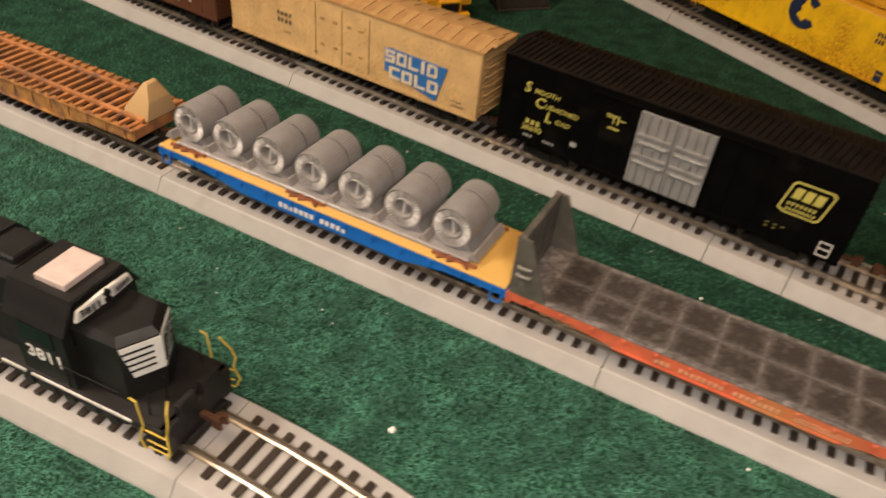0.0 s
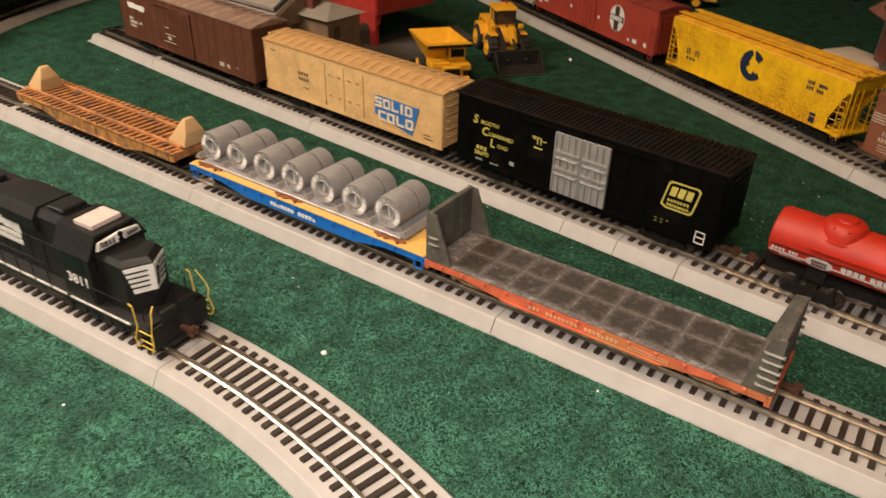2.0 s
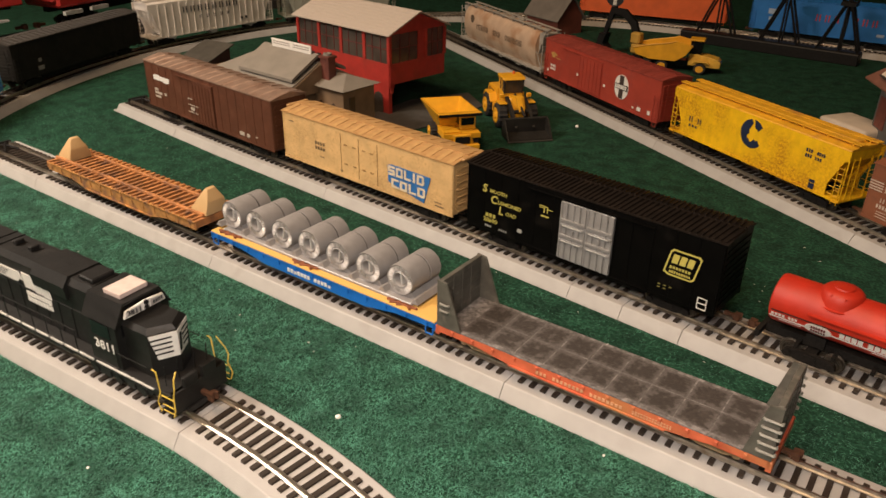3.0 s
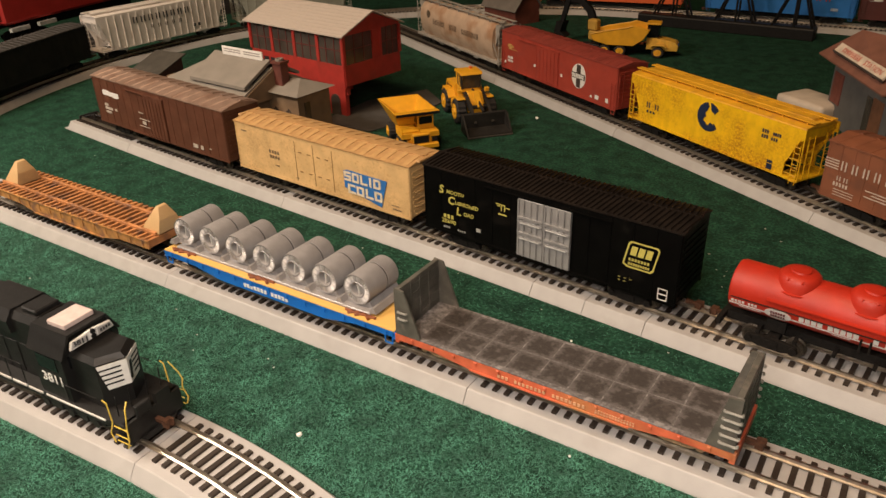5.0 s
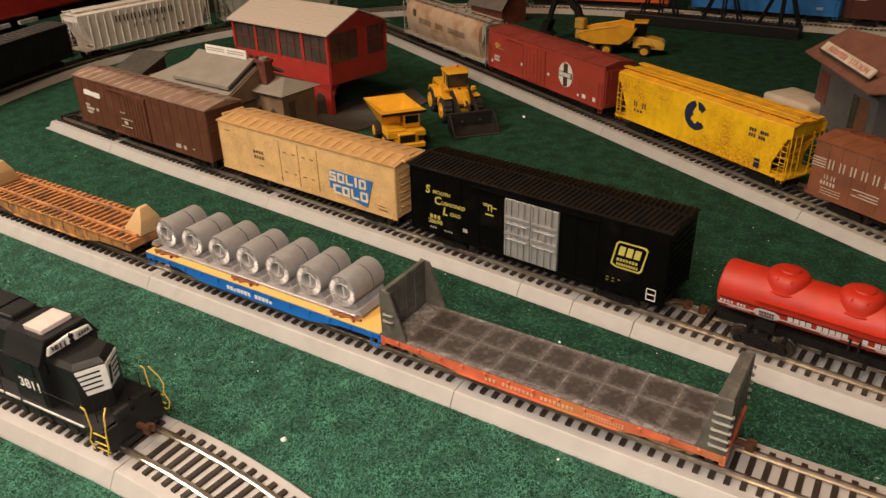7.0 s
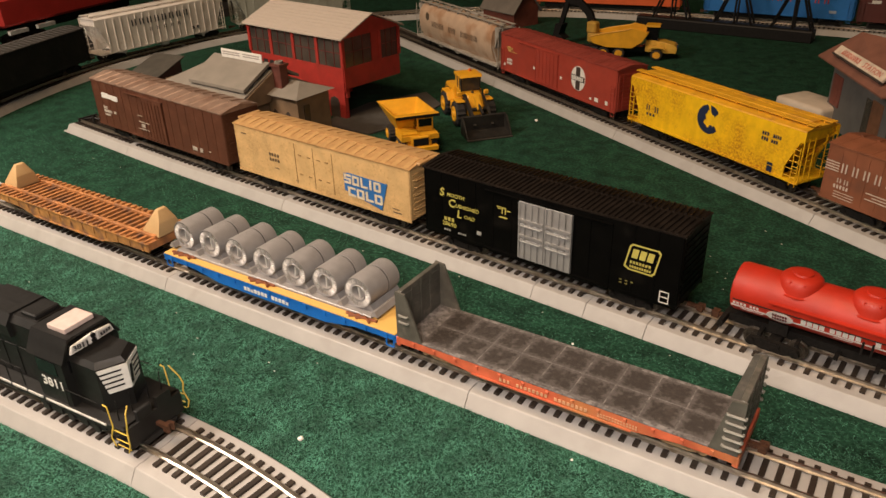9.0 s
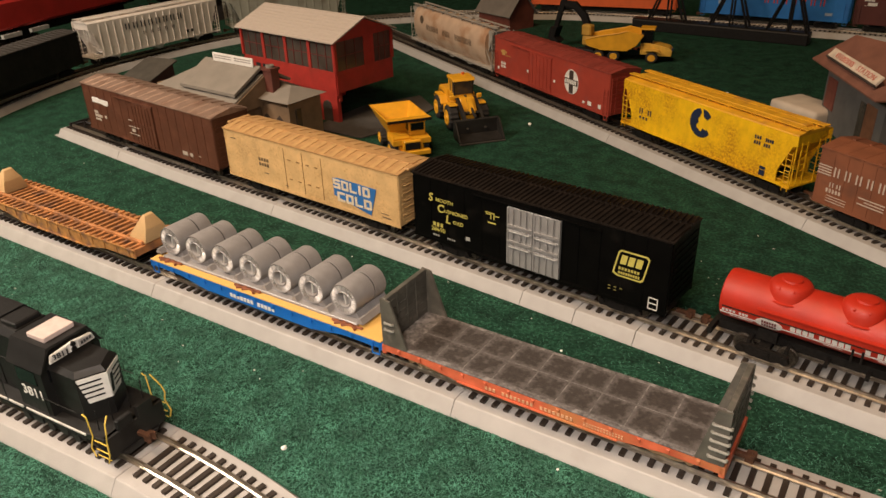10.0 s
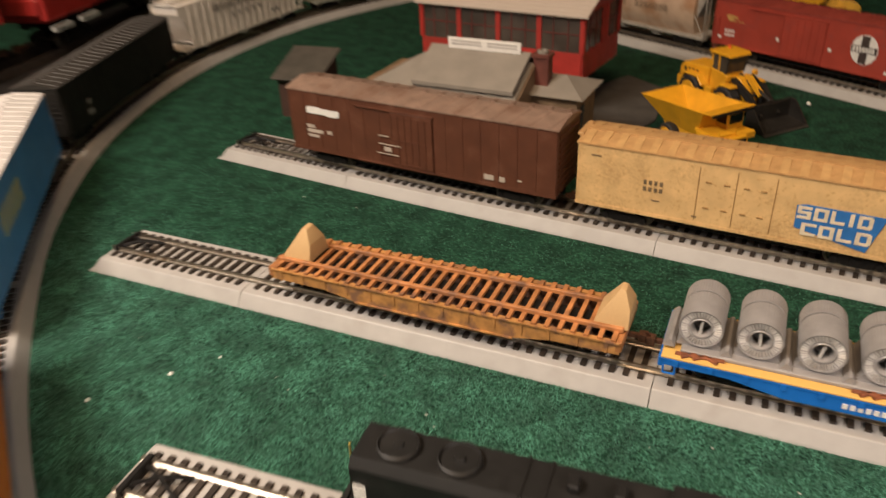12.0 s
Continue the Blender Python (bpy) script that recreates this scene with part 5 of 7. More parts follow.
# ---- hoppers ----
def covered_hopper(name, m, label, L, paint, roof=None, W=0.0375, z0=0.0120, z1=0.0580, ribs=0, bays=4, group="freight cars"):
    t = thing(name, m, label, "model hopper car", group)
    h = L / 2
    roof = roof or paint
    inner = prism(mesh(), [(-h + 0.003, z1), (h - 0.003, z1), (h - 0.003, z1 - 0.009), (h - 0.030, z0 + 0.002), (-h + 0.030, z0 + 0.002), (-h + 0.003, z1 - 0.009)], -W / 2 + 0.0012, W / 2 - 0.0012, "y")
    part("slope_sheet", inner, paint, t)
    for s in (-1, 1):
        y = s * (W / 2 - 0.0006)
        bm = prism(mesh(), [(-h + 0.0005, z1), (h - 0.0005, z1), (h - 0.0005, z1 - 0.0075), (h - 0.0040, z1 - 0.0085), (h - 0.0145, z0 + 0.0105), (h - 0.0145, z0), (-h + 0.0145, z0), (-h + 0.0145, z0 + 0.0105), (-h + 0.0040, z1 - 0.0085), (-h + 0.0005, z1 - 0.0075)], y - 0.0006, y + 0.0006, "y")
        for i in range(ribs):
            x = -h + 0.017 + (L - 0.034) * i / max(ribs - 1, 1)
            box(bm, x - 0.0007, x + 0.0007, y - 0.0014, y + 0.0014, z0 + 0.001, z1 - 0.002)
        box(bm, -h + 0.0005, h - 0.0005, y - 0.0011, y + 0.0011, z0 - 0.0006, z0 + 0.0014)
        part("side_sheet", bm, paint, t)
        bm = mesh()
        for x in (-h + 0.0010, h - 0.0010):
            bm = mesh()
            rod(bm, (x, y, z0), (x, y, z1 - 0.007), 0.00055, 6)
            for k in range(3):
                z = z0 + 0.004 + 0.006 * k
                xi = x + (0.0125 if x < 0 else -0.0125)
                rod(bm, (x, y, z), (xi, y, z), 0.0003, 6)
            part("corner_post", bm, paint, t)
        e = s * (h - 0.0008)
        bm = mesh()
        for yy in (-0.0130, -0.0065, 0.0065, 0.0130):
            rod(bm, (e, yy, z0), (e, yy, z1 - 0.006), 0.0005, 6)
        for k in range(7):
            z = z0 + 0.002 + 0.0052 * k
            rod(bm, (e, -0.0130, z), (e, -0.0065, z), 0.0003, 6)
            rod(bm, (e, 0.0065, z), (e, 0.0130, z), 0.0003, 6)
        part("end_ladder", bm, paint, t)
        part("end_platform", box(mesh(), min(e, e - s * 0.020), max(e, e - s * 0.020), -W / 2 + 0.002, W / 2 - 0.002, z0 - 0.0006, z0 + 0.0008), paint, t)
        ladder(t, s * (h - 0.0045), -W / 2 - 0.0008, z0 - 0.003, z1 - 0.012, 0.0050, paint, "x", 7)
    hh = W / 2
    part("roof", prism(mesh(), [(-hh, z1), (-hh + 0.0008, z1 + 0.0010), (-hh * 0.62, z1 + 0.0022), (0, z1 + 0.0028), (hh * 0.62, z1 + 0.0022), (hh - 0.0008, z1 + 0.0010), (hh, z1)], -h + 0.001, h - 0.001, "x"), roof, t)
    bm = mesh()
    for s in (-1, 1):
        for k in (-0.0016, 0.0, 0.0016):
            box(bm, -h - 0.001, h + 0.001, s * 0.0092 + k - 0.0006, s * 0.0092 + k + 0.0006, z1 + 0.0041, z1 + 0.0047)
        box(bm, -h - 0.001, h + 0.001, s * 0.0092 - 0.0030, s * 0.0092 - 0.0024, z1 + 0.0038, z1 + 0.0048)
        box(bm, -h - 0.001, h + 0.001, s * 0.0092 + 0.0024, s * 0.0092 + 0.0030, z1 + 0.0038, z1 + 0.0048)
        for i in range(9):
            x = -h + 0.006 + (L - 0.012) * i / 8
            box(bm, x - 0.0005, x + 0.0005, s * 0.0092 - 0.0030, s * 0.0092 + 0.0030, z1 + 0.0010, z1 + 0.0042)
    tagged(part("running_board", bm, roof, t), kind="stuff")
    part("hatch", soften(box(mesh(), -h + 0.008, h - 0.008, -0.0045, 0.0045, z1 + 0.0020, z1 + 0.0046), 0.0006), roof, t)
    for i in range(bays):
        x = (i - (bays - 1) / 2) * (L - 0.075) / max(bays - 1, 1)
        part("hopper_bay", prism(mesh(), [(x - 0.0125, z0 + 0.002), (x + 0.0125, z0 + 0.002), (x + 0.0035, 0.0050), (x - 0.0035, 0.0050)], -0.0130, 0.0130, "y"), SOOT if bays == 4 else paint, t)
    for x in (-h + 0.026, h - 0.026):
        bogie(t, x)
    couplers(t, h)
    return t


def yellow_hopper():
    L, W = 0.1962, 0.0375
    yel = mat("hopper_yellow", (0.86, 0.51, 0.010), 0.42, var=0.10, scale=1.0, fine=20.0, stretch=(150, 150, 80))
    speckle(yel, (0.42, 0.150, 0.010), 24.0, 480.0, 0.42, 1.0)
    roof = mat("hopper_yellow_roof", (0.70, 0.36, 0.018), 0.5, var=0.15, scale=90, dirt=(0.46, 0.22, 0.04), dirt_scale=50, dirt_cut=0.55)
    t = covered_hopper("yellow_hopper", Cl.stand(0.42 + 0.3020), "yellow covered hopper with rust streaks and a dark blue round emblem", L, yel, roof, W, z0=0.0132, z1=0.0540)
    navy = mat("navy_emblem", (0.012, 0.022, 0.06), 0.5)
    y = -W / 2 - 0.0003
    bm = mesh()
    cx, cz = 0.0027, 0.0390
    outer, inner = [], []
    for i in range(41):
        a = radians(38 + 284 * i / 40)
        outer.append((cx + 0.0128 * math.cos(a), cz + 0.0124 * math.sin(a)))
        k = 0.0064 + 0.0014 * math.cos(3 * a + 0.6) + 0.0008 * math.cos(7 * a)
        inner.append((cx + 0.0016 + k * math.cos(a), cz + k * math.sin(a)))
    vo, vi = [bm.verts.new((px, y, pz)) for px, pz in outer], [bm.verts.new((px, y, pz)) for px, pz in inner]
    for i in range(40):
        if i not in (7, 8):
            bm.faces.new((vo[i + 1], vo[i], vi[i], vi[i + 1]))
    part("emblem", bm, navy, t, "dark blue ring emblem")
    bars(letter_bars(-0.0730, 0.0280, 2, 0.0044, 0.0052, 0.0068) + letter_bars(-0.0725, 0.0235, 3, 0.0020, 0.0022, 0.0022), navy, t, y, label="dark blue lettering shown as bars")
    bars(letter_bars(0.0590, 0.0425, 3, 0.0014, 0.0028, 0.0009) + letter_bars(0.0695, 0.0425, 4, 0.0013, 0.0026, 0.0007) + letter_bars(0.0590, 0.0382, 3, 0.0014, 0.0028, 0.0009) + letter_bars(0.0685, 0.0382, 3, 0.0013, 0.0026, 0.0009), navy, t, y)
    bars([(0.0680, 0.0732, 0.0150, 0.0195), (0.0680, 0.0732, 0.0203, 0.0225)], navy, t, y, "data_plate")


def white_hopper():
    L = 0.220
    white = mat("off_white_paint", (0.70, 0.64, 0.58), 0.5, var=0.08, scale=70, dirt=(0.52, 0.45, 0.38), dirt_scale=40, dirt_cut=0.6)
    t = covered_hopper("white_hopper", Op.stand(loop_s(-0.5645, 0.466), RT, 0.15), "off-white ribbed covered hopper with black lettering", L, white, None, ribs=17, bays=3)
    y = -0.0375 / 2 - 0.0009
    bars(letter_bars(-0.0540, 0.0415, 8, 0.0078, 0.0085, 0.0048) + letter_bars(-0.0270, 0.0305, 5, 0.0042, 0.0052, 0.0080), BLACK_INK, t, y, label="black lettering shown as bars")
    bars([(0.046, 0.050, 0.020, 0.024), (0.054, 0.058, 0.020, 0.024)], BLACK_INK, t, y)
    grey = mat("grey_green_hopper", (0.30, 0.30, 0.25), 0.55, var=0.12, scale=70, dirt=(0.20, 0.18, 0.14), dirt_scale=40)
    covered_hopper("grey_hopper", Op.stand(loop_s(-0.505, 0.690), RT, 0.14), "weathered grey-green covered hopper", 0.20, grey, None, ribs=13, bays=3)


def tan_hopper():
    L, z0 = 0.226, 0.0125
    t = thing("round_hopper", Cl.stand(0.42 - 0.1535), "weathered tan round-sided covered hopper with faded lettering", "model hopper car", "freight cars")
    tan = mat("weathered_tan", (0.47, 0.335, 0.235), 0.6, var=0.12, scale=60, dirt=(0.36, 0.20, 0.11), dirt_scale=35, dirt_cut=0.52)
    grey = mat("hopper_grey", (0.33, 0.30, 0.26), 0.6, var=0.2, scale=90)
    h = L / 2
    prof = [(-0.0105, z0), (-0.0150, 0.0200), (-0.0170, 0.0300), (-0.0172, 0.0400), (-0.0155, 0.0490), (-0.0110, 0.0550), (-0.0050, 0.0575), (0.0050, 0.0575), (0.0110, 0.0550), (0.0155, 0.0490), (0.0172, 0.0400), (0.0170, 0.0300), (0.0150, 0.0200), (0.0105, z0)]
    part("shell", prism(mesh(), prof, -h + 0.014, h - 0.014, "x"), tan, t, smooth=True)
    for s in (-1, 1):
        bm = prism(mesh(), [(s * (h - 0.014), 0.0555), (s * (h - 0.002), 0.0555), (s * (h - 0.014), 0.030)], -0.0120, 0.0120, "y")
        part("end_slope", bm, grey, t)
        e = s * (h - 0.001)
        bm = mesh()
        for yy in (-0.0150, -0.0090, 0.0090, 0.0150):
            rod(bm, (e, yy, 0.008), (e, yy, 0.0560), 0.0006, 6)
        for k in range(9):
            z = 0.010 + 0.0052 * k
            rod(bm, (e, -0.0150, z), (e, -0.0090, z), 0.0004, 6)
            rod(bm, (e, 0.0090, z), (e, 0.0150, z), 0.0004, 6)
        for yy in (-0.0150, 0.0150):
            rod(bm, (e, yy, z0), (e - s * 0.014, yy, 0.034), 0.0005, 6)
        part("end_ladder", bm, grey, t)
        part("end_platform", box(mesh(), min(e, e - s * 0.022), max(e, e - s * 0.022), -0.0150, 0.0150, 0.0110, 0.0130), grey, t)
    part("sill", box(mesh(), -h + 0.002, h - 0.002, -0.0165, 0.0165, 0.0100, 0.0125), grey, t)
    bm = mesh()
    for i in range(10):
        x = -h + 0.016 + (L - 0.032) * i / 9
        lathe(bm, [(0, 0.0045), (0.0014, 0.0045), (0.0018, 0.002)], (x, 0, 0.0573), "z", 12)
    for s in (-1, 1):
        box(bm, -h, h, s * 0.0082 - 0.0022, s * 0.0082 + 0.0022, 0.0590, 0.0596)
        for i in range(9):
            x = -h + 0.005 + (L - 0.010) * i / 8
            box(bm, x - 0.0004, x + 0.0004, s * 0.0082 - 0.0018, s * 0.0082 + 0.0018, 0.0555, 0.0592)
    part("roof_walk", bm, grey, t)
    ink = mat("faded_brown_lettering", (0.10, 0.07, 0.045), 0.6)
    bars(letter_bars(-0.060, 0.0315, 5, 0.0050, 0.0072, 0.0022) + letter_bars(-0.012, 0.0315, 3, 0.0050, 0.0072, 0.0022) + letter_bars(0.022, 0.0315, 7, 0.0046, 0.0072, 0.0018), ink, t, -0.0174, label="faded lettering shown as bars")
    part("emblem", prism(mesh(), [(-0.074 + 0.0050 * math.cos(a), 0.0430 + 0.0055 * math.sin(a)) for a in (2 * math.pi * i / 16 for i in range(16))], -0.0174, -0.0168, "y"), ink, t)
    for i in range(3):
        x = (i - 1) * 0.048
        part("hopper_bay", prism(mesh(), [(x - 0.0140, z0), (x + 0.0140, z0), (x + 0.0040, 0.0048), (x - 0.0040, 0.0048)], -0.0110, 0.0110, "y"), grey, t)
    for x in (-h + 0.024, h - 0.024):
        bogie(t, x)
    couplers(t, h)


def red_boxcar():
    L, W = 0.213, 0.0375
    red = mat("oxide_red_paint", (0.33, 0.046, 0.028), 0.5, var=0.12, scale=60, dirt=(0.28, 0.05, 0.036), dirt_scale=80, dirt_cut=0.56)
    roof = mat("oxide_red_roof", (0.24, 0.040, 0.028), 0.55, var=0.2, scale=80)
    t = box_car("red_boxcar", Cl.stand(0.42 + 0.078), "oxide-red boxcar with a white round cross emblem", L, red, roof, W, ribs=1, rib_pitch=0.012, diagonal=0.0, z1=0.0540, rise=0.0042)
    sliding_door(t, -0.032, 0.010, W, 0.0130, 0.0500, red, rungs=0, panels=2)
    y = -W / 2 - 0.0003
    cx, cz, R = 0.0455, 0.0335, 0.0128
    part("emblem", prism(mesh(), [(cx + R * 0.92 * math.cos(a), cz + R * math.sin(a)) for a in (2 * math.pi * i / 32 for i in range(32))], y - 0.0002, y + 0.0002, "y"), WHITE, t, "white round emblem with a dark cross")
    bars([(cx - 0.0034, cx + 0.0034, cz - R * 0.93, cz + R * 0.93), (cx - R * 0.86, cx + R * 0.86, cz - 0.0028, cz + 0.0030)], mat("emblem_dark", (0.05, 0.035, 0.03), 0.6), t, y - 0.0003, "emblem_cross")
    bars(letter_bars(cx - 0.0098, cz - 0.0020, 7, 0.0019, 0.0042, 0.0009), WHITE, t, y - 0.0006, "emblem_bar")
    tanink = mat("faded_gold", (0.55, 0.32, 0.10), 0.6)
    bars([(-0.092, -0.080, 0.0385, 0.0410), (-0.090, -0.084, 0.0360, 0.0420), (-0.088, -0.072, 0.0360, 0.0366)], tanink, t, y, "arrow_emblem")
    bars(letter_bars(-0.092, 0.0250, 4, 0.0018, 0.0028, 0.0010) + letter_bars(-0.092, 0.0212, 4, 0.0018, 0.0026, 0.0010) + [(-0.099, -0.096, 0.0180, 0.0210), (-0.037, -0.034, 0.0260, 0.0290), (0.014, 0.017, 0.0260, 0.0290), (0.066, 0.069, 0.0165, 0.0188), (0.0740, 0.0800, 0.0165, 0.0205), (0.091, 0.095, 0.0170, 0.0210)], WHITE, t, y)


def lettered_boxcar():
    L, W = 0.19, 0.0375
    brown = mat("red_brown_paint", (0.215, 0.075, 0.036), 0.55, var=0.15, scale=60, dirt=(0.15, 0.06, 0.035), dirt_scale=40)
    t = box_car("red_brown_boxcar", Cl.stand(0.42 + 0.5145), "red-brown boxcar with white lettering", L, brown, brown, W, z1=0.0525, ribs=18, rib_pitch=0.012, diagonal=0.3, ladders=False)
    y = -W / 2 - 0.0004
    faded = mat("faded_white_print", (0.52, 0.43, 0.36), 0.6, var=0.15, scale=300)
    bars([(-0.0945, -0.0835, 0.0342 + 0.0020 * k, 0.0350 + 0.0020 * k) for k in range(4)], faded, t, y, "stripe")
    bars(letter_bars(-0.0815, 0.0345, 14, 0.0046, 0.0070, 0.0040), faded, t, y, label="white lettering shown as bars")
    bars(letter_bars(-0.0830, 0.0265, 2, 0.0034, 0.0034, 0.0022) + letter_bars(-0.0850, 0.0222, 5, 0.0014, 0.0028, 0.0011) + [(-0.060 + 0.005 * (k % 2), -0.040, 0.0262 - 0.0022 * k, 0.0269 - 0.0022 * k) for k in range(3)] + [(-0.084, -0.068, 0.0195 - 0.002 * k, 0.0199 - 0.002 * k) for k in range(3)], faded, t, y)
    sliding_door(t, 0.0, 0.030, W, 0.0130, 0.0485, brown)


# ---- cars on the outer loop ----
def loop_s(x, y):
    return Op.s[min(range(len(Op.p)), key=lambda i: (Op.p[i].x - x) ** 2 + (Op.p[i].y - y) ** 2)]


def loop_cars():
    sky = mat("sky_blue_paint", (0.075, 0.25, 0.52), 0.42, var=0.08, scale=60)
    pale = mat("pale_grey_roof", (0.50, 0.47, 0.45), 0.5, var=0.08, scale=90)
    t = box_car("sky_blue_boxcar", Op.stand(loop_s(-0.408, 0.001), RT, 0.15), "sky-blue boxcar with a ribbed pale roof and yellow lettering", 0.230, sky, pale, 0.0375, ribs=22, rib_pitch=0.0095, rise=0.0040)
    y = -0.01875 - 0.0004
    bars(letter_bars(-0.062, 0.0300, 5, 0.0075, 0.0150, 0.0035), mat("pale_yellow_ink", (0.55, 0.50, 0.14), 0.6), t, y, label="yellow lettering shown as bars")
    orange = mat("deep_orange_paint", (0.56, 0.175, 0.018), 0.55, var=0.1, scale=60, dirt=(0.55, 0.17, 0.02), dirt_scale=40)
    t = box_car("orange_boxcar", Op.stand(loop_s(-0.252, -0.154), RT, 0.09), "orange boxcar with an orange panelled roof", 0.150, orange, orange, 0.0375, z1=0.0560, ribs=12, rib_pitch=0.05, rise=0.0038)
    part("running_board", box(mesh(), -0.075, 0.075, -0.0035, 0.0035, 0.0600, 0.0608), orange, t)
    slate = mat("slate_blue_paint", (0.080, 0.150, 0.255), 0.5, var=0.1, scale=50)
    box_car("slate_blue_boxcar", Op.stand(loop_s(-0.113, -0.236), RT, 0.10), "plain slate-blue boxcar with a smooth blue roof", 0.158, slate, slate, 0.0375, z1=0.0550, ribs=1, rib_pitch=0.19, rise=0.0062)
    cream = mat("cream_car_paint", (0.66, 0.58, 0.48), 0.5, var=0.1, scale=60)
    box_car("cream_boxcar", Op.stand(loop_s(0.099, -0.297), RT, 0.13), "cream boxcar with a ribbed roof", 0.185, cream, cream, 0.0375, z1=0.0530, ribs=14, rib_pitch=0.012)
    black = mat("sooty_black_paint", (0.013, 0.0115, 0.010), 0.6, spec=0.25, var=0.3, scale=60)
    roof = mat("sooty_grey_roof", (0.032, 0.027, 0.023), 0.6, var=0.2, scale=80)
    t = box_car("sooty_black_boxcar", Op.stand(loop_s(-0.527, 0.228), RT, 0.16), "black boxcar with a sooty grey ribbed roof", 0.225, black, roof, 0.0375, z1=0.0520, ribs=20, rib_pitch=0.0085)
    bars([(-0.075, -0.070, 0.027, 0.031), (-0.077, -0.068, 0.018, 0.0225)], mat("dim_white_print", (0.25, 0.24, 0.22), 0.6), t, -0.0192)
    # far straight
    vermilion = mat("vermilion_paint", (0.72, 0.13, 0.03), 0.5, var=0.1, scale=50)
    t = box_car("vermilion_boxcar", Op.stand(loop_s(-0.075, 0.97), RT), "bright orange-red boxcar with a black and white round emblem", 0.245, vermilion, vermilion, 0.0375, z1=0.060, ribs=1, rib_pitch=0.015)
    y = -0.0192
    part("emblem", prism(mesh(), [(-0.062 + 0.0155 * math.cos(a), 0.038 + 0.0155 * math.sin(a)) for a in (2 * math.pi * i / 28 for i in range(28))], y - 0.0003, y, "y"), BLACK_INK, t, "black round emblem with a white cross")
    bars([(-0.075, -0.049, 0.0350, 0.0410), (-0.0650, -0.0590, 0.0250, 0.0510)], WHITE, t, y - 0.0004, "emblem_cross")
    blue = mat("royal_blue_paint", (0.02, 0.17, 0.52), 0.5, var=0.12, scale=50)
    t = box_car("royal_blue_boxcar", Op.stand(loop_s(0.185, 0.97), RT), "royal-blue boxcar with red lettering behind a black lattice frame", 0.215, blue, blue, 0.0375, z1=0.060, ribs=9, rib_pitch=0.015)
    bars(letter_bars(-0.012, 0.0330, 7, 0.0070, 0.0100, 0.0060), mat("red_ink", (0.55, 0.05, 0.03), 0.5), t, y, label="red lettering shown as bars")
    bars([(-0.082, -0.068, 0.036, 0.044), (-0.080, -0.070, 0.027, 0.032), (0.075, 0.085, 0.020, 0.024)], mat("pale_blue_ink", (0.35, 0.45, 0.60), 0.5), t, y)
    maroon = mat("maroon_paint", (0.10, 0.025, 0.02), 0.5, var=0.15, scale=50)
    t = box_car("maroon_boxcar", Op.stand(loop_s(0.395, 0.97), RT), "maroon boxcar with a small white emblem", 0.19, maroon, maroon, 0.0375, z1=0.060, ribs=12, rib_pitch=0.012)
    bars([(-0.085, -0.070, 0.0375, 0.038), (-0.080, -0.068, 0.038, 0.042), (-0.085, -0.072, 0.044, 0.046), (-0.040, -0.030, 0.024, 0.027)], WHITE, t, y, "emblem")


def lattice_frame():
    t = thing("lattice_frame", pose(0.130, 0.958, 0, 0, 0, -3), "black plastic girder with upright lattice frames", "model bridge girder")
    part("girder", soften(prism(mesh(), [(-0.012, 0), (-0.012, 0.016), (-0.009, 0.018), (0.009, 0.018), (0.012, 0.016), (0.012, 0)], -0.140, 0.125, "x"), 0.001), BLACK, t)
    for x in (-0.085, 0.012, 0.095):
        bm = mesh()
        for y in (-0.008, 0.008):
            wire(bm, [(x - 0.030, y, 0.017), (x - 0.004, y, 0.082), (x + 0.004, y, 0.082), (x + 0.026, y, 0.017)], 0.0018)
            rod(bm, (x, y, 0.017), (x, y, 0.095), 0.0016, 6)
        box(bm, x - 0.010, x + 0.010, -0.010, 0.010, 0.080, 0.085)
        for s in (-1, 1):
            rod(bm, (x + s * 0.010, 0, 0.084), (x + s * 0.012, 0, 0.105), 0.0014, 6)
        part("lattice_upright", bm, BLACK, t)


# ---- buildings ----
def gable(bm, x0, x1, y0, y1, z0, rise, over=0.004, thick=0.0014):
    """Two roof slabs that meet in a ridge along x."""
    yc, h = (y0 + y1) / 2, (y1 - y0) / 2 + over
    drop = rise * over / ((y1 - y0) / 2)
    for s in (-1, 1):
        prism(bm, [(yc, z0 + rise), (yc + s * h, z0 - drop), (yc + s * h, z0 - drop + thick), (yc, z0 + rise + thick)], x0 - over, x1 + over, "x")
    return bm


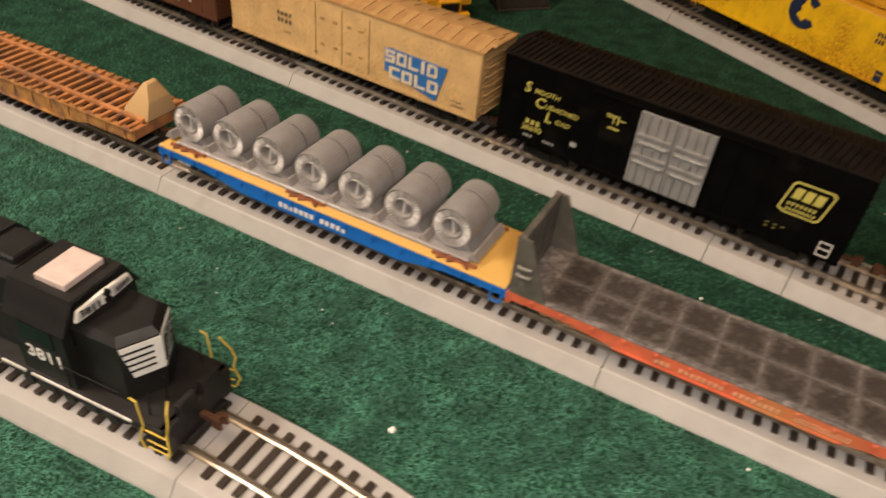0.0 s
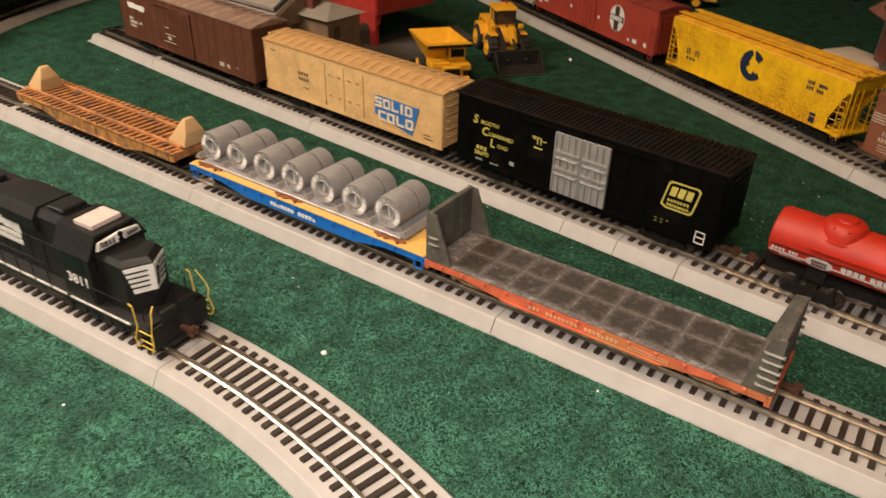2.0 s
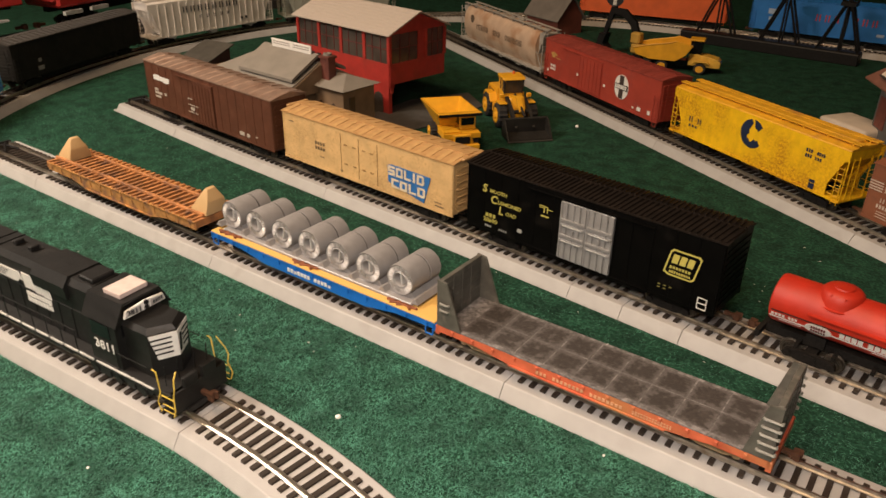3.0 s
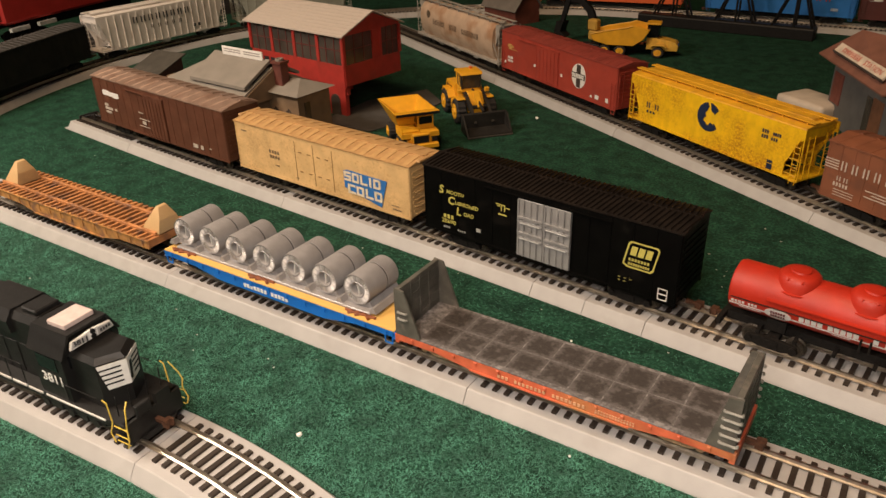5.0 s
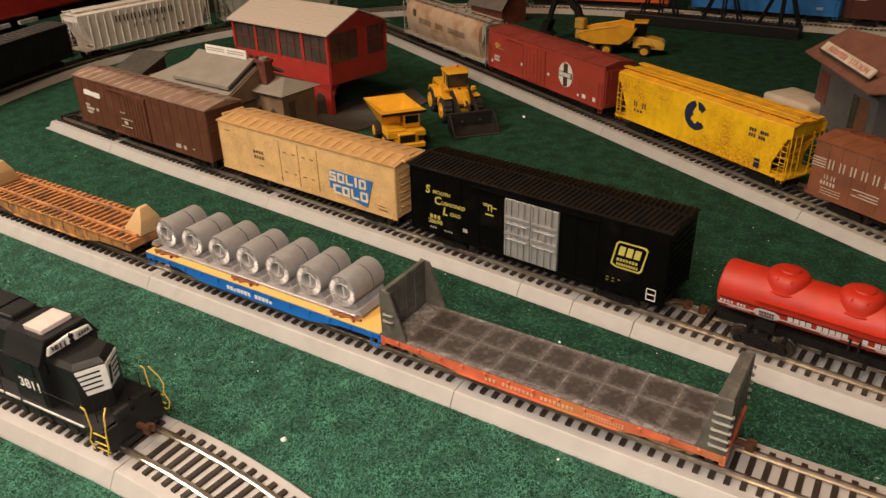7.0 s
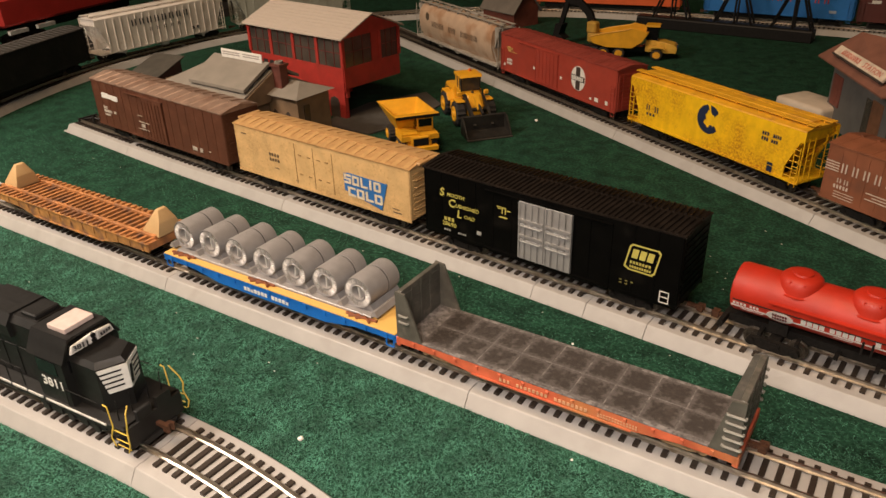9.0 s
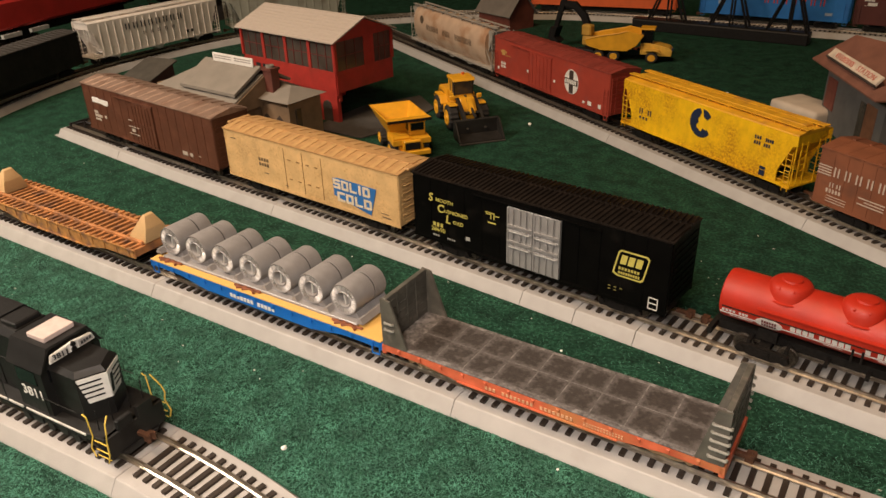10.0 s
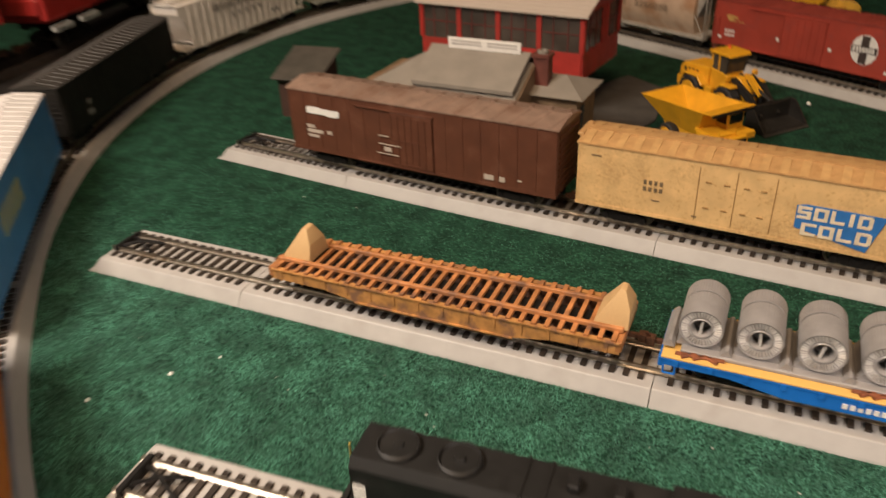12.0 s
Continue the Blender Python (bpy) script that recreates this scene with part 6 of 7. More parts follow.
def signal_tower():
    t = thing("signal_tower", pose(-0.122, 0.349, 0, 0, 0, -8), "red two-storey signal tower with dark windows and pale roof", "model building")
    red = mat("brick_red_plastic", (0.36, 0.030, 0.022), 0.5, var=0.14, scale=90, dirt=(0.28, 0.03, 0.02), dirt_scale=50)
    slate = mat("pale_slate_roof", (0.45, 0.385, 0.33), 0.6, var=0.1, scale=60, stretch=(30, 300, 300))
    pane = mat("smoky_pane", (0.060, 0.048, 0.040), 0.12, var=0.3, scale=60)
    LX, DY, Z0, Z1 = 0.158, 0.085, 0.0342, 0.0895
    low = box(mesh(), -0.135, -0.002, 0.0, 0.005, 0, Z0)
    box(low, -0.138, 0.0, -0.0006, 0.006, Z0 - 0.003, Z0 - 0.0002)
    box(low, -0.156, -0.080, 0.073, 0.083, 0, Z0)
    part("lower_storey", low, red, t)
    for x in (-0.100, -0.060, -0.018):
        bm = prism(mesh(), [(x - 0.007, 0), (x + 0.007, 0), (x + 0.007, 0.018), (x + 0.0050, 0.0222), (x, 0.0240), (x - 0.0050, 0.0222), (x - 0.007, 0.018)], -0.0010, 0.0004, "y")
        part("door", bm, pane, t, "dark arched door")
    wall = mesh()
    sill, head = 0.0566, Z1 - 0.002
    for y in (0, DY):
        box(wall, -LX, 0, y - 0.0012, y + 0.0012, Z0, sill)
        box(wall, -LX, 0, y - 0.0012, y + 0.0012, head, Z1)
        for i in range(5):
            x = -LX * i / 4
            box(wall, x - 0.0022, x + 0.0022, y - 0.0016, y + 0.0016, sill, head)
    for x in (-LX, 0):
        box(wall, x - 0.0012, x + 0.0012, 0, DY, Z0, sill)
        box(wall, x - 0.0012, x + 0.0012, 0, DY, head, Z1)
        for y in (0.0, DY * 0.52, DY * 0.64, DY):
            box(wall, x - 0.0016, x + 0.0016, y - 0.0022, y + 0.0022, sill, head)
        box(wall, x - 0.0011, x + 0.0011, DY * 0.52, DY * 0.64, sill, head)
        prism(wall, [(0, Z1), (DY, Z1), (DY / 2, Z1 + 0.0165)], x - 0.0012, x + 0.0012, "x")
    box(wall, -LX, 0, 0, DY, Z0, Z0 + 0.0015)
    part("upper_storey", wall, red, t)
    for i in range(4):
        for y in (0, DY):
            bm = box(mesh(), -LX * (i + 1) / 4 + 0.002, -LX * i / 4 - 0.002, y - 0.0004, y + 0.0004, sill, head)
            w = part("window", bm, pane, t, "dark window band")
            mul = mesh()
            for k in (0.33, 0.67):
                x = -LX * (i + k) / 4
                box(mul, x - 0.0004, x + 0.0004, y - 0.0009, y + 0.0009, sill, head)
            box(mul, -LX * (i + 1) / 4, -LX * i / 4, y - 0.0009, y + 0.0009, (sill + head) / 2 - 0.0004, (sill + head) / 2 + 0.0004)
            part("mullion", mul, mat("dark_red_mullion", (0.12, 0.02, 0.016), 0.5), w)
    for x in (-LX, 0):
        for y0, y1 in ((0.002, DY * 0.5), (DY * 0.66, DY - 0.002)):
            w = part("window", box(mesh(), x - 0.0004, x + 0.0004, y0, y1, sill, head), pane, t)
            mul = mesh()
            for k in (0.33, 0.67):
                y = y0 + (y1 - y0) * k
                box(mul, x - 0.0009, x + 0.0009, y - 0.0004, y + 0.0004, sill, head)
            box(mul, x - 0.0009, x + 0.0009, y0, y1, (sill + head) / 2 - 0.0004, (sill + head) / 2 + 0.0004)
            part("mullion", mul, mat("dark_red_mullion", (0.12, 0.02, 0.016), 0.5), w)
    bm = gable(mesh(), -LX, 0, 0, DY, Z1, 0.0175, 0.0055)
    part("roof", bm, slate, t)
    for i in range(9):
        f = (i + 0.5) / 9
        for s in (-1, 1):
            h = DY / 2 + 0.005
            y, z = DY / 2 + s * h * f, Z1 + 0.0175 * (1 - f * h / (DY / 2)) + 0.0016
            seam = box(mesh(), -LX - 0.0055, 0.0055, y - 0.0003, y + 0.0003, z - 0.0006, z + 0.0002)
            part("roof_course", seam, slate, t)
    bars([(-0.136, -0.128, 0.0460, 0.0500), (-0.124, -0.117, 0.0460, 0.0500)], BLACK_INK, t, -0.0014, "sign_bar")
    for x, y in ((-0.002, 0.004), (-0.153, 0.004), (-0.153, 0.081)):
        part("corner_bracket", box(mesh(), x - 0.002, x + 0.002, y - 0.002, y + 0.002, Z0 - 0.010, Z0), red, t)


def station():
    t = thing("country_station", pose(-0.150, 0.256, 0, 0, 0, -4), "tan country station with grey roofs, chimney and white sign", "model building")
    tan = mat("tan_wall", (0.20, 0.125, 0.07), 0.6, var=0.18, scale=80)
    grey = mat("flat_grey_roof", (0.215, 0.19, 0.16), 0.6, var=0.1, scale=60)
    brick = mat("brick_chimney", (0.12, 0.036, 0.025), 0.6, var=0.2, scale=150)
    pane = mat("smoky_pane", (0.020, 0.017, 0.015), 0.15)
    part("wall", box(mesh(), -0.118, 0.006, -0.028, 0.036, 0, 0.056), tan, t)
    part("gable_wall", prism(mesh(), [(-0.052, 0.0445), (0.060, 0.0445), (0.004, 0.0725)], 0.0131, 0.0143, "x"), tan, t)
    bm = mesh()
    for s in (-1, 1):
        prism(bm, [(0.004, 0.0785), (0.004 + s * 0.036, 0.0595), (0.004 + s * 0.036, 0.0625), (0.004, 0.0815)], -0.072, 0.011, "x")
    part("upper_roof", bm, grey, t)
    bm = mesh()
    v = [bm.verts.new(p) for p in ((-0.134, -0.058, 0.0440), (0.013, -0.058, 0.0440), (0.013, 0.066, 0.0440), (-0.134, 0.066, 0.0440), (-0.078, 0.004, 0.0740), (0.013, 0.004, 0.0740))]
    for f in ((0, 1, 5, 4), (1, 2, 5), (2, 3, 4, 5), (3, 0, 4), (3, 2, 1, 0)):
        bm.faces.new([v[i] for i in f])
    part("lower_roof", bm, grey, t)
    sign = soften(box(mesh(), -0.056, 0.004, 0.0005, 0.0020, 0.0800, 0.0885), 0.0003)
    sg = part("roof_sign", sign, WHITE, t, "white roof sign with black lines")
    bars([(-0.053, -0.028, 0.0834, 0.0842), (-0.053, -0.028, 0.0856, 0.0864), (-0.023, 0.001, 0.0834, 0.0842), (-0.023, 0.001, 0.0856, 0.0864)], mat("grey_sign_print", (0.25, 0.22, 0.20), 0.6), sg, 0.0005, "sign_bar")
    ch = soften(box(mesh(), 0.0125, 0.0245, 0.004, 0.014, 0.0, 0.078), 0.0004)
    box(ch, 0.0115, 0.0255, 0.003, 0.015, 0.078, 0.0805)
    c = part("chimney", ch, brick, t, "red brick chimney")
    part("chimney_cap", lathe(mesh(), [(0, 0.0042), (0.0022, 0.0042), (0.0024, 0.0026), (0.0010, 0.0024)], (0.0185, 0.009, 0.0805), "z", 14), grey, c)
    part("annex_wall", box(mesh(), 0.010, 0.0500, -0.002, 0.041, 0, 0.053), tan, t)
    bm = mesh()
    v = [bm.verts.new(p) for p in ((0.002, -0.0075, 0.0530), (0.0555, -0.0075, 0.0530), (0.0555, 0.0455, 0.0530), (0.002, 0.0455, 0.0530), (0.002, 0.019, 0.0630), (0.034, 0.019, 0.0630))]
    for f in ((0, 1, 5, 4), (1, 2, 5), (2, 3, 4, 5), (3, 0, 4), (3, 2, 1, 0)):
        bm.faces.new([v[i] for i in f])
    part("annex_roof", bm, grey, t)
    for x in (0.018, 0.036):
        part("window", prism(mesh(), [(x - 0.004, 0.016), (x + 0.004, 0.016), (x + 0.004, 0.034), (x, 0.038), (x - 0.004, 0.034)], -0.0028, -0.0019, "y"), pane, t, "dark arched window")
    part("side_window", box(mesh(), 0.0499, 0.0508, 0.006, 0.013, 0.016, 0.044), pane, t)
    for x in (-0.09, -0.05, -0.015):
        part("window", box(mesh(), x - 0.006, x + 0.006, -0.0288, -0.0279, 0.014, 0.036), pane, t)


def platform_slab():
    t = mat("dark_grey_slab", (0.055, 0.050, 0.045), 0.8, var=0.2, scale=60)
    ob = part("paved_yard", prism(mesh(), [(-0.140, 0.322), (-0.072, 0.320), (-0.058, 0.360), (-0.060, 0.443), (-0.104, 0.478), (-0.140, 0.410)], 0.0004, 0.0014, "z"), t, None)
    tagged(ob, "thin dark grey card base beside the station", "base plate")


def grey_station():
    t = thing("grey_station", pose(0.3057, 0.5849, 0, 0, 0, -62.7), "slate-grey station house with a brown hipped roof and a lettered sign", "model building")
    wall = mat("slate_grey_wall", (0.115, 0.110, 0.105), 0.6, var=0.14, scale=70)
    roof = mat("red_brown_roof", (0.21, 0.092, 0.064), 0.6, var=0.15, scale=60)
    door = mat("brown_door", (0.17, 0.075, 0.038), 0.6, var=0.2, scale=120)
    pane = mat("smoky_pane", (0.020, 0.017, 0.015), 0.15)
    ink = mat("sign_red", (0.50, 0.08, 0.05), 0.5)
    part("wall", box(mesh(), 0.006, 0.140, 0.016, 0.100, 0, 0.066), wall, t)
    bm = mesh()
    v = [bm.verts.new(p) for p in ((0, 0, 0.0640), (0.151, 0, 0.0640), (0.151, 0.118, 0.0640), (0, 0.118, 0.0640), (0.034, 0.023, 0.0950), (0.115, 0.058, 0.0950), (0, 0, 0.0655), (0.151, 0, 0.0655), (0.151, 0.118, 0.0655), (0, 0.118, 0.0655))]
    for f in ((3, 2, 1, 0), (0, 1, 7, 6), (1, 2, 8, 7), (2, 3, 9, 8), (3, 0, 6, 9), (6, 7, 4), (7, 5, 4), (7, 8, 5), (8, 9, 4, 5), (9, 6, 4)):
        bm.faces.new([v[i] for i in f])
    part("roof", bm, roof, t)
    sign = part("sign", soften(box(mesh(), -0.0545, 0.0545, -0.0012, 0.0012, 0, 0.0092), 0.0003), mat("cream_sign", (0.68, 0.58, 0.47), 0.5), t, "cream sign with red lettering", m=pose(0.0815, 0.0042, 0.0738, -40, 0, 0))
    bars(letter_bars(-0.0400, 0.0020, 8, 0.0034, 0.0050, 0.0018), ink, sign, -0.0013, "sign_bar")
    lettering("STATION", 0.0072, ink, sign, 0.0095, -0.0014, 0.0020, width=1.25)
    part("sign_ledge", box(mesh(), -0.0545, 0.0545, -0.0020, 0.0016, -0.0018, -0.0001), mat("dark_ledge", (0.05, 0.04, 0.035), 0.6), sign)
    part("door", soften(box(mesh(), 0.105, 0.126, 0.0150, 0.0164, 0.0, 0.050), 0.0003), door, t, "brown wooden door")
    part("doorway", box(mesh(), 0.092, 0.1035, 0.0152, 0.0164, 0.0, 0.048), pane, t, "dark open doorway")
    part("red_shutter", box(mesh(), 0.012, 0.034, 0.0150, 0.0164, 0.020, 0.050), mat("dim_red_shutter", (0.18, 0.05, 0.035), 0.6), t)


def small_buildings():
    t = thing("dark_shed", pose(-0.362, 0.296, 0, 0, 0, 4), "small dark shed with a grey-brown roof behind the boxcar", "model building")
    dark = mat("shed_brown", (0.060, 0.030, 0.022), 0.6, var=0.2, scale=80)
    part("wall", prism(mesh(), [(-0.020, 0), (0.020, 0), (0.020, 0.0505), (-0.020, 0.0378)], -0.020, 0.020, "x"), dark, t)
    part("roof", soften(prism(mesh(), [(-0.026, 0.036), (0.024, 0.052), (0.024, 0.0538), (-0.026, 0.0378)], -0.024, 0.024, "x"), 0.0004), mat("shed_roof", (0.055, 0.048, 0.038), 0.7, var=0.2, scale=70), t)
    part("window", box(mesh(), -0.0208, -0.0198, -0.012, 0.004, 0.012, 0.028), mat("dim_pink_pane", (0.20, 0.07, 0.06), 0.4), t)
    t = thing("brown_cottage", pose(-0.205, 0.895, 0, 0, 0, -22), "small brown cottage with a grey gabled roof", "model building")
    part("wall", box(mesh(), -0.045, 0.035, -0.026, 0.026, 0, 0.028), mat("cottage_brown", (0.16, 0.045, 0.03), 0.6, var=0.2, scale=80), t)
    part("gable_wall", prism(mesh(), [(-0.026, 0.028), (0.026, 0.028), (0, 0.060)], 0.033, 0.035, "x"), mat("cottage_brown", (0.16, 0.045, 0.03), 0.6), t)
    part("roof", gable(mesh(), -0.045, 0.035, -0.026, 0.026, 0.028, 0.032, 0.005), mat("cottage_roof", (0.17, 0.15, 0.13), 0.6, var=0.15, scale=70), t)
    bm = soften(box(mesh(), -0.030, 0.032, -0.018, 0.026, 0, 0.018), 0.005, 3)
    ob = part("cream_block", bm, mat("cream_plaster", (0.55, 0.47, 0.38), 0.7, var=0.1, scale=60), None, m=pose(0.306, 0.588, 0, 0, 0, -35), smooth=True)
    tagged(ob, "low rounded cream plaster block beside the grey station", "block")


# ---- toy machines ----
CAT = (0.72, 0.35, 0.016)


def tyre_at(parent, x, y, r, w, hub):
    s = -1 if y < 0 else 1
    bm = lathe(mesh(), [(-w / 2, r * 0.55), (-w / 2, r * 0.88), (-w * 0.38, r), (w * 0.38, r), (w / 2, r * 0.88), (w / 2, r * 0.55)], (x, y, r), "y", 32)
    bm.verts.ensure_lookup_table()
    for ring in (1, 2, 3, 4):
        for i in range(0, 32, 2):
            v = bm.verts[ring * 32 + i]
            v.co.x, v.co.z = x + (v.co.x - x) * 0.93, r + (v.co.z - r) * 0.93
    ty = part("tyre", bm, mat("tyre_rubber", (0.016, 0.014, 0.013), 0.7, var=0.3, scale=300), parent)
    part("rim", lathe(mesh(), [(s * w * 0.40, r * 0.60), (s * w * 0.53, r * 0.62), (s * w * 0.57, r * 0.56), (s * w * 0.52, r * 0.40), (s * w * 0.53, r * 0.26), (s * w * 0.62, r * 0.22), (s * w * 0.63, r * 0.05)], (x, y, r), "y", 18), hub, ty, smooth=True)


def dump_truck():
    t = thing("haul_truck", pose(-0.0155, 0.3165, 0, 0, 0, -40) @ Matrix.Diagonal((0.92, 0.92, 0.86, 1)), "yellow rigid haul truck with an empty open bed", "toy truck", "yellow machines")
    y = mat("machine_yellow", CAT, 0.42, var=0.1, scale=90)
    part("chassis", soften(box(mesh(), -0.034, 0.036, -0.013, 0.013, 0.009, 0.017), 0.001), y, t)
    bed = mesh()
    rim = [(-0.054, -0.0235, 0.0390), (0.021, -0.0235, 0.0435), (0.021, 0.0235, 0.0435), (-0.054, 0.0235, 0.0390)]
    base = [(-0.030, -0.0130, 0.0165), (0.007, -0.0130, 0.0165), (0.007, 0.0130, 0.0165), (-0.030, 0.0130, 0.0165)]
    sets = []
    for pts, k, dz in ((base, 1.0, 0.0), (rim, 1.0, 0.0), (rim, 0.94, 0.0002), (base, 0.88, 0.0010)):
        cx_ = sum(p[0] for p in pts) / 4
        sets.append([bed.verts.new((cx_ + (p[0] - cx_) * k, p[1] * k, p[2] + dz)) for p in pts])
    bed.faces.new(sets[0][::-1])
    bed.faces.new(sets[3])
    for a, b in zip(sets, sets[1:]):
        for i in range(4):
            bed.faces.new((a[i], a[(i + 1) % 4], b[(i + 1) % 4], b[i]))
    bed_part = part("bed", bed, y, t, "open yellow dump bed")
    part("canopy", soften(prism(mesh(), [(0.0200, 0.0426), (0.0310, 0.0440), (0.0310, 0.0455), (0.0200, 0.0440)], -0.0235, 0.0235, "y"), 0.0004), y, bed_part)
    part("canopy_lip", box(mesh(), 0.0306, 0.0322, -0.0232, 0.0232, 0.0422, 0.0448), BLACK, bed_part, "dark strip along the canopy")
    for s in (-1, 1):
        for x in (-0.024, -0.010):
            part("bed_rib", prism(mesh(), [(s * 0.0120, 0.0170), (s * 0.0134, 0.0170), (s * 0.0226, 0.0400), (s * 0.0212, 0.0400)], x - 0.0007, x + 0.0007, "x"), y, bed_part)
    cab = soften(box(mesh(), 0.012, 0.026, 0.000, 0.018, 0.0240, 0.0400), 0.0008)
    box(cab, 0.013, 0.038, -0.020, 0.020, 0.0190, 0.0245)
    box(cab, 0.010, 0.036, -0.0195, -0.001, 0.0245, 0.0262)
    c = part("cab", cab, y, t)
    win = box(mesh(), 0.0258, 0.0265, 0.002, 0.016, 0.0300, 0.0385)
    box(win, 0.0140, 0.0245, 0.0178, 0.0183, 0.0300, 0.0385)
    box(win, 0.0140, 0.0245, -0.0003, 0.0002, 0.0300, 0.0385)
    part("window", win, mat("dark_window", (0.006, 0.006, 0.007), 0.12), c)
    part("bonnet", soften(box(mesh(), 0.024, 0.040, -0.0095, 0.0095, 0.0110, 0.0240), 0.0012), y, t)
    grille = box(mesh(), 0.0398, 0.0406, -0.0080, 0.0080, 0.0135, 0.0215)
    part("grille", grille, BLACK, t, "dark radiator grille")
    part("bumper", soften(box(mesh(), 0.036, 0.0425, -0.0185, 0.0185, 0.0070, 0.0125), 0.0008), y, t)
    rail = mesh()
    wire(rail, [(0.037, -0.019, 0.0245), (0.037, -0.019, 0.0310), (0.037, -0.001, 0.0310), (0.037, -0.001, 0.0245)], 0.0004)
    wire(rail, [(0.041, -0.010, 0.0090), (0.0385, -0.010, 0.0245)], 0.0005)
    wire(rail, [(0.041, 0.010, 0.0090), (0.0385, 0.010, 0.0245)], 0.0005)
    part("handrail", rail, y, t)
    for x, yy in ((0.022, -0.0165), (0.022, 0.0165), (-0.022, -0.0165), (-0.022, 0.0165)):
        tyre_at(t, x, yy, 0.0098, 0.0085, y)


def wheel_loader():
    t = thing("wheel_loader", pose(-0.005, 0.413, 0, 0, 0, -42), "yellow wheel loader with a lowered dark bucket", "toy loader", "yellow machines")
    y = mat("machine_yellow", CAT, 0.42)
    dark = mat("dark_bucket", (0.016, 0.014, 0.012), 0.5, var=0.3, scale=150)
    part("engine_hood", soften(prism(mesh(), [(-0.050, 0.015), (-0.050, 0.027), (-0.046, 0.0325), (-0.014, 0.0345), (-0.014, 0.014)], -0.0125, 0.0125, "y"), 0.0012, 2), y, t)
    for k in range(4):
        for s in (-1, 1):
            part("vent_slot", box(mesh(), -0.044 + 0.005 * k, -0.0415 + 0.005 * k, s * 0.0122 - 0.0006, s * 0.0122 + 0.0006, 0.0225, 0.0290), dark, t)
    part("rear_weight", soften(box(mesh(), -0.053, -0.047, -0.0125, 0.0125, 0.0100, 0.0190), 0.0010, 2), y, t)
    for s in (-1, 1):
        part("rear_fender", soften(prism(mesh(), [(-0.042, 0.0215), (-0.037, 0.0275), (-0.020, 0.0275), (-0.013, 0.0200), (-0.014, 0.0185), (-0.021, 0.0255), (-0.036, 0.0255), (-0.041, 0.0205)], s * 0.0155 - 0.0045, s * 0.0155 + 0.0045, "y"), 0.0004), y, t)
        part("step", soften(box(mesh(), -0.012, -0.004, s * 0.0150 - 0.0030, s * 0.0150 + 0.0030, 0.0100, 0.0200), 0.0006), y, t)
        part("front_fender", soften(prism(mesh(), [(0.003, 0.0225), (0.008, 0.0275), (0.020, 0.0275), (0.021, 0.0260), (0.009, 0.0258), (0.0045, 0.0212)], s * 0.0155 - 0.0045, s * 0.0155 + 0.0045, "y"), 0.0004), y, t)
    c = part("cab", soften(prism(mesh(), [(-0.014, 0.016), (-0.014, 0.0350), (0.004, 0.0330), (0.006, 0.016)], -0.0105, 0.0105, "y"), 0.0008), y, t)
    part("cab_roof", soften(prism(mesh(), [(-0.017, 0.0478), (-0.016, 0.0505), (0.006, 0.0505), (0.008, 0.0478)], -0.0122, 0.0122, "y"), 0.0008, 2), y, c)
    for x0, x1 in ((-0.0132, -0.0140), (-0.0050, -0.0052), (0.0038, 0.0062)):
        for yy in (-0.0098, 0.0098):
            part("cab_post", rod(mesh(), (x0, yy, 0.033), (x1, yy * 1.06, 0.0480), 0.0009, 6), y if x0 < 0 else dark, c)
    gl = mat("smoky_cab_glass", (0.075, 0.062, 0.046), 0.1)
    for s in (-1, 1):
        part("side_window", prism(mesh(), [(-0.0128, 0.0345), (0.0036, 0.0332), (0.0058, 0.0478), (-0.0136, 0.0478)], s * 0.0098 - 0.0002, s * 0.0098 + 0.0002, "y"), gl, c)
    part("windscreen", prism(mesh(), [(0.0038, 0.0332), (0.0042, 0.0332), (0.0064, 0.0478), (0.0060, 0.0478)], -0.0092, 0.0092, "y"), gl, c)
    part("seat", soften(box(mesh(), -0.009, -0.002, -0.004, 0.004, 0.034, 0.0415), 0.0008), dark, c)
    part("beacon", lathe(mesh(), [(0, 0.0016), (0.002, 0.0016), (0.0026, 0.0006)], (-0.010, 0.004, 0.0505), "z", 10), mat("beacon_orange", (0.6, 0.12, 0.02), 0.4), c)
    part("exhaust", rod(mesh(), (-0.026, 0.006, 0.033), (-0.026, 0.006, 0.0450), 0.0012, 8), dark, t)
    part("front_frame", soften(prism(mesh(), [(0.004, 0.010), (0.004, 0.024), (0.010, 0.0330), (0.018, 0.0330), (0.026, 0.022), (0.026, 0.010)], -0.0080, 0.0080, "y"), 0.001), y, t)
    for s in (-1, 1):
        part("lift_arm", prism(mesh(), [(0.008, 0.0300), (0.014, 0.0330), (0.034, 0.0235), (0.050, 0.0095), (0.046, 0.0065), (0.030, 0.0185), (0.011, 0.0260)], s * 0.0095 - 0.0014, s * 0.0095 + 0.0014, "y"), dark, t, "dark lift arm")
        part("headlamp", soften(box(mesh(), 0.010, 0.0135, s * 0.0150 - 0.0026, s * 0.0150 + 0.0026, 0.0305, 0.0350), 0.0008), y, t)
        part("lamp_bracket", rod(mesh(), (0.011, s * 0.0085, 0.0270), (0.0115, s * 0.0150, 0.0320), 0.0009, 6), y, t)
    part("cross_tube", rod(mesh(), (0.031, -0.0095, 0.0205), (0.031, 0.0095, 0.0205), 0.0020, 10), dark, t)
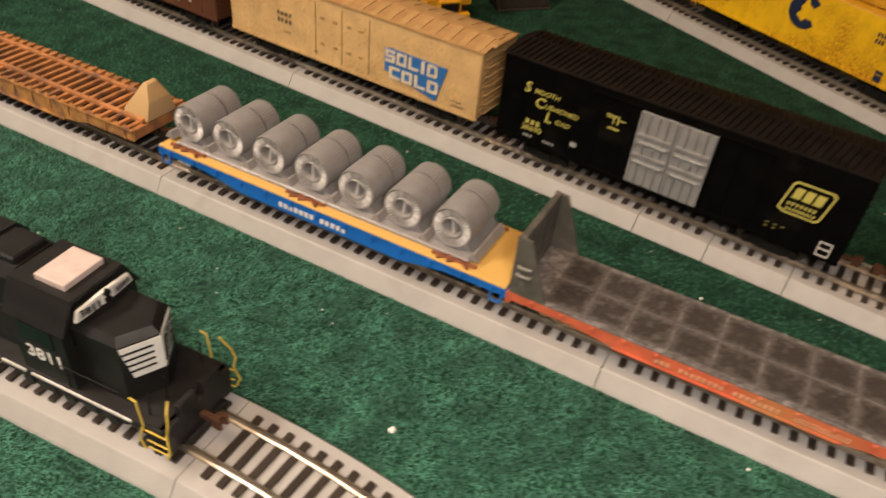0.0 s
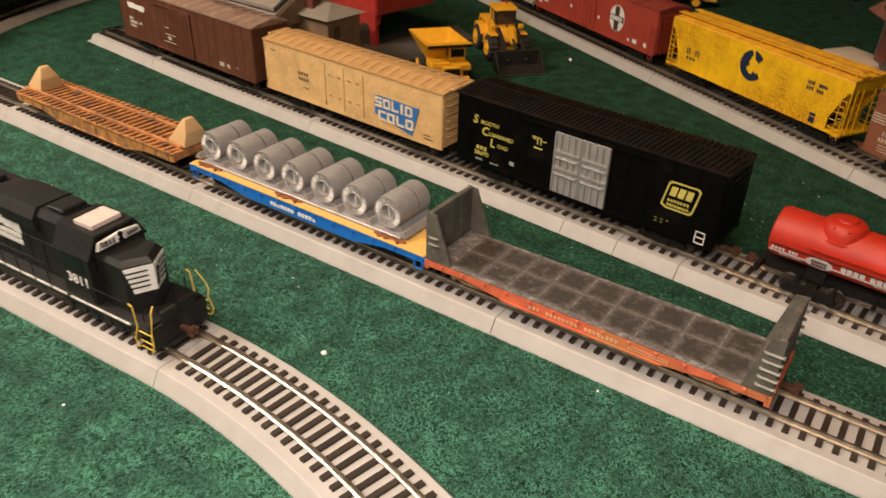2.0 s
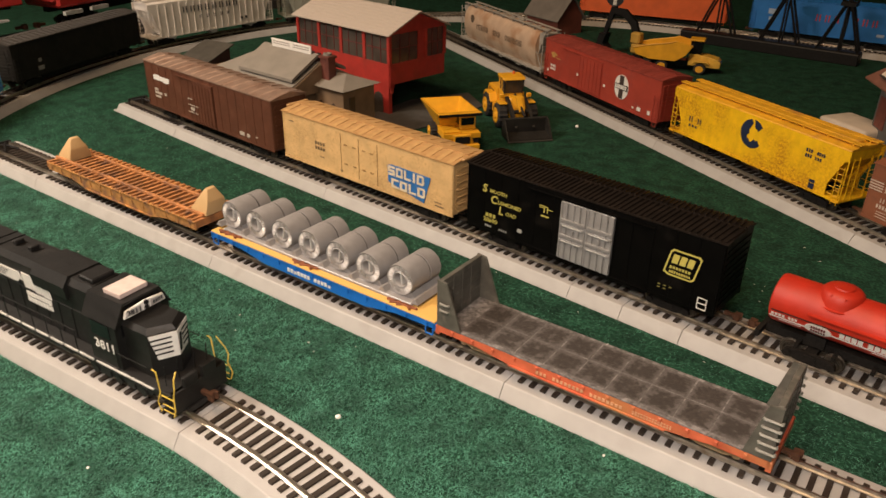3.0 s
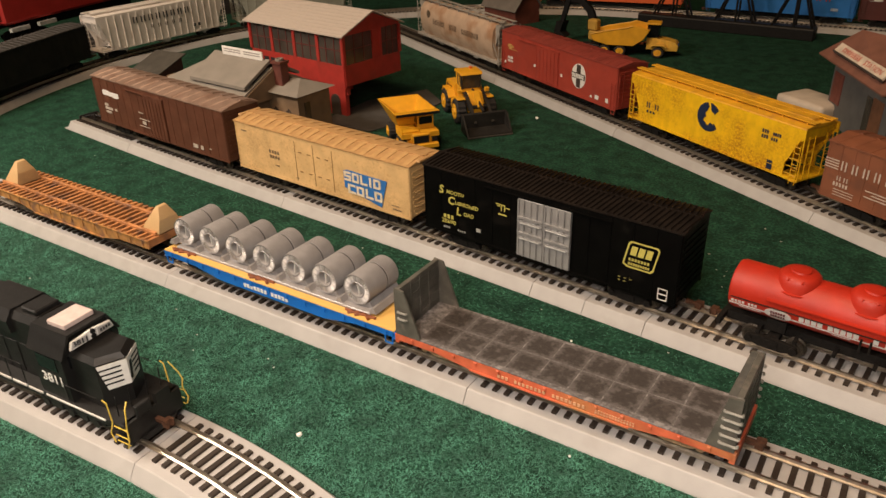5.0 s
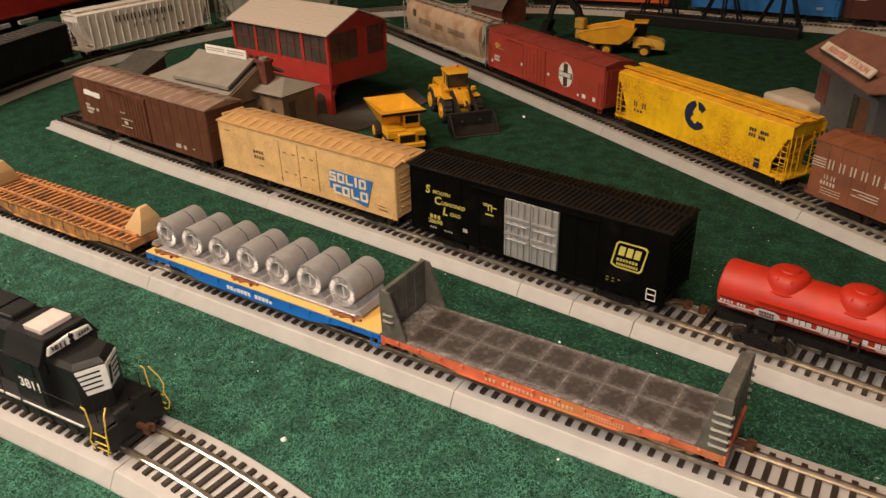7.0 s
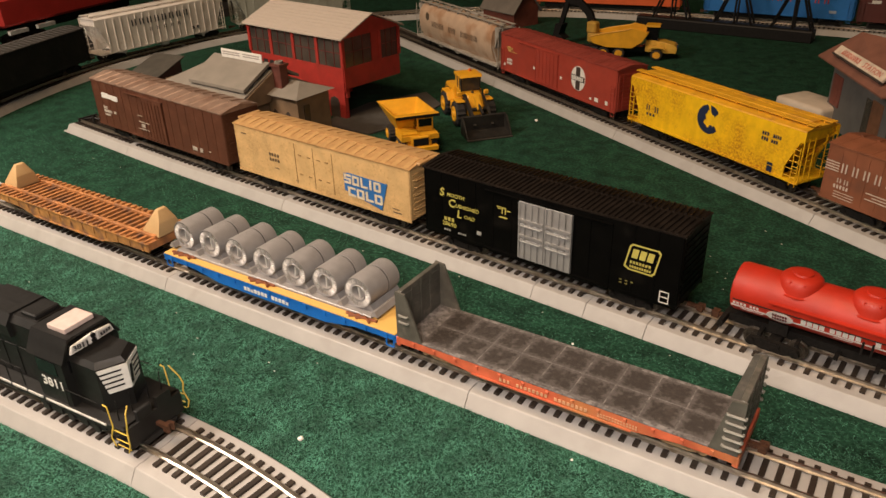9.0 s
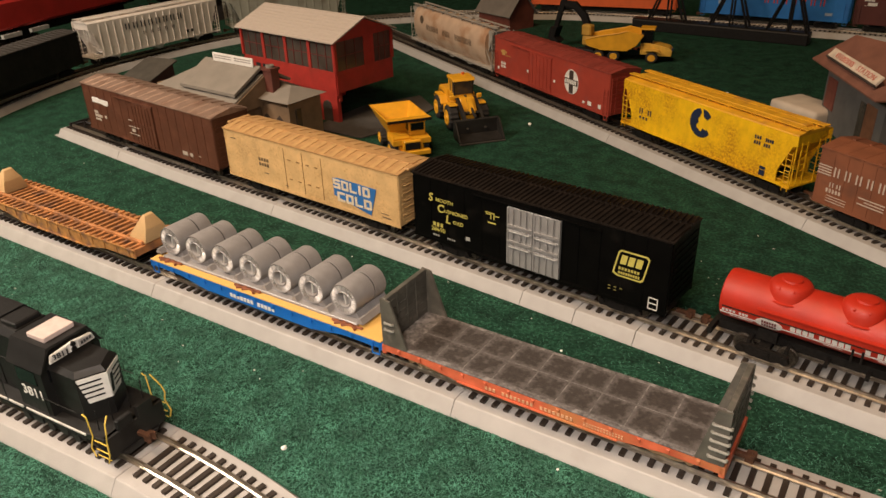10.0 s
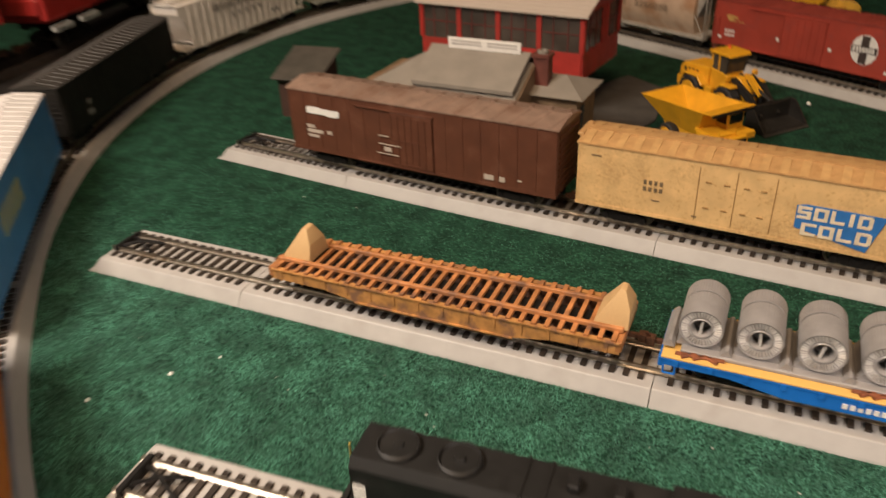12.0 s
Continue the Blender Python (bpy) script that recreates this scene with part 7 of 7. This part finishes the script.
    part("tilt_lever", prism(mesh(), [(0.018, 0.0340), (0.022, 0.0345), (0.038, 0.0230), (0.036, 0.0205)], -0.0025, 0.0025, "y"), y, t)
    part("tilt_cylinder", rod(mesh(), (0.010, 0, 0.0330), (0.048, 0, 0.0200), 0.0016, 8), dark, t)
    bk = prism(mesh(), [(0.046, 0.003), (0.046, 0.0185), (0.0475, 0.0200), (0.0485, 0.0185), (0.0480, 0.0045), (0.068, 0.0025), (0.068, 0.0010), (0.048, 0.0012)], -0.0235, 0.0235, "y")
    for s in (-1, 1):
        prism(bk, [(0.046, 0.002), (0.047, 0.0195), (0.053, 0.0185), (0.068, 0.0025)], s * 0.0232 - 0.0008, s * 0.0232 + 0.0008, "y")
    part("bucket", bk, dark, t, "dark steel bucket")
    part("cutting_edge", box(mesh(), 0.0665, 0.0700, -0.0238, 0.0238, 0.0006, 0.0016), mat("worn_edge_metal", (0.09, 0.08, 0.07), 0.45, metal=0.4), t, "worn metal cutting edge")
    for x in (-0.0275, 0.0145):
        for yy in (-0.0165, 0.0165):
            tyre_at(t, x, yy, 0.0132, 0.0104, y)


def articulated_truck():
    t = thing("articulated_truck", pose(0.0460, 0.7600, 0, 0, 0, 12) @ Matrix.Diagonal((0.92, 0.88, 0.78, 1)), "yellow articulated dump truck with a dark glazed cab", "toy truck", "yellow machines")
    y = mat("machine_yellow", CAT, 0.42)
    amber = mat("dull_machine_amber", (0.66, 0.38, 0.05), 0.45)
    dark = mat("dark_window", (0.006, 0.006, 0.007), 0.12)
    side = [(-0.056, 0.0360), (-0.050, 0.0250), (-0.030, 0.0190), (0.008, 0.0190), (0.022, 0.0300), (0.030, 0.0455), (0.022, 0.0500), (0.006, 0.0535), (-0.002, 0.0500), (-0.034, 0.0430)]
    bed = part("bed", prism(mesh(), [(-0.052, 0.0285), (-0.049, 0.0250), (-0.030, 0.0190), (0.008, 0.0190), (0.022, 0.0300), (0.030, 0.0455), (0.027, 0.0470), (0.018, 0.0310), (0.006, 0.0215), (-0.029, 0.0215), (-0.047, 0.0272)], -0.0205, 0.0205, "y"), y, t, "open yellow dump bed")
    for s in (-1, 1):
        part("bed_side", soften(prism(mesh(), side, s * 0.0215 - 0.0011, s * 0.0215 + 0.0011, "y"), 0.0006), y, bed)
        part("bed_rail", wire(mesh(), [(x, s * 0.0226, z) for x, z in ((-0.056, 0.0360), (-0.034, 0.0428), (-0.002, 0.0498), (0.006, 0.0532))], 0.0010), y, bed)
    part("rear_frame", box(mesh(), -0.044, 0.026, -0.008, 0.008, 0.010, 0.019), dark, t)
    part("joint", lathe(mesh(), [(0.010, 0.006), (0.022, 0.006)], (0.027, 0, 0), "z", 14), dark, t)
    part("bonnet", soften(prism(mesh(), [(0.040, 0.011), (0.040, 0.0310), (0.052, 0.0300), (0.068, 0.0255), (0.072, 0.0200), (0.071, 0.011)], -0.0125, 0.0125, "y"), 0.0012, 2), amber, t)
    part("grille", prism(mesh(), [(0.0685, 0.0240), (0.0725, 0.0200), (0.0718, 0.0145), (0.0700, 0.0145)], -0.0085, 0.0085, "y"), dark, t, "dark radiator grille")
    for s in (-1, 1):
        part("fender", soften(prism(mesh(), [(0.032, 0.0185), (0.036, 0.0225), (0.053, 0.0225), (0.057, 0.0180), (0.055, 0.0172), (0.052, 0.0205), (0.037, 0.0205), (0.034, 0.0175)], s * 0.0165 - 0.0045, s * 0.0165 + 0.0045, "y"), 0.0004), amber, t)
    c = part("cab", soften(box(mesh(), 0.026, 0.043, -0.0110, 0.0110, 0.012, 0.0320), 0.0006), amber, t)
    part("cab_roof", soften(box(mesh(), 0.024, 0.045, -0.0118, 0.0118, 0.0540, 0.0572), 0.0010, 2), y, c)
    for px in (0.0268, 0.0420):
        for s in (-1, 1):
            part("cab_post", box(mesh(), px - 0.0007, px + 0.0007, s * 0.0106 - 0.0007, s * 0.0106 + 0.0007, 0.0315, 0.0542), dark, c)
    part("window", box(mesh(), 0.0266, 0.0422, -0.0106, 0.0106, 0.032, 0.0540), dark, c, "dark cab glazing")
    for x in (-0.034, -0.011, 0.044):
        for yy in (-0.017, 0.017):
            tyre_at(t, x, yy, 0.0092, 0.0088, y)


def excavator():
    t = thing("excavator", pose(0.004, 0.772, 0, 0, 0, 172) @ Matrix.Scale(0.95, 4), "yellow excavator with a dark folded boom", "toy excavator", "yellow machines")
    y = mat("dull_machine_yellow", (0.48, 0.28, 0.05), 0.45, var=0.15, scale=90)
    for s in (-1, 1):
        part("crawler", soften(box(mesh(), -0.028, 0.028, s * 0.015 - 0.005, s * 0.015 + 0.005, 0, 0.0105), 0.003, 2), BLACK, t)
    part("house", soften(box(mesh(), -0.030, 0.018, -0.017, 0.017, 0.014, 0.028), 0.002), y, t)
    part("turntable", lathe(mesh(), [(0.0075, 0.011), (0.0142, 0.011)], (0, 0, 0), "z", 18), BLACK, t)
    c = part("cab", soften(box(mesh(), 0.004, 0.020, 0.004, 0.017, 0.028, 0.044), 0.002), y, t)
    part("window", box(mesh(), 0.0195, 0.0205, 0.0055, 0.0155, 0.030, 0.042), mat("dark_window", (0.006, 0.006, 0.007), 0.12), c)
    bm = prism(mesh(), [(0.006, 0.022), (0.022, 0.056), (0.042, 0.072), (0.064, 0.072), (0.064, 0.064), (0.046, 0.063), (0.031, 0.050), (0.016, 0.020)], -0.005, 0.001, "y")
    part("boom", bm, BLACK, t)
    bm = prism(mesh(), [(0.058, 0.074), (0.067, 0.073), (0.078, 0.032), (0.072, 0.030)], -0.0045, 0.0005, "y")
    part("stick", bm, BLACK, t)
    bm = prism(mesh(), [(0.068, 0.033), (0.080, 0.033), (0.084, 0.016), (0.073, 0.006), (0.064, 0.012), (0.073, 0.018)], -0.010, 0.007, "y")
    part("bucket", bm, BLACK, t)


# ---- the train on the far outer line ----
def outer_train():
    """A larger-gauge train on a black roadbed outside the loop."""
    line = Line([(-0.690, -0.45), (-0.705, -0.20), (-0.716, 0.05), (-0.722, 0.25), (-0.750, 0.42), (-0.785, 0.60), (-0.800, 0.85), (-0.770, 1.15)])
    bedm = thing("outer_track", Matrix.Identity(4), "dark outer track on black roadbed beside the loop", "model railway track", kind="structure")
    part("roadbed", sweep(mesh(), line, 0, line.length, [(-0.085, 0), (-0.075, 0.012), (0.075, 0.012), (0.085, 0)]), mat("black_roadbed", (0.014, 0.012, 0.011), 0.6, var=0.3, scale=200), bedm)
    for s in (-1, 1):
        c = s * 0.0155
        part("rail", sweep(mesh(), line, 0, line.length, [(c - 0.0012, 0.012), (c + 0.0012, 0.012), (c + 0.0012, 0.022), (c - 0.0012, 0.022)], 0.02), mat("dull_steel_rail", (0.16, 0.13, 0.11), 0.45, metal=0.8), bedm)
    scarlet = mat("scarlet_coach_paint", (0.34, 0.022, 0.018), 0.4, var=0.12, scale=50)
    creamy = mat("cream_window_band", (0.66, 0.50, 0.32), 0.5, var=0.08, scale=50)
    pane = mat("brown_coach_pane", (0.16, 0.075, 0.035), 0.2)
    chrome = mat("bright_metal", (0.85, 0.83, 0.80), 0.2, metal=0.6)
    big = Matrix.Scale(1.75, 4)

    def s_at(y):
        return line.s[min(range(len(line.p)), key=lambda i: abs(line.p[i].y - y))]

    t = thing("passenger_coach", line.stand(s_at(-0.008), 0.022, 0.24) @ big, "scarlet passenger coach with a cream window band", "model coach", "outer train")
    part("body", soften(box(mesh(), -0.150, 0.150, -0.019, 0.019, 0.027, 0.0575), 0.0008), scarlet, t)
    part("window_band", box(mesh(), -0.150, 0.150, -0.0186, 0.0186, 0.0575, 0.086), creamy, t)
    part("belt_rail", box(mesh(), -0.1505, 0.1505, -0.0196, 0.0196, 0.0565, 0.0582), creamy, t)
    for i in range(8):
        x = -0.138 + 0.0345 * i
        w = part("window", soften(box(mesh(), x, x + 0.022, -0.0192, -0.0180, 0.0605, 0.0820), 0.0004), pane, t)
        part("window_frame", box(mesh(), x + 0.0105, x + 0.0115, -0.0196, -0.0186, 0.0605, 0.0820), creamy, w)
    part("roof", prism(mesh(), [(-0.0205, 0.086), (-0.0150, 0.094), (0, 0.098), (0.0150, 0.094), (0.0205, 0.086)], -0.153, 0.153, "x"), mat("dark_coach_roof", (0.05, 0.04, 0.035), 0.6), t)
    part("number_panel", box(mesh(), 0.1240, 0.1330, -0.0193, -0.0188, 0.0405, 0.0515), mat("grey_panel", (0.16, 0.13, 0.11), 0.5), t)
    lettering("2", 0.0105, WHITE, t, 0.1258, -0.0194, 0.0420, bold=0.0002)
    part("oval_crest", prism(mesh(), [(0.080 + 0.0125 * math.cos(a), 0.0405 + 0.0055 * math.sin(a)) for a in (2 * math.pi * i / 20 for i in range(20))], -0.0195, -0.0189, "y"), mat("dark_number", (0.05, 0.015, 0.012), 0.5), t)
    for x in (-0.10, -0.03, 0.052, 0.125):
        part("step_board", box(mesh(), x - 0.010, x + 0.010, -0.0215, -0.0180, 0.0165, 0.0180), chrome, t, "bright metal step board")
    underframe(t, 0.150, 0.036, 0.027)
    for x in (-0.112, 0.112):
        part("bogie_bolster", box(mesh(), x - 0.006, x + 0.006, -0.012, 0.012, 0.008, 0.027), SOOT, t)
        bogie(t, x)
    couplers(t, 0.150)
    t = thing("tank_locomotive", line.stand(s_at(0.455), 0.022, 0.13) @ big, "red and green small locomotive with bright metal footplates", "model locomotive", "outer train")
    part("underbody", soften(box(mesh(), -0.090, 0.090, -0.020, 0.020, 0.020, 0.042), 0.002), scarlet, t)
    part("body", soften(box(mesh(), -0.078, 0.080, -0.0165, 0.0165, 0.042, 0.084), 0.003, 2), mat("bottle_green_paint", (0.03, 0.12, 0.045), 0.4, var=0.12, scale=50), t)
    part("bumper", soften(box(mesh(), -0.094, -0.088, -0.018, 0.018, 0.024, 0.036), 0.002), scarlet, t)
    for x in (-0.078, -0.050):
        part("footplate", box(mesh(), x - 0.009, x + 0.009, -0.0225, -0.0195, 0.0145, 0.0175), chrome, t, "bright metal footplate")
    underframe(t, 0.088, 0.036, 0.020)
    for x in (-0.055, 0.055):
        part("bogie_bolster", box(mesh(), x - 0.006, x + 0.006, -0.012, 0.012, 0.008, 0.020), SOOT, t)
        bogie(t, x)
    couplers(t, 0.091)
    box_car("dark_red_wagon", line.stand(s_at(0.82), 0.022, 0.14) @ big, "dark red closed wagon on the outer line", 0.18, mat("dark_wine_paint", (0.13, 0.02, 0.018), 0.5), mat("dark_wine_roof", (0.08, 0.02, 0.018), 0.6), 0.036, ribs=10, rib_pitch=0.012, z1=0.050, group="outer train", category="model wagon")


# ---- crumbs and carpet pile ----
def crumbs():
    white = mat("white_crumb", (0.85, 0.83, 0.78), 0.6, var=0.05)
    rnd = random.Random(11)
    spots = [(0.179, -0.065, 0.0017), (0.128, -0.030, 0.0005), (0.245, 0.070, 0.0008), (0.262, 0.078, 0.0009), (0.272, 0.071, 0.0008), (0.330, 0.073, 0.0009), (0.075, -0.042, 0.0005), (0.062, 0.440, 0.0022), (-0.225, -0.060, 0.0014), (-0.210, -0.040, 0.0009), (-0.262, 0.010, 0.0010), (-0.250, -0.090, 0.0012), (0.300, -0.010, 0.0008), (0.215, 0.650, 0.0018), (-0.01, -0.062, 0.0008), (0.11, -0.16, 0.0008)]
    for x, y, r in spots:
        bm = mesh()
        bmesh.ops.create_icosphere(bm, subdivisions=2, radius=r)
        for v in bm.verts:
            v.co = Vector((v.co.x * 0.9, v.co.y * 0.75, v.co.z * 0.65)) * rnd.uniform(0.85, 1.12)
        ob = part("crumb", bm, white, None, smooth=True, m=pose(x, y, r * 0.62, 0, 0, rnd.uniform(0, 180)))
        tagged(ob, "tiny white crumb lying on the green carpet", "crumb", "crumbs")


def carpet_pile():
    """Short fibres that stand and lie on the carpet round the front tracks, denser where the camera comes close. Their
    number and pale green put the brighter foreground light into colour.
    """
    rng = np.random.default_rng(5)
    n = 620000
    x = rng.uniform(-0.42, 0.60, n)
    y = rng.uniform(-0.24, 0.16, n)
    keep = rng.uniform(0, 1, n) < np.clip(1.0 - (y - 0.01) * 14.0, 0.08, 1)
    x, y = x[keep], y[keep]
    n = len(x)
    a = rng.uniform(0, 2 * np.pi, n)
    ln = rng.uniform(0.0010, 0.0028, n)
    hz = rng.uniform(0.0003, 0.0011, n)
    w = rng.uniform(0.00012, 0.00026, n)
    dx, dy = np.cos(a), np.sin(a)
    z0 = np.full(n, 0.0001)
    p0 = np.stack([x - dy * w, y + dx * w, z0], 1)
    p1 = np.stack([x + dy * w, y - dx * w, z0], 1)
    p2 = np.stack([x + dx * ln, y + dy * ln, hz], 1)
    verts = np.stack([p0, p1, p2], 1).reshape(-1, 3)
    me = bpy.data.meshes.new("carpet_pile")
    me.from_pydata(verts.tolist(), [], np.arange(3 * n).reshape(-1, 3).tolist())
    m = bpy.data.materials.new("green_fibre")
    m.use_nodes = True
    nd, lk = m.node_tree.nodes, m.node_tree.links
    geo = nd.new("ShaderNodeNewGeometry")
    rp = nd.new("ShaderNodeValToRGB")
    lk.new(geo.outputs["Random Per Island"], rp.inputs["Fac"])
    # paler than the carpet below, so the front looks more brightly lit
    rp.color_ramp.elements[0].color, rp.color_ramp.elements[1].color = (0.020, 0.098, 0.064, 1), (0.086, 0.262, 0.178, 1)
    tex = nd.new("ShaderNodeTexNoise")
    tex.inputs["Scale"].default_value, tex.inputs["Detail"].default_value, tex.inputs["Roughness"].default_value = 60.0, 6.0, 0.68
    lk.new(geo.outputs["Position"], tex.inputs["Vector"])
    tuft = nd.new("ShaderNodeValToRGB")
    tuft.color_ramp.elements[0].position, tuft.color_ramp.elements[0].color = 0.38, (0.45, 0.45, 0.45, 1)
    tuft.color_ramp.elements[1].position, tuft.color_ramp.elements[1].color = 0.64, (1.3, 1.3, 1.3, 1)
    lk.new(tex.outputs["Fac"], tuft.inputs["Fac"])
    mul = nd.new("ShaderNodeMix")
    mul.data_type, mul.blend_type = "RGBA", "MULTIPLY"
    mul.inputs["Factor"].default_value = 1.0
    lk.new(rp.outputs["Color"], mul.inputs["A"])
    lk.new(tuft.outputs["Color"], mul.inputs["B"])
    lk.new(mul.outputs["Result"], nd["Principled BSDF"].inputs["Base Color"])
    nd["Principled BSDF"].inputs["Roughness"].default_value = 0.9
    me.materials.append(m)
    tagged(new("carpet_pile", me), "short loose green fibres of the carpet", "carpet fibres", kind="stuff")


def lint():
    """Pale specks of lint scattered over the carpet."""
    rng = random.Random(21)
    bm = mesh()
    for i in range(110):
        x, y, r = rng.uniform(-0.30, 0.46), rng.uniform(-0.12, 0.30), rng.uniform(0.00022, 0.00055)
        if abs(y - 0.022) < 0.024 or abs(y - (0.158 - 0.105 * (x + 0.369) + 0.039)) < 0.026 or y < -0.06 + 0.05 * (x > 0.15):
            continue
        bmesh.ops.create_icosphere(bm, subdivisions=1, radius=r, matrix=Matrix.Translation((x, y, r * 0.7)) @ Matrix.Diagonal((1.6, 0.8, 0.6, 1)))
    tagged(part("lint", bm, mat("pale_lint", (0.55, 0.52, 0.46), 0.8), None), "pale specks of lint scattered over the carpet", "lint", kind="stuff")


# ---- build ----
locomotive()
tan_flatcar()
coil_car()
coil_load()
bulkhead_car()
brown_boxcar()
cream_reefer()
black_boxcar()
tank_car()
tan_hopper()
red_boxcar()
yellow_hopper()
lettered_boxcar()
white_hopper()
loop_cars()
lattice_frame()
signal_tower()
station()
platform_slab()
grey_station()
small_buildings()
dump_truck()
wheel_loader()
articulated_truck()
excavator()
outer_train()
crumbs()
lint()
track_bumper(A, 0.018)
track_bumper(Bl, 0.018)
track_bumper(Ll, 0.018)

# tracks last: many small pieces
track("front_siding", A, [0.107, 0.336, 0.573], "grey roadbed siding track with nickel rails and black ties", (0.0, 0.80))
track("second_siding", Bl, [0.121, 0.350, 0.590, 0.628, 0.668, 0.733], "grey roadbed siding track behind the first one", (0.0, 0.90))
track("locomotive_track", Ll, [0.093, 0.322, 0.540], "grey roadbed track that bends away under the locomotive", (0.0, 0.62))
track("rear_siding", Cl, [0.15, 0.38, 0.61, 0.84], "grey roadbed siding track along the hopper cars", (0.30, 1.05))
track("loop_track", Op, [0.2 * i for i in range(1, 13)], "grey roadbed loop track that curves round the layout")
carpet_pile()
